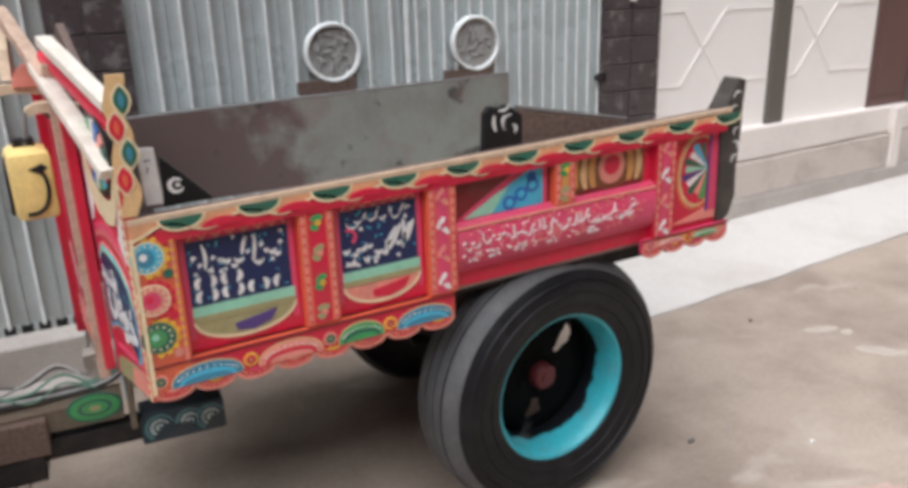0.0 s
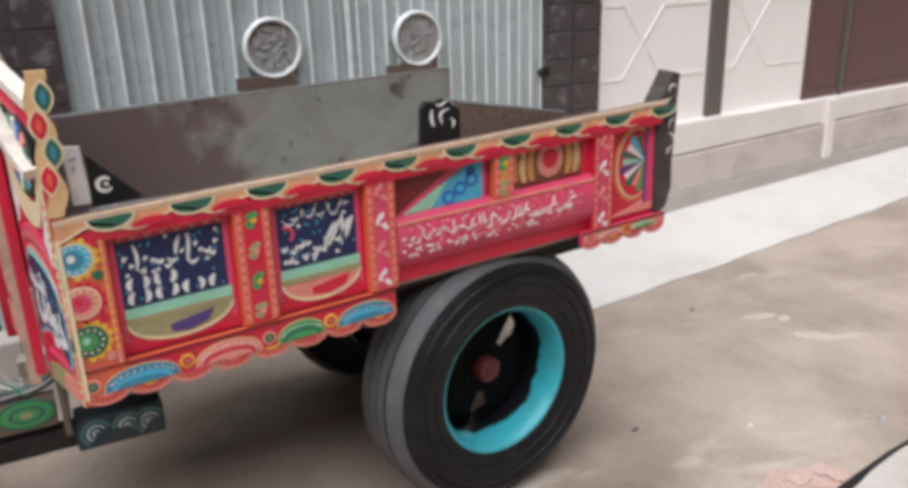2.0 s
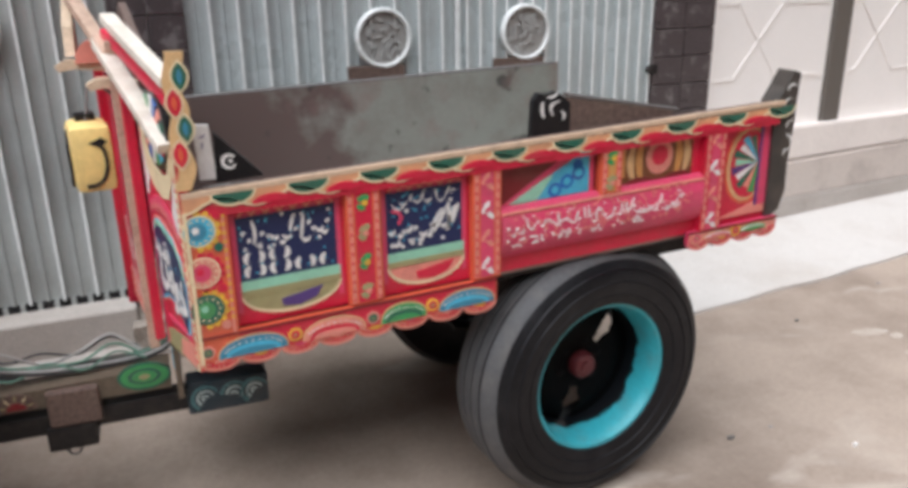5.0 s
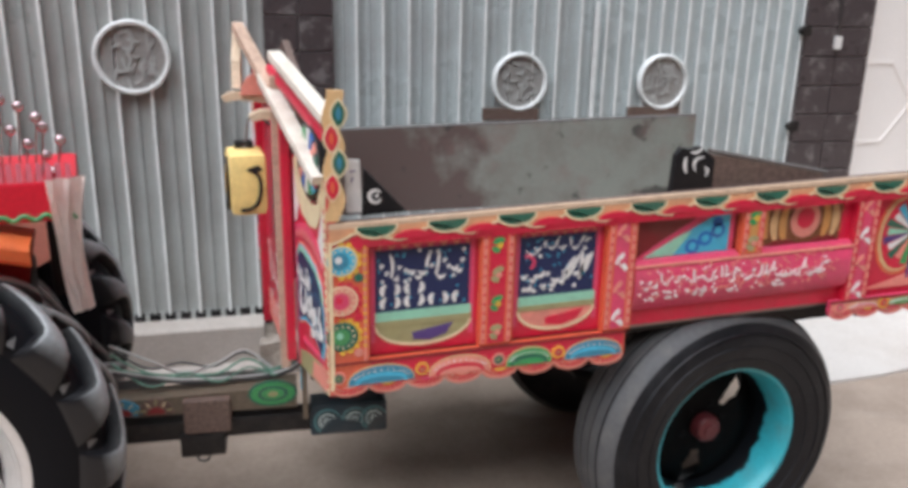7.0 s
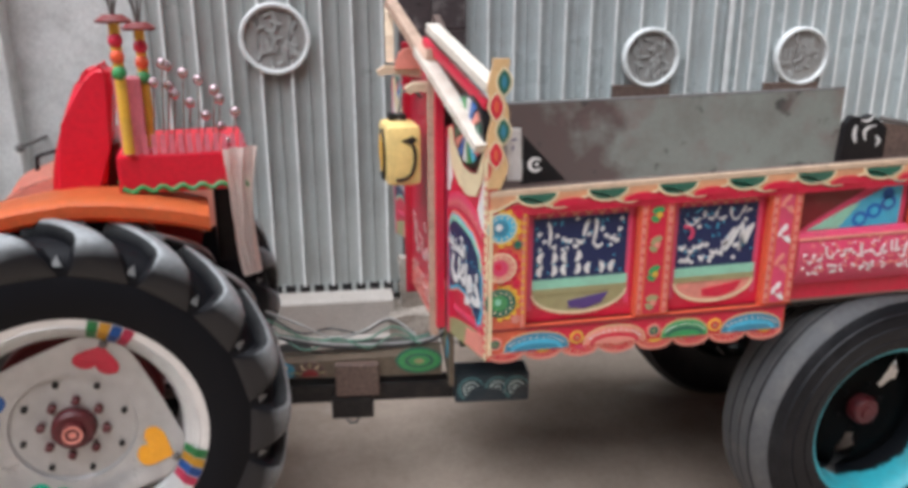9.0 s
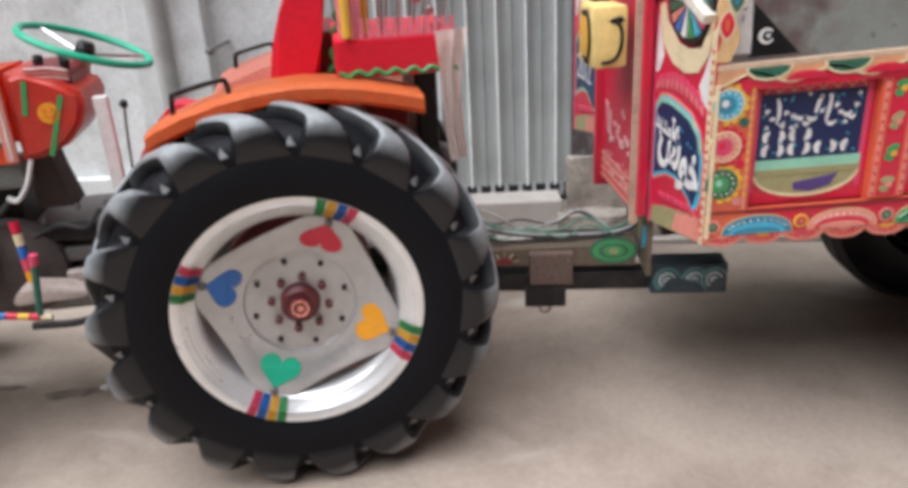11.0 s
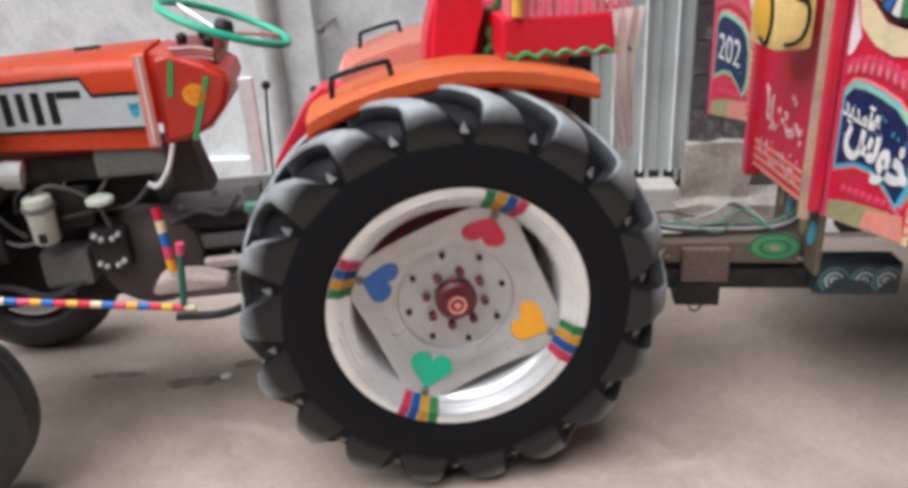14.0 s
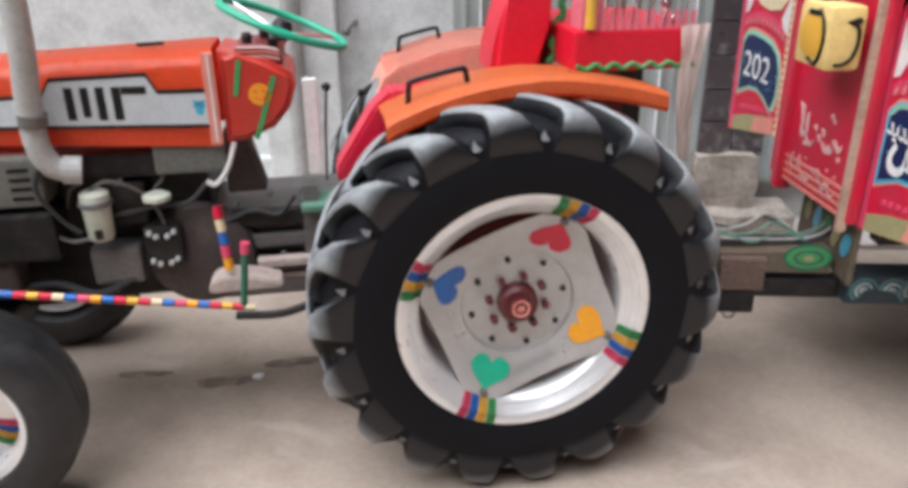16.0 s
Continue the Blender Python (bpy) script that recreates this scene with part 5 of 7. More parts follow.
# tool box under the corner
PALESWIRL = paint("pale_swirl_enamel", (0.42, 0.52, 0.52), 0.5)
TEALSWIRL = paint("dull_teal_enamel", (0.08, 0.22, 0.24), 0.5)
bm = B()
box(bm, (-0.105, 0.44, 0.405), (0.175, 0.55, 0.525), 0.012)
tb = part("tool_box", bm, DARKSLATE, trailer, "dark slate tool box with pale painted swirls")
for cx, s in ((-0.045, 1), (0.055, -1), (0.125, 1)):
    for r, mt in ((0.014, PALESWIRL), (0.032, PALESWIRL), (0.050, TEALSWIRL)):
        bm = B()
        a0 = 20 if s > 0 else -40
        prism(bm, arc(cx, 0.462, r, a0, a0 + 215, 12) + arc(cx + 0.003, 0.462, r - 0.008, a0 + 215, a0, 12), "y", 0.441, 0.437)
        part("swirl", bm, mt, tb)
bm = B()
prism(bm, [(0.40, 0.50), (0.9, 0.50), (0.9, 0.72), (0.40, 0.78)], "x", -0.13, -0.112)
plate = part("apron_plate", bm, BEAM, trailer, "painted plate below the front wing")
for k in range(5):
    bm = B()
    prism(bm, oval(0.46 + 0.09 * k, 0.63, 0.03, 0.05, 20, 10), "x", -0.129, -0.134)
    part("plate_leaf", bm, (SKY, OLIVE, GREEN)[k % 3], plate)


# road wheels of the trailer
def trailer_wheel(m):
    wh = part("wheel", lathe(B(), [(0.06, 0.10), (0.06, 0.16)], 16), DARKIRON, trailer, "truck wheel with a worn tyre and teal rim", m)
    prof = [(0.258, -0.075), (0.266, -0.096), (0.33, -0.112), (0.38, -0.108), (0.415, -0.092), (0.438, -0.070), (0.449, -0.045)]
    for k in range(3):
        a = -0.038 + 0.046 * k
        prof += [(0.452, a), (0.457, a + 0.004), (0.457, a + 0.032), (0.452, a + 0.036), (0.447, a + 0.038), (0.447, a + 0.044)]
    prof += [(0.449, 0.105), (0.43, 0.128), (0.38, 0.145), (0.31, 0.142), (0.262, 0.125)]
    part("tyre", lathe(B(), prof, 72, closed=True), RUBBER, wh, "worn black truck tyre", smooth=True)
    tr = B()
    for k in range(3):
        a = -0.038 + 0.046 * k
        lathe(tr, [(0.450, a + 0.001), (0.4585, a + 0.003), (0.4585, a + 0.038), (0.450, a + 0.041)], 72, closed=True)
    lathe(tr, [(0.4535, -0.046), (0.4515, -0.050), (0.4425, -0.070), (0.430, -0.084), (0.420, -0.0925), (0.415, -0.085), (0.43, -0.06), (0.445, -0.04)], 72, closed=True)
    lathe(tr, [(0.4535, 0.100), (0.450, 0.106), (0.432, 0.127), (0.425, 0.12), (0.445, 0.095)], 72, closed=True)
    part("tread", tr, TREAD, wh, "grey dusty tread ribs", smooth=True)
    for r, y in ((0.300, -0.1055), (0.345, -0.112), (0.385, -0.1075)):
        part("sidewall_ring", lathe(B(), [(r, y + 0.004), (r + 0.003, y - 0.003), (r + 0.006, y + 0.004)], 64, closed=True), RUBBER, wh, smooth=True)
    prof = [(0.246, -0.072), (0.254, -0.088), (0.264, -0.090), (0.268, -0.080), (0.262, -0.070), (0.243, -0.04), (0.236, 0.06), (0.23, 0.13), (0.226, 0.13), (0.23, 0.05), (0.236, -0.045)]
    part("rim", lathe(B(), prof, 64, closed=True), TEAL, wh, "teal painted wheel rim, black towards its inside", smooth=True)
    # dark dish with two almond hand holes, not quite opposite each other
    bm = B()
    n = 144
    prof = ((0.234, 0.075), (0.225, 0.064), (0.210, 0.054), (0.192, 0.046), (0.175, 0.040), (0.158, 0.037), (0.142, 0.036), (0.125, 0.038), (0.095, 0.040), (0.06, 0.040))
    almond = (0, 4, 7, 10, 12, 13, 12, 9, 0)
    rings = [[bm.verts.new((r * math.cos(2 * math.pi * k / n), y, r * math.sin(2 * math.pi * k / n))) for k in range(n)] for r, y in prof]
    for i, (p, q) in enumerate(zip(rings, rings[1:])):
        for k in range(n):
            if any(abs((360 * (k + 0.5) / n - a + 180) % 360 - 180) < w * almond[i] for a, w in ((47, 0.65), (259, 1.0))):
                continue
            bm.faces.new((p[k], p[(k + 1) % n], q[(k + 1) % n], q[k]))
    bm.faces.new(rings[-1])
    bmesh.ops.solidify(bm, geom=bm.faces[:], thickness=0.008)
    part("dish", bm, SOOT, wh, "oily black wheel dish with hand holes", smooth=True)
    part("hub", lathe(B(), [(0.046, 0.06), (0.048, 0.012), (0.040, 0.0), (0.022, -0.002), (0.020, -0.008)], 24), HUBRED, wh, "worn red hub cap", smooth=True)
    for k in range(6):
        a = radians(60 * k + 15)
        part("wheel_nut", lathe(B(), [(0.012, 0.05), (0.012, 0.025), (0.006, 0.020)], 6, Matrix.Translation((0.080 * math.cos(a), 0.012, 0.080 * math.sin(a)))), SOOT, wh)
    return wh


trailer_wheel(pose(1.292, 0.102, 0.489, 0, 0, 8) @ Matrix.Scale(1.07, 4))
trailer_wheel(pose(1.272, 1.27, 0.489, 0, 0, 184) @ Matrix.Scale(1.07, 4))
bm = B()
tube(bm, [(1.288, 0.14, 0.489), (1.272, 1.23, 0.489)], 0.04, 12)
part("axle", bm, DARKIRON, trailer)
for y in (0.3, 1.0):
    bm = B()
    for k in range(4):
        prism(bm, [(0.85 + 0.06 * k, 0.60 + 0.03 - 0.012 * k), (1.272, 0.55 - 0.012 * k), (1.70 - 0.06 * k, 0.63 - 0.012 * k), (1.70 - 0.06 * k, 0.64 - 0.012 * k), (1.272, 0.56 - 0.012 * k), (0.85 + 0.06 * k, 0.64 - 0.012 * k)], "y", y, y + 0.06)
    part("leaf_spring", bm, DARKIRON, trailer)
    for x in (1.0, 1.42):
        bm = B()
        box(bm, (x - 0.03, y, 0.6), (x + 0.03, y + 0.06, 0.92), 0.004)
        part("spring_hanger", bm, DARKIRON, trailer)

# the can that hangs on the front
AMBERCAN = paint("amber_plastic", (0.80, 0.44, 0.05), 0.45, vary=0.05)
can = thing("oil_can", "yellow plastic can hung on the trailer front", "can", pose(-0.29, 0.525, 1.245, 0, 0, 8))
bm = B()
box(bm, (-0.06, -0.105, 0.0), (0.06, 0.105, 0.205), 0.024)
part("body", bm, CANISTER, can, smooth=True)
bm = B()
tube(bm, smooth_line([(-0.061, -0.03, 0.185), (-0.064, -0.07, 0.145), (-0.064, -0.078, 0.08), (-0.064, -0.05, 0.02), (-0.064, 0.0, 0.03)]), 0.006, 6)
part("black_mark", bm, BLACK, can, "black painted curl")
bm = B()
box(bm, (-0.066, -0.05, 0.165), (-0.058, 0.03, 0.182), 0.002)
part("black_bar", bm, BLACK, can)
bm = B()
box(bm, (-0.03, 0.02, 0.203), (0.03, 0.08, 0.228), 0.006)
part("cap", bm, BLACK, can)
bm = B()
tube(bm, smooth_line([(0.015, -0.106, 0.155), (0.033, -0.108, 0.13), (0.036, -0.108, 0.085), (0.024, -0.108, 0.045), (0.0, -0.107, 0.025), (-0.03, -0.106, 0.022)]), 0.006, 6)
part("black_mark", bm, BLACK, can, "black painted curl")
bm = B()
prism(bm, [(-0.01, 0.155), (0.03, 0.17), (0.045, 0.155), (0.02, 0.14)], "y", -0.100, -0.108)
part("black_blot", bm, BLACK, can)
bm = B()
lathe(bm, [(0.075, 0.0), (0.078, -0.004), (0.05, -0.009)], 26, pose(-0.057, 0.0, 0.105, 0, 0, -90))
part("raised_disc", bm, AMBERCAN, can, "raised amber disc moulded in the can", smooth=True)
bm = B()
tube(bm, [(0.0, 0.02, 0.20), (0.02, 0.05, 0.30), (0.06, 0.05, 0.31), (0.09, 0.05, 0.28)], 0.006, 6)
part("hanger", bm, GREYIRON, can)
# ---- the tractor, in its own frame: x ahead, y outward on the near side, z up ----
TRACTOR = pose(-1.27, -0.09, 0, 0, 0, 193.4)
MID = -0.78
tractor = thing("tractor", "orange farm tractor decorated with painted stripes and hearts", "tractor", TRACTOR)
STR = (PINK, BLUE, YELLOW, GREEN)


def polar(r, a, y):
    return (r * math.cos(radians(a)), y, r * math.sin(radians(a)))


def rear_wheel(m):
    # tyre with slanted lugs
    prof = [(0.375, 0.0), (0.40, 0.014), (0.45, 0.022), (0.50, 0.016), (0.54, 0.0), (0.565, -0.025), (0.583, -0.06), (0.588, -0.14), (0.583, -0.22), (0.565, -0.255), (0.54, -0.28), (0.50, -0.296), (0.45, -0.302), (0.40, -0.294), (0.375, -0.28)]
    ty = part("rear_tyre", lathe(B(), prof, 84, closed=True), RUBBERLUG, tractor, "black rear tractor tyre with tall slanted lugs", m, True)
    half = [(0.49, 0.010), (0.52, 0.0125), (0.540, 0.010), (0.557, 0.003), (0.573, -0.013), (0.586, -0.040), (0.593, -0.075), (0.596, -0.14)]
    part("tread_band", lathe(B(), half + [(r, -0.28 - y) for r, y in half[-2::-1]] + [(0.51, -0.14)], 84, closed=True), RUBBERLUG, ty, "dark tread between the lugs, groove shade in its colour", smooth=True)
    meshes = []
    for s in (1, -1):
        bm = B()
        path = [(0.512, 0.014, 1.5, 0.072, 0.006), (0.535, 0.019, 1.2, 0.066, 0.016), (0.562, 0.022, 0.8, 0.059, 0.030), (0.594, 0.018, 0.0, 0.052, 0.043), (0.621, 0.003, -1.0, 0.044, 0.052), (0.634, -0.018, -2.6, 0.035, 0.056), (0.640, -0.05, -5.4, 0.030, 0.056), (0.642, -0.09, -9.4, 0.028, 0.056), (0.642, -0.125, -13.4, 0.027, 0.056), (0.639, -0.150, -16.6, 0.027, 0.056), (0.60, -0.158, -17.6, 0.022, 0.02)]
        cross = ((-1.32, 1.05), (-1.2, 0.5), (-1.07, 0.16), (-0.85, 0.04), (-0.4, 0.0), (0.4, 0.0), (0.85, 0.04), (1.07, 0.16), (1.2, 0.5), (1.32, 1.05))
        rings = []
        for i, (r, y, a, hw, deep) in enumerate(path):
            p, q = path[max(i - 1, 0)], path[min(i + 1, len(path) - 1)]
            dr, dy = q[0] - p[0], q[1] - p[1]
            ln = math.hypot(dr, dy)
            nr, ny = -dy / ln, dr / ln
            ring = []
            for u, d in cross:
                rr, yy = r - nr * d * deep, y - ny * d * deep
                ring.append(bm.verts.new(polar(rr, a + u * math.degrees(hw / r), yy if s > 0 else -0.28 - yy)))
            rings.append(ring)
        for p, q in zip(rings, rings[1:]):
            for k in range(len(cross) - 1):
                # flanks take the black tread rubber, their shade included in its colour
                bm.faces.new((p[k], p[k + 1], q[k + 1], q[k])).material_index = 2 if k in (0, 1, 7, 8) else 0
        bm.faces.new(rings[0])
        bm.faces.new(rings[-1][::-1])
        # small wedge, paler on its outer face, that closes the groove beside the lug
        wedge = [bm.verts.new(polar(r, 10 + a, y if s > 0 else -0.28 - y)) for r, a, y in ((0.540, -1.7, 0.013), (0.540, 1.5, 0.013), (0.568, 0.0, -0.003), (0.53, -2.0, -0.02), (0.53, 2.0, -0.02), (0.56, 0.0, -0.03))]
        for q in ((0, 1, 2), (0, 2, 5, 3), (1, 4, 5, 2), (0, 3, 4, 1)):
            bm.faces.new([wedge[i] for i in q]).material_index = 1 if q == (0, 1, 2) else 0
        bmesh.ops.recalc_face_normals(bm, faces=bm.faces)
        me = bpy.data.meshes.new("lug")
        bm.to_mesh(me)
        bm.free()
        me.materials.append(LUGBLACK)
        me.materials.append(LUGPALE)
        me.materials.append(RUBBERLUG)
        me.polygons.foreach_set("use_smooth", [True] * len(me.polygons))
        me.set_sharp_from_angle(angle=radians(60))
        meshes.append(me)
    n = 18
    for k in range(n):
        for j in (0, 1):
            lug = new("lug", meshes[j])
            lug.parent = ty
            lug.matrix_basis = pose(0, 0, 0, 0, -360 / n * (k + 0.5 * j) - 4, 0)
    # rim
    prof = [(0.352, -0.004), (0.372, 0.006), (0.386, 0.006), (0.390, -0.008), (0.378, -0.018), (0.360, -0.024), (0.350, -0.034), (0.335, -0.036), (0.322, -0.052), (0.315, -0.15), (0.322, -0.25), (0.372, -0.275), (0.386, -0.29), (0.30, -0.26), (0.305, -0.14), (0.308, -0.05), (0.326, -0.028), (0.340, -0.022)]
    rim = part("rear_rim", lathe(B(), prof, 72, closed=True), SILVER, tractor, "silver painted steel rim with coloured stripes and hearts", m, True)
    for r, y in ((0.326, -0.036), (0.340, -0.026), (0.354, -0.010)):
        part("rim_bead", lathe(B(), [(r, y), (r + 0.003, y + 0.012), (r + 0.006, y)], 72, closed=True), SILVER, rim, smooth=True)
    # squarish disc with a dished middle; its corners meet the rim at the stripes
    TH = 23.0
    bm = B()
    n = 96
    rings = []
    for f, y in ((None, 0), (0.96, 0), (0.80, 0), (0.186, 0), (0.178, -0.083), (0.172, -0.097), (0.10, -0.097), (0.05, -0.0968)):
        ring = []
        for k in range(n):
            a = 360 * k / n
            d = (a - TH + 45) % 90 - 45
            edge = min(0.314, 0.266 / math.cos(radians(45 - abs(d))))
            r = edge if f is None else edge * f if f > 0.5 else f
            ring.append(bm.verts.new(polar(r, a, y or -0.086 + 0.41 * (r - 0.182) - (0.006 if f is None else 0))))
        rings.append(ring)
    for p, q in zip(rings, rings[1:]):
        for k in range(n):
            bm.faces.new((p[k], p[(k + 1) % n], q[(k + 1) % n], q[k]))
    bm.faces.new(rings[-1])
    geo = bmesh.ops.solidify(bm, geom=bm.faces[:], thickness=0.008)
    disc = part("wheel_disc", bm, SILVER, rim, "silver dished wheel disc", smooth=True)
    part("hub", lathe(B(), [(0.064, -0.099), (0.062, -0.072), (0.052, -0.062), (0.032, -0.063), (0.030, -0.042), (0.012, -0.040), (0.01, -0.046)], 32), HUBRED, rim, "dark red hub", smooth=True)
    part("hub_ring", lathe(B(), [(0.018, -0.042), (0.028, -0.038), (0.031, -0.052)], 24), SALMON, rim)
    for k in range(8):
        bm = B()
        lathe(bm, [(0.013, -0.095), (0.013, -0.076), (0.007, -0.072)], 6, Matrix.Translation(polar(0.090, 45 * k + 10, 0)))
        part("wheel_nut", bm, HUBRED, rim)
        bm = B()
        lathe(bm, [(0.009, -0.095), (0.009, -0.087)], 10, Matrix.Translation(polar(0.147, 45 * k + 32, 0)))
        part("bolt_hole", bm, BLACK, rim)
    heart = []
    for k in range(28):
        t = 2 * math.pi * k / 28
        heart.append((0.0044 * 16 * math.sin(t) ** 3 * 0.94, 0.0044 * (13 * math.cos(t) - 5 * math.cos(2 * t) - 2 * math.cos(3 * t) - math.cos(4 * t)) * 0.86))
    for k, mt in enumerate((BLUE, RED, TORANGE, GREENH)):
        a = TH + 90 * k
        bm = B()
        shell = []
        for lift in (-0.003, 0.003):
            row = []
            for u, v in heart:
                far, swing = math.hypot(0.240 - v, u), math.degrees(math.atan2(u, 0.240 - v))
                row.append(bm.verts.new(polar(far, a + swing, -0.086 + 0.41 * (far - 0.182) + lift)))
            shell.append(row)
        bm.faces.new(shell[0])
        bm.faces.new(shell[1][::-1])
        for q in range(28):
            bm.faces.new((shell[0][q], shell[1][q], shell[1][(q + 1) % 28], shell[0][(q + 1) % 28]))
        part("painted_heart", bm, (BLUE, RED, YELLOWO, GREENH)[k], rim, "painted heart on the wheel disc")
        for j, st in enumerate(STR[::-1]):
            a0 = a - 9 + 5.0 * j
            bm = B()
            rows = []
            for r, y in ((0.318, -0.034), (0.334, -0.0165), (0.352, 0.0065), (0.384, 0.0095)):
                rows.append([bm.verts.new(polar(r, a0 + q * 1.1, y)) for q in range(5)])
            for p, q in zip(rows, rows[1:]):
                for i in range(4):
                    bm.faces.new((p[i], p[i + 1], q[i + 1], q[i]))
            bmesh.ops.solidify(bm, geom=bm.faces[:], thickness=0.003)
            part("painted_stripe", bm, st, rim)
        part("disc_bolt", lathe(B(), [(0.012, -0.046), (0.012, -0.028), (0.006, -0.024)], 8, Matrix.Translation(polar(0.303, a, 0))), GREYIRON, rim)
    return ty


# far fender's orange, paled to hold haze and reflected light in its colour
HAZEORANGE = paint("haze_pale_orange", (0.86, 0.34, 0.25), 0.4, dirty=0.08)
def sheen_dust_rubber(name, tone, lo, hi, rough, spec):
    """Outer rubber greyed for road dust and painted sky sheen, thinning raggedly to black nearer the hub."""
    mat = paint(name, (tone, tone * 1.04, tone * 1.06), rough, vary=0.14, dirt=(tone * 0.4,) * 3, dirty=0.55, scale=7, bump=0.2, spec=spec)
    nt = mat.node_tree
    lum = nt.nodes["Principled BSDF"]
    place = nt.nodes.new("ShaderNodeTexCoord")
    axes = nt.nodes.new("ShaderNodeVectorMath")
    axes.operation = "MULTIPLY"
    axes.inputs[1].default_value = (1, 0, 1)
    nt.links.new(place.outputs["Object"], axes.inputs[0])
    far = nt.nodes.new("ShaderNodeVectorMath")
    far.operation = "LENGTH"
    nt.links.new(axes.outputs[0], far.inputs[0])
    rag = nt.nodes.new("ShaderNodeTexNoise")
    rag.inputs["Scale"].default_value, rag.inputs["Detail"].default_value = 9, 6
    nt.links.new(place.outputs["Object"], rag.inputs["Vector"])
    wave = nt.nodes.new("ShaderNodeMath")
    wave.operation = "MULTIPLY_ADD"
    wave.inputs[1].default_value = 0.05
    nt.links.new(rag.outputs[0], wave.inputs[0])
    nt.links.new(far.outputs["Value"], wave.inputs[2])
    cut = nt.nodes.new("ShaderNodeMapRange")
    cut.inputs[1].default_value, cut.inputs[2].default_value = lo, hi
    nt.links.new(wave.outputs[0], cut.inputs[0])
    worn = nt.nodes.new("ShaderNodeMix")
    worn.data_type = "RGBA"
    worn.inputs["A"].default_value = (0.008, 0.008, 0.010, 1)
    nt.links.new(cut.outputs[0], worn.inputs["Factor"])
    nt.links.new(lum.inputs["Base Color"].links[0].from_socket, worn.inputs["B"])
    nt.links.new(worn.outputs["Result"], lum.inputs["Base Color"])
    return mat


# lug tops: grey tone holds dust and the sky's sheen
LUGBLACK = sheen_dust_rubber("sheen_dust_lug_rubber", 0.27, 0.60, 0.66, 0.34, 0.5)
LUGPALE = paint("pale_lug_end", (0.16, 0.16, 0.16), 0.4, vary=0.1, dirty=0.4, scale=14)
# tread and flanks: black rubber kept darker to paint in groove shade
RUBBERLUG = sheen_dust_rubber("black_tread_rubber", 0.045, 0.62, 0.66, 0.48, 0.12)
# brighter copy of the tractor orange, with the fender's top light mixed in
FENDERLIT = paint("lit_fender_orange", (0.92, 0.235, 0.075), 0.32, dirty=0.1)
GREENH = paint("bright_green_enamel", (0.02, 0.42, 0.25), 0.35, dirty=0.05)
YELLOWO = paint("amber_enamel", (0.85, 0.36, 0.02), 0.35, dirty=0.05)
rear_wheel(pose(0, 0, 0.622))
rear_wheel(pose(-0.09, 2 * MID + 0.12, 0.59, 0, 0, 180) @ pose(0, 0, 0, 0, 37, 0))
bm = B()
lathe(bm, [(0.08, -0.13), (0.11, -0.18), (0.12, -0.40), (0.19, -0.46), (0.24, -0.55), (0.24, 2 * MID + 0.55), (0.19, 2 * MID + 0.46), (0.12, 2 * MID + 0.40), (0.08, 2 * MID + 0.13)], 28, pose(0, 0, 0.622))
part("rear_axle", bm, DARKIRON, tractor, "oily dark rear axle housing", smooth=True)
for y in (-0.30, 2 * MID + 0.30):
    bm = B()
    lathe(bm, [(0.24, y - 0.05), (0.25, y - 0.04), (0.25, y + 0.04), (0.24, y + 0.05)], 40, pose(0, 0, 0.622))
    part("brake_drum", bm, DARKRED, tractor, "dark red brake drum behind the wheel", smooth=True)


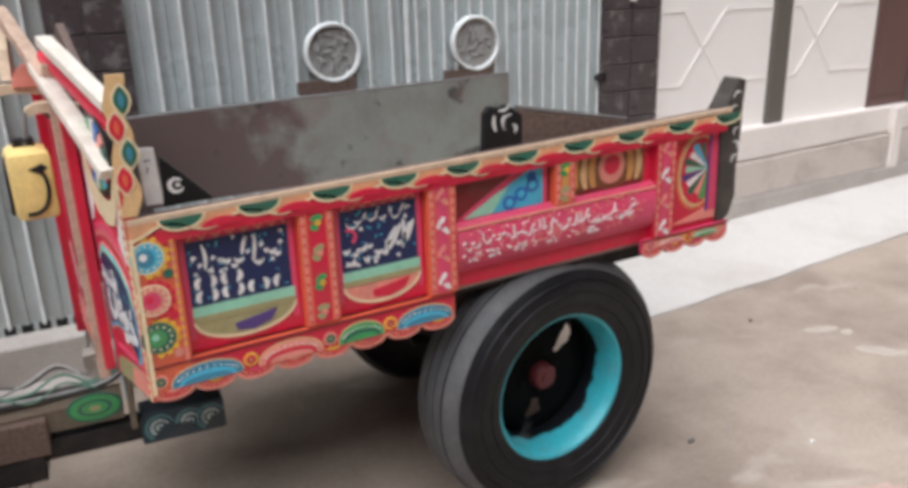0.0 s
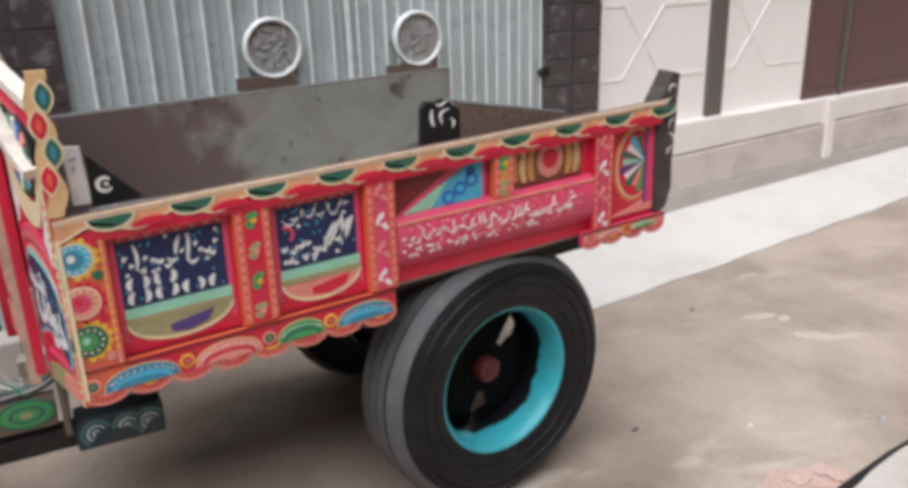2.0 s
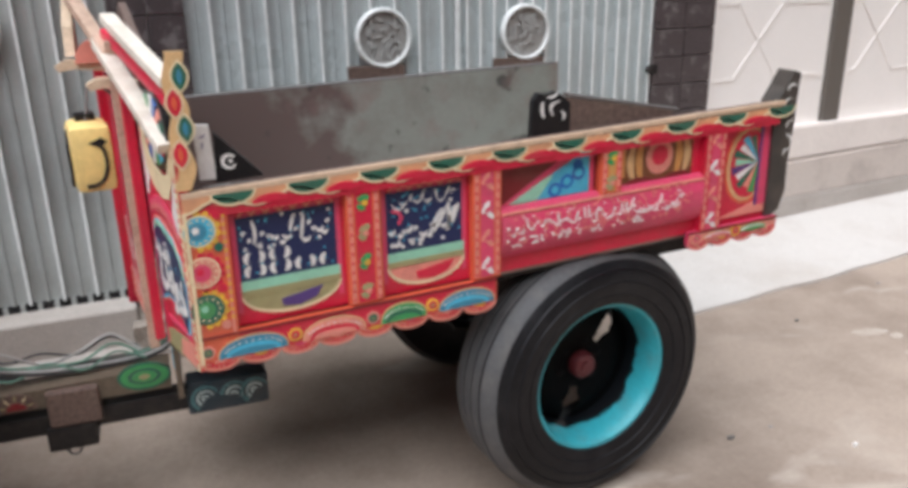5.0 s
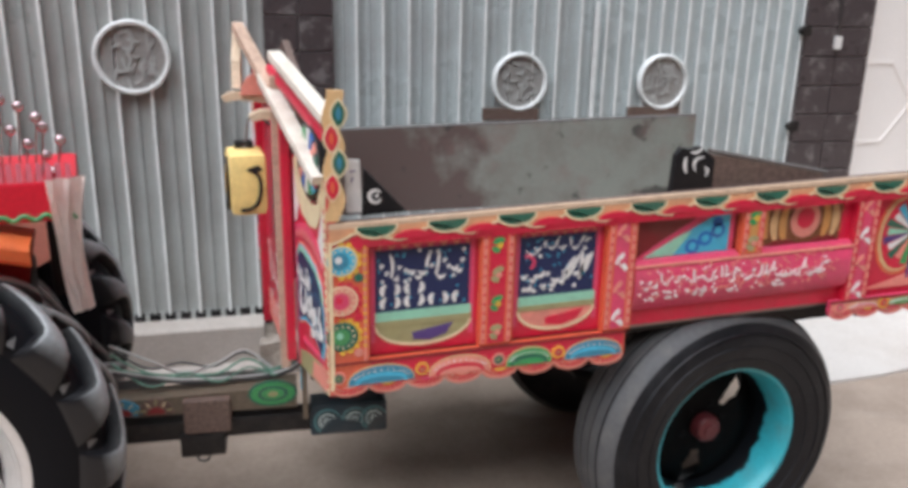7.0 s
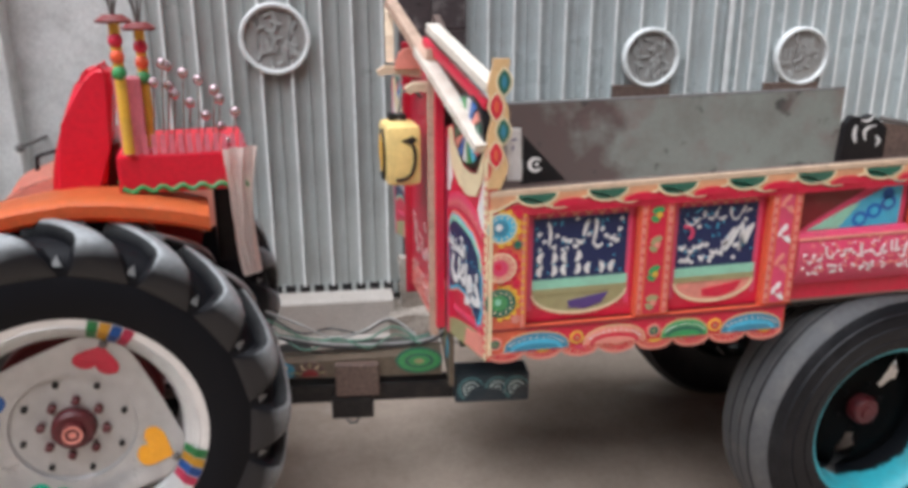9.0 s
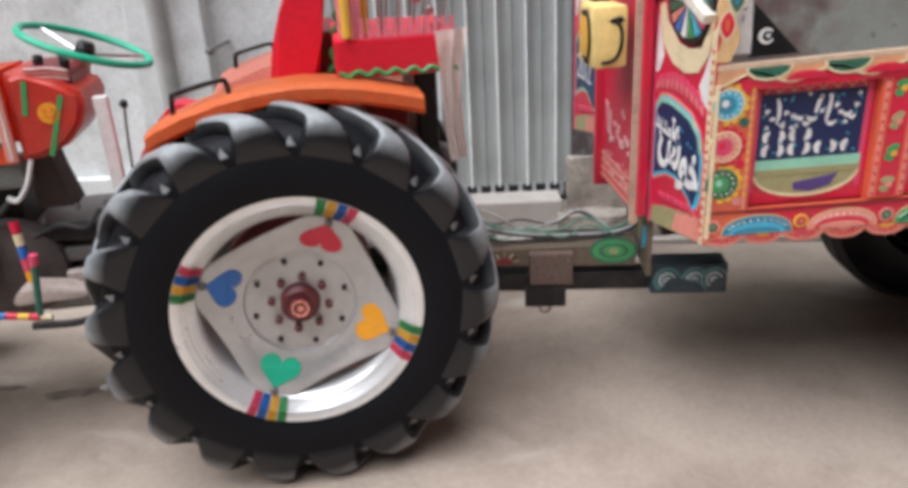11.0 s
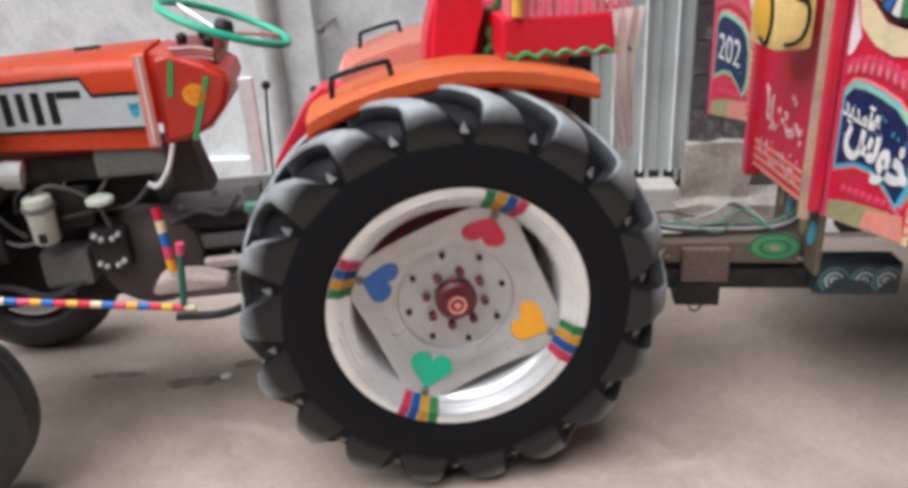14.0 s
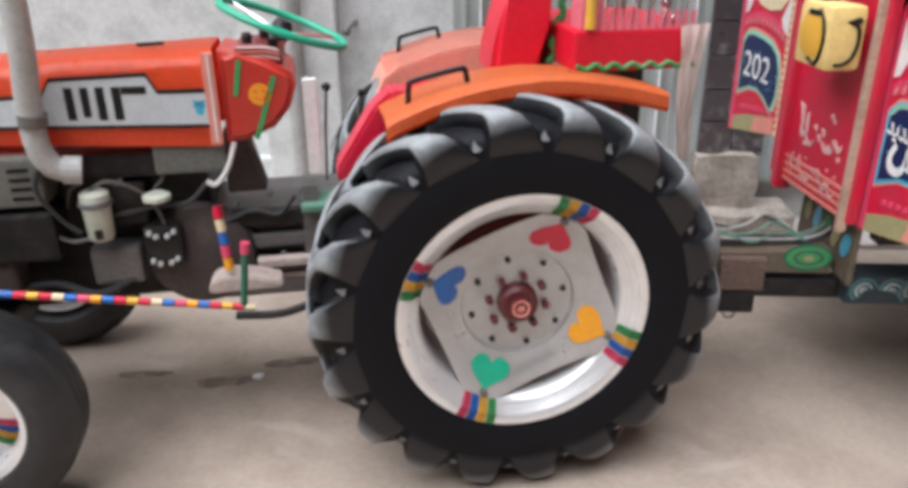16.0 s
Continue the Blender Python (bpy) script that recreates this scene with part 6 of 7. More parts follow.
# fenders
def fender(side, name):
    f = lambda y: y if side > 0 else 2 * MID - y
    line = [(0.378, 1.182), (0.350, 1.200), (0.26, 1.235), (0.162, 1.264), (0.05, 1.284), (-0.068, 1.294), (-0.17, 1.288), (-0.272, 1.274), (-0.36, 1.255), (-0.445, 1.232)]
    bm = B()
    cols = []
    for x, z in line:
        k = (x + 0.445) / 0.84
        cols.append([bm.verts.new((x, f(y), z + dz)) for y, dz in ((-0.13, -0.048), (-0.118, -0.034), (-0.118, 0.0), (-0.132, 0.010), (-0.22, 0.010), (-0.33, 0.002), (-0.44, -0.012))])
    for p, q in zip(cols, cols[1:]):
        for k in range(6):
            bm.faces.new((p[k], p[k + 1], q[k + 1], q[k]))
    bmesh.ops.solidify(bm, geom=bm.faces[:], thickness=0.006)
    fe = part(name, bm, FENDERLIT if side > 0 else HAZEORANGE, tractor, "orange rear fender over the tyre", smooth=True)
    bm = B()
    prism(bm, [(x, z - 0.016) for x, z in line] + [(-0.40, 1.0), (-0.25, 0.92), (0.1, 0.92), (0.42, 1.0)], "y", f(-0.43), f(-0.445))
    part("inner_panel", bm, DARKRED if side > 0 else HAZEORANGE, fe, "inner fender panel")
    bm = B()
    prism(bm, [(0.24, 1.20), (0.33, 1.225), (0.395, 1.17), (0.52, 0.975), (0.51, 0.93), (0.42, 0.925), (0.30, 1.10)], "y", f(-0.40), f(-0.53))
    bmesh.ops.bevel(bm, geom=bm.edges[:], offset=0.012, segments=2, affect="EDGES")
    if side > 0:
        part("fender_apron", bm, RED, fe, "red front apron of the fender", smooth=True)
    else:
        bm.free()
        bm = B()
        prism(bm, [(0.33, 1.205), (0.385, 1.168), (0.425, 1.08), (0.45, 0.97), (0.435, 0.965), (0.41, 1.07), (0.37, 1.155)], "y", f(-0.13), f(-0.44))
        part("fender_front", bm, HAZEORANGE, fe, "front drop of the fender")
    bm = B()
    tube(bm, smooth_line([(0.303, f(-0.22), 1.225), (0.300, f(-0.22), 1.272), (0.283, f(-0.22), 1.290), (0.158, f(-0.22), 1.318), (0.138, f(-0.22), 1.311), (0.130, f(-0.22), 1.268)], 4), 0.0085, 8)
    part("grab_handle", bm, BLACK, fe, "black bent grab handle")
    if side < 0:
        fe.matrix_basis = pose(-0.09, 0, -0.05)
    return fe


fender(1, "rear_fender")
fender(-1, "rear_fender")

# bonnet
def bonnet_z(x, z):
    return z - 0.012 + 0.06 * (x - 0.868) * (1.37 - z) / 0.30


bm = B()
sec = [(-0.490, 1.065), (-0.482, 1.20), (-0.490, 1.325), (-0.505, 1.358), (-0.54, 1.378), (-0.64, 1.388)]
sec = sec[:-1] + [(-0.80 - (y + 0.49), z) for y, z in sec[-2::-1]]
cols = []
for x in (0.868, 1.2, 1.55, 1.9, 2.25):
    cols.append([bm.verts.new((x, y, bonnet_z(x, z) - (0.014 + 0.04 * (x - 0.868)) * (z > 1.3))) for y, z in sec])
for p, q in zip(cols, cols[1:]):
    for k in range(len(sec) - 1):
        bm.faces.new((p[k], p[k + 1], q[k + 1], q[k]))
bm.faces.new(cols[-1])
bmesh.ops.solidify(bm, geom=bm.faces[:], thickness=0.008)
bonnet = part("bonnet", bm, TORANGE, tractor, "orange sheet bonnet with a pale side stripe", smooth=True)


def decal(name, polys, mat, lvl, parent, label="", y=-0.484):
    bm = B()
    for poly in polys:
        prism(bm, [(x, bonnet_z(x, z)) for x, z in poly], "y", y - 0.004, y + 0.0025 + 0.001 * lvl)
    return part(name, bm, mat, parent, label)


PALE = paint("pale_silver_stripe", (0.58, 0.62, 0.64), 0.4, dirty=0.15)
top = [(0.876, 1.238), (1.035, 1.236), (1.062, 1.292), (1.335, 1.282), (1.362, 1.232), (1.75, 1.205)]
bot = [(1.75, 1.132), (0.876, 1.140)]
decal("side_stripe", [top + bot], PALE, 1, bonnet, "pale silver side stripe with dark bars")
decal("stripe_line", [top + [(x, z + 0.012) for x, z in top[::-1]]], BLACK, 2, bonnet)
decal("stripe_line", [[(0.876, 1.140), (1.75, 1.132), (1.75, 1.122), (0.876, 1.130)]], BLACK, 2, bonnet)
for x0, x1, z0, z1 in ((1.275, 1.300, 1.155, 1.262), (1.232, 1.255, 1.165, 1.262), (1.187, 1.212, 1.155, 1.262), (1.140, 1.166, 1.155, 1.262), (1.066, 1.138, 1.237, 1.262)):
    decal("dark_bar", [rect(x0, z0, x1, z1)], BLACK, 2, bonnet)
decal("small_mark", [oval(0.918, 1.187, 0.014, 0.02), oval(0.918, 1.205, 0.022, 0.006, 25), oval(0.918, 1.205, 0.022, 0.006, -25)], SKY, 2, bonnet)
bm = B()
for y0, y1 in ((-0.4945, -0.478), ):
    prism(bm, [(0.862, 1.062), (0.896, 1.062), (0.896, 1.345), (0.862, 1.345)], "y", y0, y1)
part("rear_band", bm, SALMON, bonnet, "pale band at the rear of the bonnet")
bm = B()
box(bm, (0.874, -0.4775, 1.07), (0.880, -0.474, 1.34))
part("band_line", bm, WHITE, bonnet)
bm = B()
tube(bm, [(1.02, -0.62, 1.358), (1.10, -0.62, 1.355)], 0.006, 6)
part("bonnet_catch", bm, DARKIRON, bonnet)
bm = B()
box(bm, (2.22, -1.04, 0.72), (2.30, -0.52, 1.42), 0.02)
part("front_grille", bm, GREYIRON, tractor, "grey front grille")

# instrument housing
bm = B()
prism(bm, [(0.852, 1.060), (0.79, 1.064), (0.70, 1.102), (0.645, 1.165), (0.622, 1.235), (0.632, 1.272), (0.70, 1.312), (0.79, 1.330), (0.852, 1.345)], "y", -0.49, -0.80)
bmesh.ops.bevel(bm, geom=[e for e in bm.edges if abs(e.verts[0].co.y - e.verts[1].co.y) < 1e-4], offset=0.02, segments=3, affect="EDGES")
dash = part("instrument_housing", bm, DASHRED, tractor, "red instrument housing with green stripes", smooth=True)
bm = B()
prism(bm, oval(0.735, 1.212, 0.034, n=22), "y", -0.492, -0.486)
part("yellow_disc", bm, YELLOWO, dash, "yellow round sticker")
bm = B()
for x, z, w in ((0.748, 1.223, 0.006), (0.722, 1.223, 0.006)):
    prism(bm, oval(x, z, w, n=8), "y", -0.487, -0.4845)
prism(bm, arc(0.735, 1.212, 0.018, 200, 340, 8) + arc(0.735, 1.212, 0.013, 340, 200, 8), "y", -0.487, -0.4845)
part("sticker_mark", bm, TORANGE, dash)
for a, b in (((0.787, 1.318), (0.808, 1.21)), ((0.757, 1.071), (0.688, 1.265))):
    d = Vector((b[0] - a[0], b[1] - a[1])).normalized()
    n = (-d.y * 0.008, d.x * 0.008)
    bm = B()
    prism(bm, [(a[0] - n[0], a[1] - n[1]), (b[0] - n[0], b[1] - n[1]), (b[0] + n[0], b[1] + n[1]), (a[0] + n[0], a[1] + n[1])], "y", -0.492, -0.486)
    part("green_stripe", bm, GREEN, dash)
bm = B()
prism(bm, [(0.66, 1.27), (0.80, 1.27), (0.80, 1.352), (0.72, 1.352), (0.66, 1.325)], "y", -0.54, -0.78)
bmesh.ops.bevel(bm, geom=bm.edges[:], offset=0.008, segments=2, affect="EDGES")
part("dash_cowl", bm, DARKRED, dash, "dark red dash cowl", smooth=True)
for k in range(3):
    bm = B()
    z = 1.318 + 0.013 * k
    prism(bm, [(0.665, z - 0.012), (0.71, z), (0.795, z + 0.002), (0.795, z + 0.008), (0.71, z + 0.006), (0.665, z - 0.006)], "y", -0.528, -0.545)
    part("dash_strip", bm, (PALEPINK, SALMON, PALEPINK)[k], dash, "faded pink strip on the dash cowl")
for x, y, z in ((0.765, -0.60, 1.366), (0.685, -0.60, 1.350), (0.715, -0.70, 1.366)):
    bm = B()
    lathe(bm, [(0.014, -0.02), (0.018, 0.010), (0.012, 0.018), (0.006, 0.020)], 12, pose(x, y, z, 90, 0, 0))
    part("dash_knob", bm, DARKIRON, dash, "dark dash knob", smooth=True)

# steering
SW = pose(0.655, MID, 1.383, 0, -21, 0)
bm = B()
rings = []
R, r = 0.215, 0.013
for k in range(48):
    a = radians(7.5 * k)
    rings.append([bm.verts.new(((R + r * math.cos(b)) * math.cos(a), (R + r * math.cos(b)) * math.sin(a), r * math.sin(b))) for b in [2 * math.pi * j / 8 for j in range(8)]])
for p, q in zip(rings, rings[1:] + rings[:1]):
    for j in range(8):
        bm.faces.new((p[j], p[(j + 1) % 8], q[(j + 1) % 8], q[j]))
st = part("steering_wheel", bm, GREENH, tractor, "green wrapped steering wheel", SW, True)
for a in (90, 210, 330):
    bm = B()
    tube(bm, [(0.02 * math.cos(radians(a)), 0.02 * math.sin(radians(a)), -0.03), (0.21 * math.cos(radians(a)), 0.21 * math.sin(radians(a)), 0.0)], 0.007, 8)
    part("spoke", bm, CHROME, st, "bright steel spoke")
bm = B()
lathe(bm, [(0.03, -0.05), (0.035, -0.01), (0.025, 0.012)], 20, pose(0, 0, 0, 90, 0, 0))
part("centre_boss", bm, BLACK, st)
bm = B()
tube(bm, [(0.665, MID, 1.36), (0.70, MID, 1.2)], 0.022, 12)
part("steering_column", bm, WHITE, tractor, "pale steering column")

# seat
bm = B()
prism(bm, [(0.02, 1.24), (-0.135, 1.24), (-0.165, 1.40), (-0.20, 1.615), (-0.19, 1.66), (-0.14, 1.66), (-0.095, 1.62), (-0.035, 1.48), (0.005, 1.36)], "y", -0.42, -0.64)
bmesh.ops.bevel(bm, geom=bm.edges[:], offset=0.022, segments=3, affect="EDGES")
seat = part("seat_back", bm, REDVINYL, tractor, "red vinyl seat back with green trim", smooth=True)
bm = B()
tube(bm, smooth_line([(-0.185 - 0.0065 * k + 0.008 * (-1) ** k, -0.468, 1.275 + 0.031 * k) for k in range(12)], 4), 0.012, 6)
part("green_trim", bm, GREEN, seat, "wavy green trim")
bm = B()
box(bm, (-0.05, 2 * MID + 0.52, 1.03), (0.24, -0.52, 1.12), 0.03)
part("seat_cushion", bm, REDVINYL, tractor, smooth=True)
bm = B()
box(bm, (-0.215, 2 * MID + 0.58, 1.05), (-0.10, -0.53, 1.40), 0.01)
part("seat_pan", bm, DARKRED, tractor, "dark red pan behind the seat")
bm = B()
box(bm, (-0.625, 2 * MID + 0.50, 1.238), (-0.20, -0.50, 1.372), 0.012)
bench = part("rear_bench", bm, REDVINYL, tractor, "red rear bench box with green wavy trim")
bm = B()
tube(bm, smooth_line([(-0.21 - 0.0315 * k, -0.497, 1.256 + 0.008 * (-1) ** k) for k in range(14)], 4), 0.0085, 6)
part("green_trim", bm, GREEN, bench)
bm = B()
for i in range(14):
    x = -0.23 - 0.028 * i
    prism(bm, [(x, 1.37), (x - 0.018, 1.37), (x - 0.017, 1.44 - 0.001 * i), (x - 0.001, 1.44 - 0.001 * i)], "y", -0.505, -0.509)
part("red_fringe", bm, REDCLEAR, bench, "pale red fringe above the bench")
bm = B()
box(bm, (-0.30, -0.62, 1.37), (-0.22, -0.52, 1.62), 0.008)
part("flower_post", bm, REDCLEAR, bench)
for x, y, h in ((-0.245, -0.49, 1.80), (-0.31, -0.60, 1.775)):
    bm = B()
    tube(bm, [(x, y, 1.38), (x, y, h)], 0.017, 10)
    fp = part("bobble_post", bm, YELLOW, bench, "post wrapped in coloured flowers")
    for j, mt in enumerate((GREEN, TORANGE, RED)):
        bm = B()
        ball(bm, (x, y + 0.008, h - 0.16 + 0.05 * j), 0.023, 10, 8)
        part("bobble", bm, mt, fp, smooth=True)
    bm = B()
    lathe(bm, [(0.05, -0.008), (0.055, 0.0), (0.03, 0.018)], 20, pose(x, y, h, 90, 0, 0))
    part("post_cap", bm, DARKRED, fp, "dark red cap")
    for k in range(7):
        a = radians(360 / 7 * k)
        bm = B()
        tube(bm, [(x, y, h), (x + 0.035 * math.cos(a), y + 0.035 * math.sin(a), h + 0.16)], 0.003, 5)
        part("tinsel_wire", bm, GREYIRON, fp)
for row in range(2):
    for k in range(7):
        t = k / 6
        x = -0.36 - 0.235 * t + 0.025 * row + 0.008 * ((3 * k + row) % 4 - 1.5)
        z = (1.665 if row == 0 else 1.60) - (0.165 if row == 0 else 0.21) * t ** 1.5
        y = -0.52 - 0.05 * row - 0.03 * (k % 2)
        bm = B()
        tube(bm, [(x + 0.02, y, 1.37), (x + 0.01, y, (1.37 + z) / 2), (x, y, z)], 0.0034, 5)
        sp = part("spring_wire", bm, CHROME, bench)
        bm = B()
        ball(bm, (x, y, z), 0.018, 14, 10)
        part("metal_ball", bm, PINKBALL, sp, "pinkish metal ball on a thin wire", smooth=True)

# the bench and its ornaments sit over the near fender
NEARER = Matrix.Translation((-0.146, 2.207, 1.727)) @ Matrix.Scale(0.909, 4) @ Matrix.Translation((0.146, -2.207, -1.727))
bench.matrix_basis = NEARER

# cloth that hangs behind the bench
bm = B()
rows = []
for i in range(13):
    z = 1.385 - 0.038 * i
    rows.append([bm.verts.new((-0.535 - 0.045 * (i / 12) ** 2 - 0.0165 * j * (1 - 0.55 * i / 12) - 0.008 * math.sin(2.2 * j + 0.4 * i), -0.45 - 0.006 * j + 0.016 * math.sin(1.9 * j + 0.3 * i), z)) for j in range(8)])
for p, q in zip(rows, rows[1:]):
    for k in range(7):
        bm.faces.new((p[k], p[k + 1], q[k + 1], q[k]))
bmesh.ops.solidify(bm, geom=bm.faces[:], thickness=0.004)
cl = part("hanging_cloth", bm, CLOTH, None, "", TRACTOR @ NEARER, True)
tagged(cl, "pale pink cloth hanging behind the tractor bench", "cloth")
bm = B()
box(bm, (-0.55, -1.0, 0.95), (-0.47, -0.56, 1.24), 0.01)
part("bench_support", bm, BLACK, tractor)
bm = B()
box(bm, (-0.40, -0.98, 0.88), (0.42, -0.46, 1.0), 0.02)
part("seat_platform", bm, DARKIRON, tractor)

# engine and gearbox
DULLGREEN = paint("worn_dull_green", (0.12, 0.26, 0.19), 0.6, dirty=0.5, scale=16)
AIRBOX = paint("dusty_grey_green_paint", (0.13, 0.135, 0.12), 0.6, vary=0.15, dirty=0.5, scale=14)
bm = B()
box(bm, (0.0, -0.97, 0.46), (0.95, -0.59, 0.79), 0.03)
part("gearbox", bm, GREYIRON, tractor, "dusty grey gearbox housing")
for k in range(4):
    bm = B()
    box(bm, (0.56 + 0.012 * k, -0.59, 0.50 + 0.085 * k), (0.92, -0.545 + 0.01 * (k % 2), 0.55 + 0.085 * k), 0.008)
    part("gearbox_rib", bm, (GREYIRON, DARKIRON)[k % 2], tractor)
bm = B()
box(bm, (0.94, -0.99, 0.50), (2.1, -0.60, 0.98), 0.02)
part("engine_block", bm, DARKIRON, tractor, "oily black engine block")
bm = B()
lathe(bm, [(0.17, -0.60), (0.185, -0.56), (0.17, -0.53), (0.11, -0.515)], 28, pose(0.985, 0, 0.665))
part("clutch_housing", bm, BELL, tractor, "dusty round clutch housing", smooth=True)
bm = B()
box(bm, (1.0, -0.72, 0.955), (1.9, -0.52, 1.045), 0.02)
part("manifold", bm, DARKIRON, tractor)
bm = B()
box(bm, (0.862, -0.60, 0.965), (1.085, -0.50, 1.065), 0.015)
part("air_box", bm, AIRBOX, tractor, "grey air box under the bonnet")
bm = B()
lathe(bm, [(0.032, 0.0), (0.040, 0.010), (0.043, 0.10), (0.047, 0.115), (0.044, 0.155), (0.028, 0.165)], 24, pose(1.268, -0.462, 0.78, 90, 0, 0))
flt = part("fuel_filter", bm, GLASS, tractor, "pale yellowish fuel filter bowl", smooth=True)
bm = B()
box(bm, (1.252, -0.425, 0.795), (1.276, -0.4165, 0.825), 0.002)
part("filter_plug", bm, DARKIRON, flt)
bm = B()
lathe(bm, [(0.049, 0.115), (0.052, 0.12), (0.052, 0.128), (0.049, 0.133)], 24, pose(1.268, -0.462, 0.78, 90, 0, 0), closed=True)
part("filter_clamp", bm, GREYIRON, flt)
bm = B()
tube(bm, smooth_line([(1.30, -0.45, 0.93), (1.22, -0.46, 0.97), (1.12, -0.5, 0.9), (1.08, -0.5, 0.8)]), 0.006, 6)
tube(bm, smooth_line([(1.28, -0.45, 0.79), (1.38, -0.47, 0.78), (1.48, -0.5, 0.86)]), 0.006, 6)
part("fuel_pipe", bm, GREYIRON, tractor)
bm = B()
box(bm, (1.03, -0.60, 0.66), (1.15, -0.47, 0.80), 0.015)
pump = part("injection_pump", bm, DARKIRON, tractor, "dark injection pump with bright bolts")
for x, z in ((1.052, 0.785), (1.072, 0.772), (1.108, 0.772), (1.128, 0.785), (1.052, 0.690), (1.072, 0.678), (1.108, 0.676), (1.128, 0.688)):
    bm = B()
    lathe(bm, [(0.0095, -0.475), (0.0095, -0.458), (0.005, -0.453)], 6, pose(x, 0, z))
    part("pump_bolt", bm, PIPE, pump)
bm = B()
lathe(bm, [(0.03, 0.0), (0.044, 0.006), (0.044, 0.020), (0.03, 0.028)], 18, pose(1.09, -0.49, 0.885, 90, 0, 0))
part("sediment_cup", bm, GLASS, tractor, "pale sediment cup")
bm = B()
box(bm, (1.17, -0.60, 0.60), (1.33, -0.49, 0.73), 0.02)
part("starter_box", bm, GREYIRON, tractor)
bm = B()
box(bm, (1.41, -0.62, 0.90), (1.62, -0.46, 1.06), 0.012)
bat = part("battery", bm, AIRBOX, tractor, "dull grey battery under the bonnet")
for k in range(4):
    bm = B()
    box(bm, (1.44, -0.4605, 0.925 + 0.03 * k), (1.50, -0.457, 0.937 + 0.03 * k))
    part("battery_slot", bm, BLACK, bat)
bm = B()
box(bm, (1.40, -0.64, 0.72), (1.70, -0.45, 0.88), 0.012)
part("battery_tray", bm, DARKIRON, tractor, "oily dark tray")
bm = B()
tube(bm, smooth_line([(1.35, -0.40, 2.3), (1.355, -0.40, 1.5), (1.38, -0.42, 1.25), (1.385, -0.43, 1.10), (1.36, -0.44, 1.035), (1.315, -0.45, 1.015)], 5), 0.036, 16)
ex = part("exhaust_pipe", bm, PIPE, tractor, "pale grey exhaust stack", smooth=True)
bm = B()
tube(bm, [(1.378, -0.42, 1.20), (1.382, -0.422, 1.165)], 0.041, 16)
part("clamp", bm, GREYIRON, ex)
bm = B()
tube(bm, [(1.335, -0.447, 1.02), (1.285, -0.455, 1.012)], 0.044, 14)
part("elbow_end", bm, PIPE, ex)
bm = B()
prism(bm, [(0.755, 0.86), (0.88, 0.86), (0.88, 1.06), (0.80, 1.06), (0.785, 0.98)], "y", -0.60, -0.72)
part("bell_cover", bm, BELL, tractor, "dark brown cover below the dash")
bm = B()
tube(bm, smooth_line([(0.83, -0.50, 1.06), (0.86, -0.49, 0.98), (0.90, -0.49, 0.93), (0.93, -0.49, 0.94)]), 0.009, 6)
part("pale_lever", bm, WHITE, tractor)
bm = B()
box(bm, (0.560, -0.56, 0.93), (0.606, -0.525, 1.245), 0.006)
part("white_post", bm, WHITE, tractor, "white bracket beside the steering column")
for x, y, z, dx in ((0.530, -0.61, 1.20, 0.02), (0.40, -0.95, 1.10, 0.02)):
    bm = B()
    tube(bm, smooth_line([(x + dx, y, 0.88), (x + dx * 0.6, y, 1.05), (x, y, z)]), 0.005, 6)
    lv = part("gear_lever", bm, GREYIRON, tractor, "thin steel lever with a black knob")
    bm = B()
    ball(bm, (x, y, z), 0.015, 12, 8)
    part("knob", bm, BLACK, lv, smooth=True)
bm = B()
box(bm, (0.42, -0.62, 0.82), (0.64, -0.46, 0.845), 0.006)
part("footplate", bm, DULLGREEN, tractor, "worn green footplate")
STEPDUST = paint("pale_pinkish_dust", (0.45, 0.37, 0.33), 0.8, vary=0.12, scale=14, dirt=(0.30, 0.22, 0.18), dirty=0.6)
bm = B()
prism(bm, [(0.955, 0.612), (0.935, 0.645), (0.89, 0.658), (0.80, 0.648), (0.72, 0.622), (0.72, 0.605), (0.945, 0.600)], "y", -0.46, -0.36)
bmesh.ops.bevel(bm, geom=bm.edges[:], offset=0.006, segments=2, affect="EDGES")
part("step", bm, STEPDUST, tractor, "dusty pale steel step", smooth=True)
for z0, z1, x0 in ((0.632, 0.662, 0.46), (0.585, 0.602, 0.50)):
    bm = B()
    box(bm, (x0, -0.50, z0), (0.80, -0.46, z1), 0.006)
    part("step_bracket", bm, STEPDUST if z0 > 0.6 else RUST, tractor, "dusty step bracket")
bm = B()
prism(bm, [(0.575, 0.66), (0.64, 0.66), (0.635, 0.90), (0.585, 0.90)], "y", -0.56, -0.50)
part("side_bracket", bm, GREYIRON, tractor, "dusty grey upright bracket")
bm = B()
tube(bm, smooth_line([(0.86, -0.24, 0.58), (0.72, -0.24, 0.575), (0.6, -0.26, 0.60), (0.45, -0.30, 0.62)]), 0.014, 8)
part("lower_rod", bm, DARKIRON, tractor)


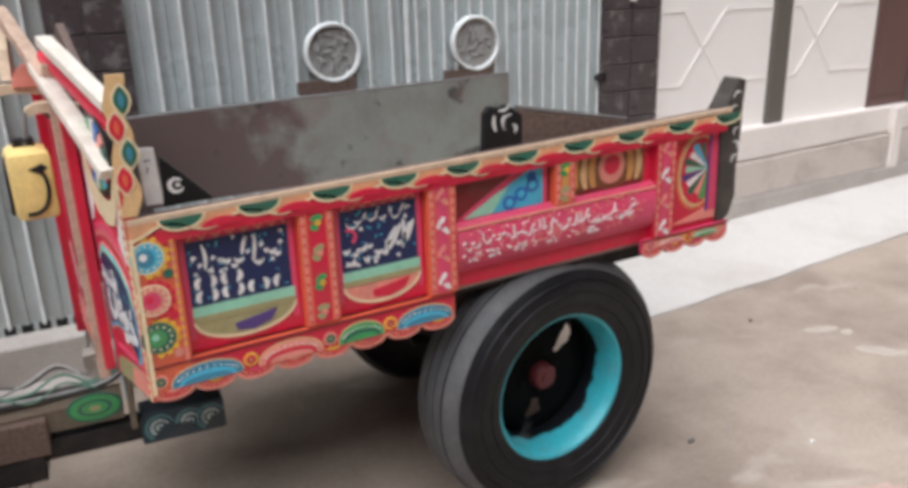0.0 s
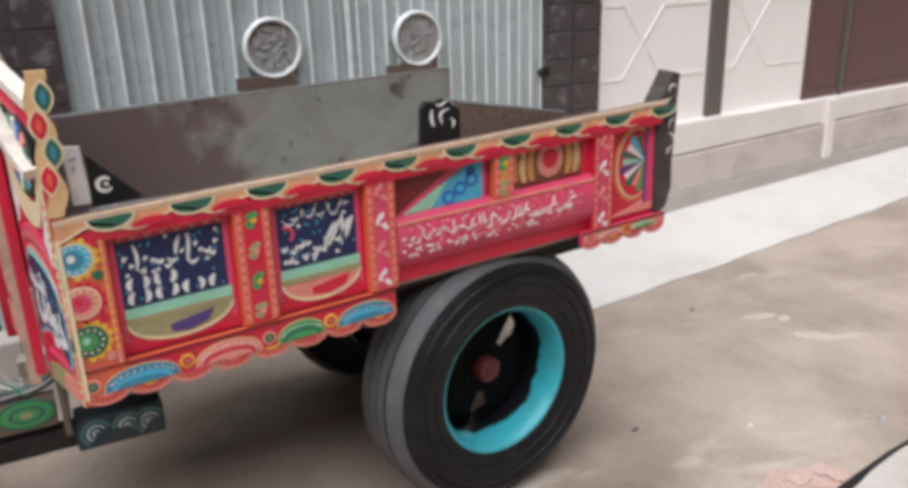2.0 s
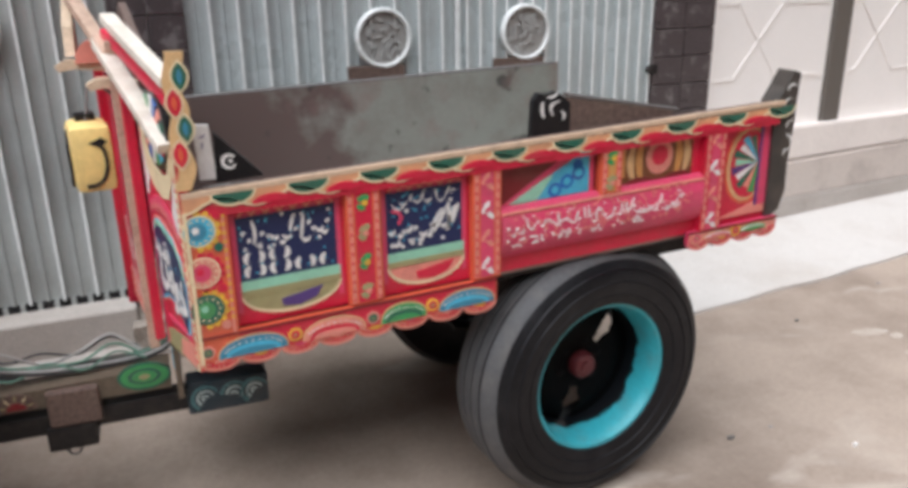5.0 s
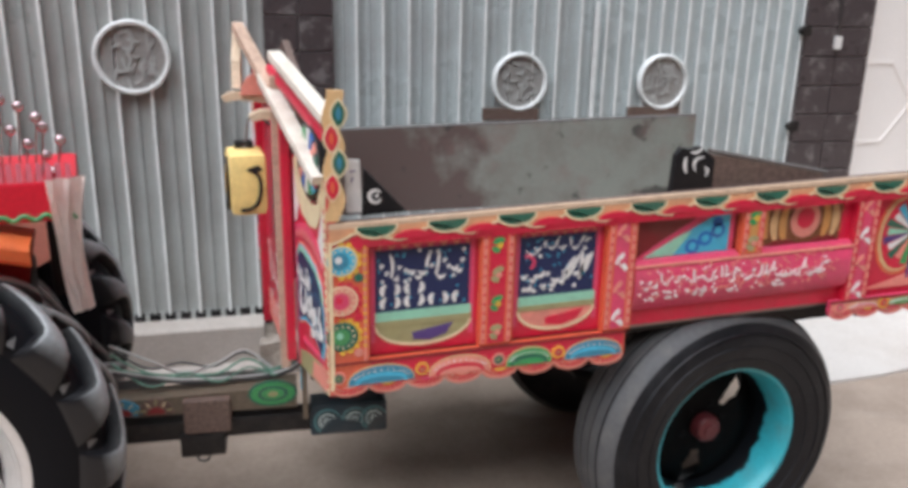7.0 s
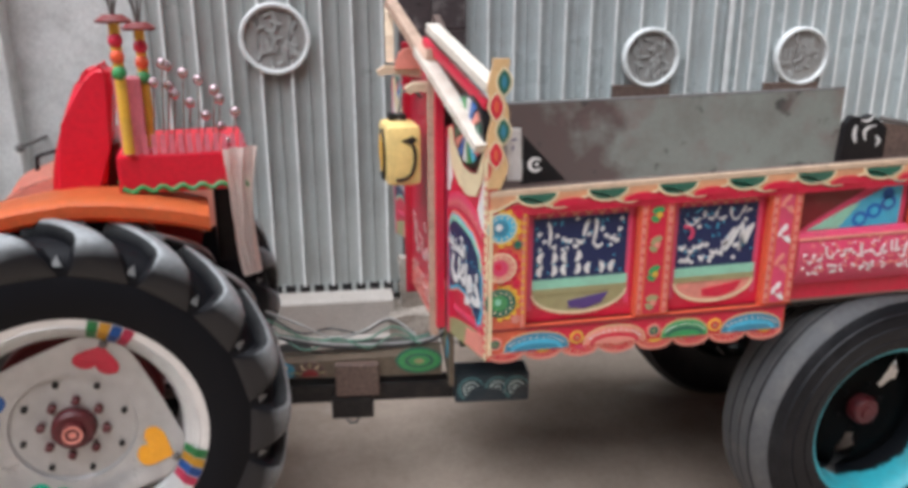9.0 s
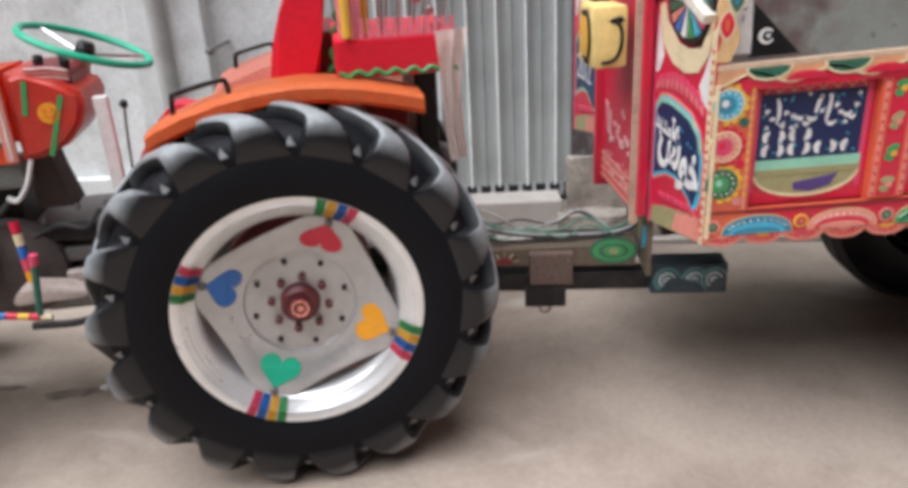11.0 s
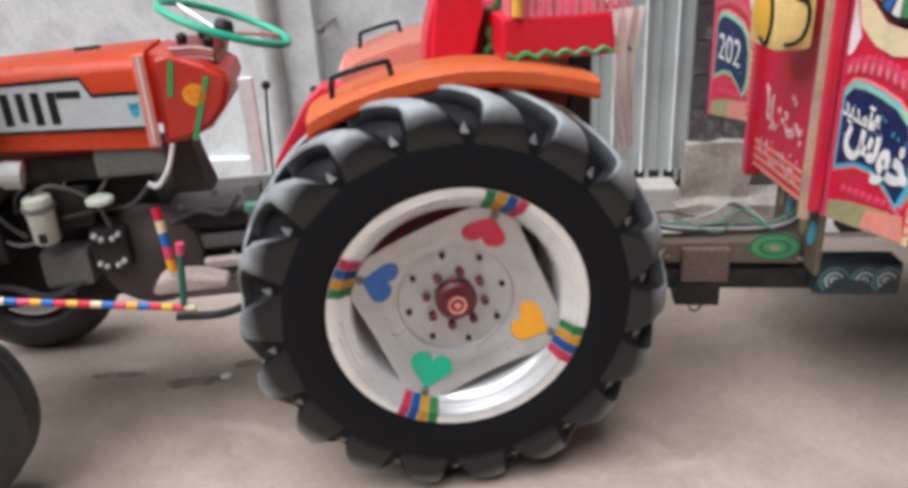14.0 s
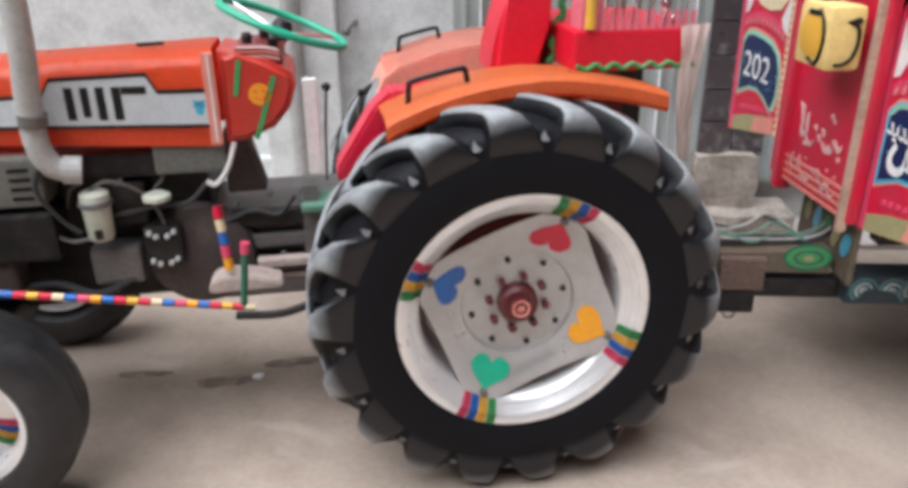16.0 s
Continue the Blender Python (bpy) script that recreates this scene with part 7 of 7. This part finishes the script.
# engine clutter: pipes, bolts, brackets, cables
rnd = random.Random(12)
for k in range(6):
    x = 1.12 + 0.13 * k
    bm = B()
    tube(bm, smooth_line([(x, -0.545, 0.86), (x - 0.02, -0.53, 0.90 + rnd.uniform(0, 0.03)), (x - 0.05, -0.525, 0.95), (x - 0.05, -0.56, 0.99)]), 0.005, 6)
    part("injector_pipe", bm, GREYIRON, tractor)
for k in range(16):
    x, z = rnd.uniform(0.58, 1.6), rnd.uniform(0.52, 0.9)
    bm = B()
    lathe(bm, [(0.012, 0.02), (0.012, 0.0), (0.006, -0.006)], 6, pose(x, -0.555 if x < 0.93 else -0.585, z, 0, 0, 180))
    part("housing_bolt", bm, GREYIRON, tractor)
for pts, r in (([(0.93, -0.52, 0.93), (1.0, -0.5, 0.87), (1.1, -0.51, 0.86), (1.25, -0.5, 0.84)], 0.008), ([(1.2, -0.5, 0.62), (1.32, -0.48, 0.58), (1.45, -0.5, 0.62), (1.6, -0.52, 0.60)], 0.012), ([(0.66, -0.53, 0.86), (0.72, -0.52, 0.80), (0.8, -0.52, 0.82), (0.9, -0.53, 0.78)], 0.008), ([(1.4, -0.46, 1.05), (1.43, -0.46, 0.95), (1.38, -0.47, 0.85), (1.33, -0.47, 0.8)], 0.008)):
    bm = B()
    tube(bm, smooth_line(pts), r, 7)
    part("engine_hose", bm, HOSE, tractor, smooth=True)
bm = B()
box(bm, (1.13, -0.60, 0.80), (1.27, -0.52, 0.94), 0.012)
part("filter_bracket", bm, DARKIRON, tractor)
bm = B()
box(bm, (1.55, -0.6, 0.60), (1.78, -0.47, 0.75), 0.02)
part("oil_sump_lug", bm, BELL, tractor)


# striped rods
def striped_rod(a, b, r, n, name):
    a, b = Vector(a), Vector(b)
    bm = B()
    tube(bm, [a, b], r * 0.85, 10)
    rod = part(name, bm, DARKIRON, tractor, "rod wrapped in red, yellow and blue bands")
    cols = (RED, CREAM, BLUE, PINK, YELLOWO, BLUE, RED, YELLOW)
    for k in range(n):
        bm = B()
        tube(bm, [a + (b - a) * ((k + 0.04) / n), a + (b - a) * ((k + 0.96) / n)], r, 10)
        part("band", bm, cols[k % 8], rod, smooth=True)


striped_rod((1.95, -0.22, 0.80), (0.80, -0.25, 0.598), 0.0115, 34, "drag_link")
striped_rod((0.898, -0.40, 0.89), (0.880, -0.38, 0.675), 0.015, 5, "upright_rod")
bm = B()
tube(bm, [(0.812, -0.25, 0.79), (0.836, -0.25, 0.60)], 0.011, 8)
ur = part("drop_arm", bm, DGREEN, tractor, "green drop arm with a red top")
bm = B()
tube(bm, [(0.808, -0.25, 0.82), (0.812, -0.25, 0.785)], 0.014, 8)
part("red_top", bm, PINK, ur)


# front axle and wheels
FRONTRUBBER = paint("dusty_front_rubber", (0.022, 0.022, 0.024), 0.42, vary=0.15, dirt=(0.085, 0.082, 0.08), dirty=0.45, scale=7)
def front_wheel(m):
    prof = [(0.21, 0.0), (0.225, 0.022), (0.27, 0.030), (0.315, 0.018), (0.34, -0.008)]
    for k in range(3):
        a = -0.018 - 0.042 * k
        prof += [(0.352, a), (0.360, a - 0.004), (0.360, a - 0.026), (0.352, a - 0.030), (0.342, a - 0.034)]
    prof += [(0.335, -0.148), (0.31, -0.17), (0.26, -0.182), (0.225, -0.172), (0.21, -0.15)]
    ty = part("front_tyre", lathe(B(), prof, 60, closed=True), FRONTRUBBER, tractor, "ribbed black front tyre", m, True)
    rm = part("front_rim", lathe(B(), [(0.195, 0.004), (0.215, 0.014), (0.222, 0.004), (0.205, -0.012), (0.19, -0.05), (0.188, -0.14), (0.18, -0.14), (0.18, -0.05)], 48, closed=True), SILVER, tractor, "silver front rim with painted patches", m, True)
    part("front_disc", lathe(B(), [(0.185, -0.075), (0.15, -0.06), (0.09, -0.065), (0.075, -0.045), (0.02, -0.04)], 40), SILVER, rm, smooth=True)
    part("front_hub", lathe(B(), [(0.055, -0.05), (0.05, 0.0), (0.02, 0.01)], 20), DARKRED, rm, smooth=True)
    for k in range(4):
        for j, st in enumerate(STR):
            a0 = 10 + 90 * k + 9 * j
            bm = B()
            rows = []
            for r, y in ((0.10, -0.060), (0.15, -0.0555), (0.18, -0.068)):
                rows.append([bm.verts.new(polar(r, a0 + q * 2, y)) for q in range(5)])
            for p, q in zip(rows, rows[1:]):
                for i in range(4):
                    bm.faces.new((p[i], p[i + 1], q[i + 1], q[i]))
            bmesh.ops.solidify(bm, geom=bm.faces[:], thickness=0.004)
            part("painted_patch", bm, st, rm)


front_wheel(pose(1.705, -0.13, 0.345))
front_wheel(pose(1.72, 2 * MID + 0.20, 0.345, 0, 0, 180))
bm = B()
box(bm, (1.61, -1.34, 0.42), (1.71, -0.24, 0.52), 0.015)
part("front_axle", bm, DARKIRON, tractor, "dark front axle beam")
bm = B()
box(bm, (1.5, -0.90, 0.46), (2.2, -0.66, 0.60), 0.02)
part("axle_support", bm, DARKIRON, tractor)

# lower links and drawbar behind
for y in (-0.50, -1.06):
    bm = B()
    tube(bm, [(-0.15, y, 0.50), (-0.68, y + 0.02, 0.45)], 0.018, 8)
    part("lower_link", bm, GREYIRON, tractor)
    bm = B()
    tube(bm, [(-0.30, y, 0.95), (-0.62, y, 0.48)], 0.012, 8)
    part("lift_rod", bm, GREYIRON, tractor)
bm = B()
box(bm, (-0.80, -0.83, 0.44), (0.0, -0.73, 0.48), 0.006)
part("drawbar", bm, DARKIRON, tractor)
for j in range(5):
    bm = B()
    tube(bm, smooth_line([(-0.30, -0.60 - 0.05 * j, 0.80 - 0.03 * j), (-0.52, -0.56 - 0.03 * j, 0.68 - 0.012 * j), (-0.8, -0.47 - 0.012 * j, 0.61 + 0.006 * (j % 2)), (-1.0, -0.43 - 0.014 * j, 0.594 + 0.006 * (j % 3)), (-1.2, -0.40 - 0.016 * j, 0.60 + 0.004 * (j % 2)), (-1.3, -0.39 - 0.02 * j, 0.66)]), 0.0055, 6)
    part("hose", bm, (HOSE, PIPE, HOSE, DULLGREEN, AIRBOX)[j], tractor, "thin hose running to the trailer", smooth=True)
for j, (dy, dz, r) in enumerate(((0.0, 0.02, 0.005), (-0.05, 0.035, 0.006), (0.03, 0.0, 0.004), (-0.09, 0.01, 0.005))):
    bm = B()
    tube(bm, smooth_line([(-0.62, -0.62 + dy, 0.66 + dz), (-0.74, -0.50 + dy, 0.60 + dz * 2), (-0.86, -0.52 + dy, 0.625 - dz), (-0.97, -0.45 + dy, 0.60 + dz), (-1.08, -0.47 + dy, 0.63 + dz), (-1.17, -0.42 + dy, 0.60)]), r, 6)
    part("hose", bm, (DULLGREEN, PIPE, DULLGREEN, HOSE)[j], tractor, "thin tangled hose over the drawbar", smooth=True)
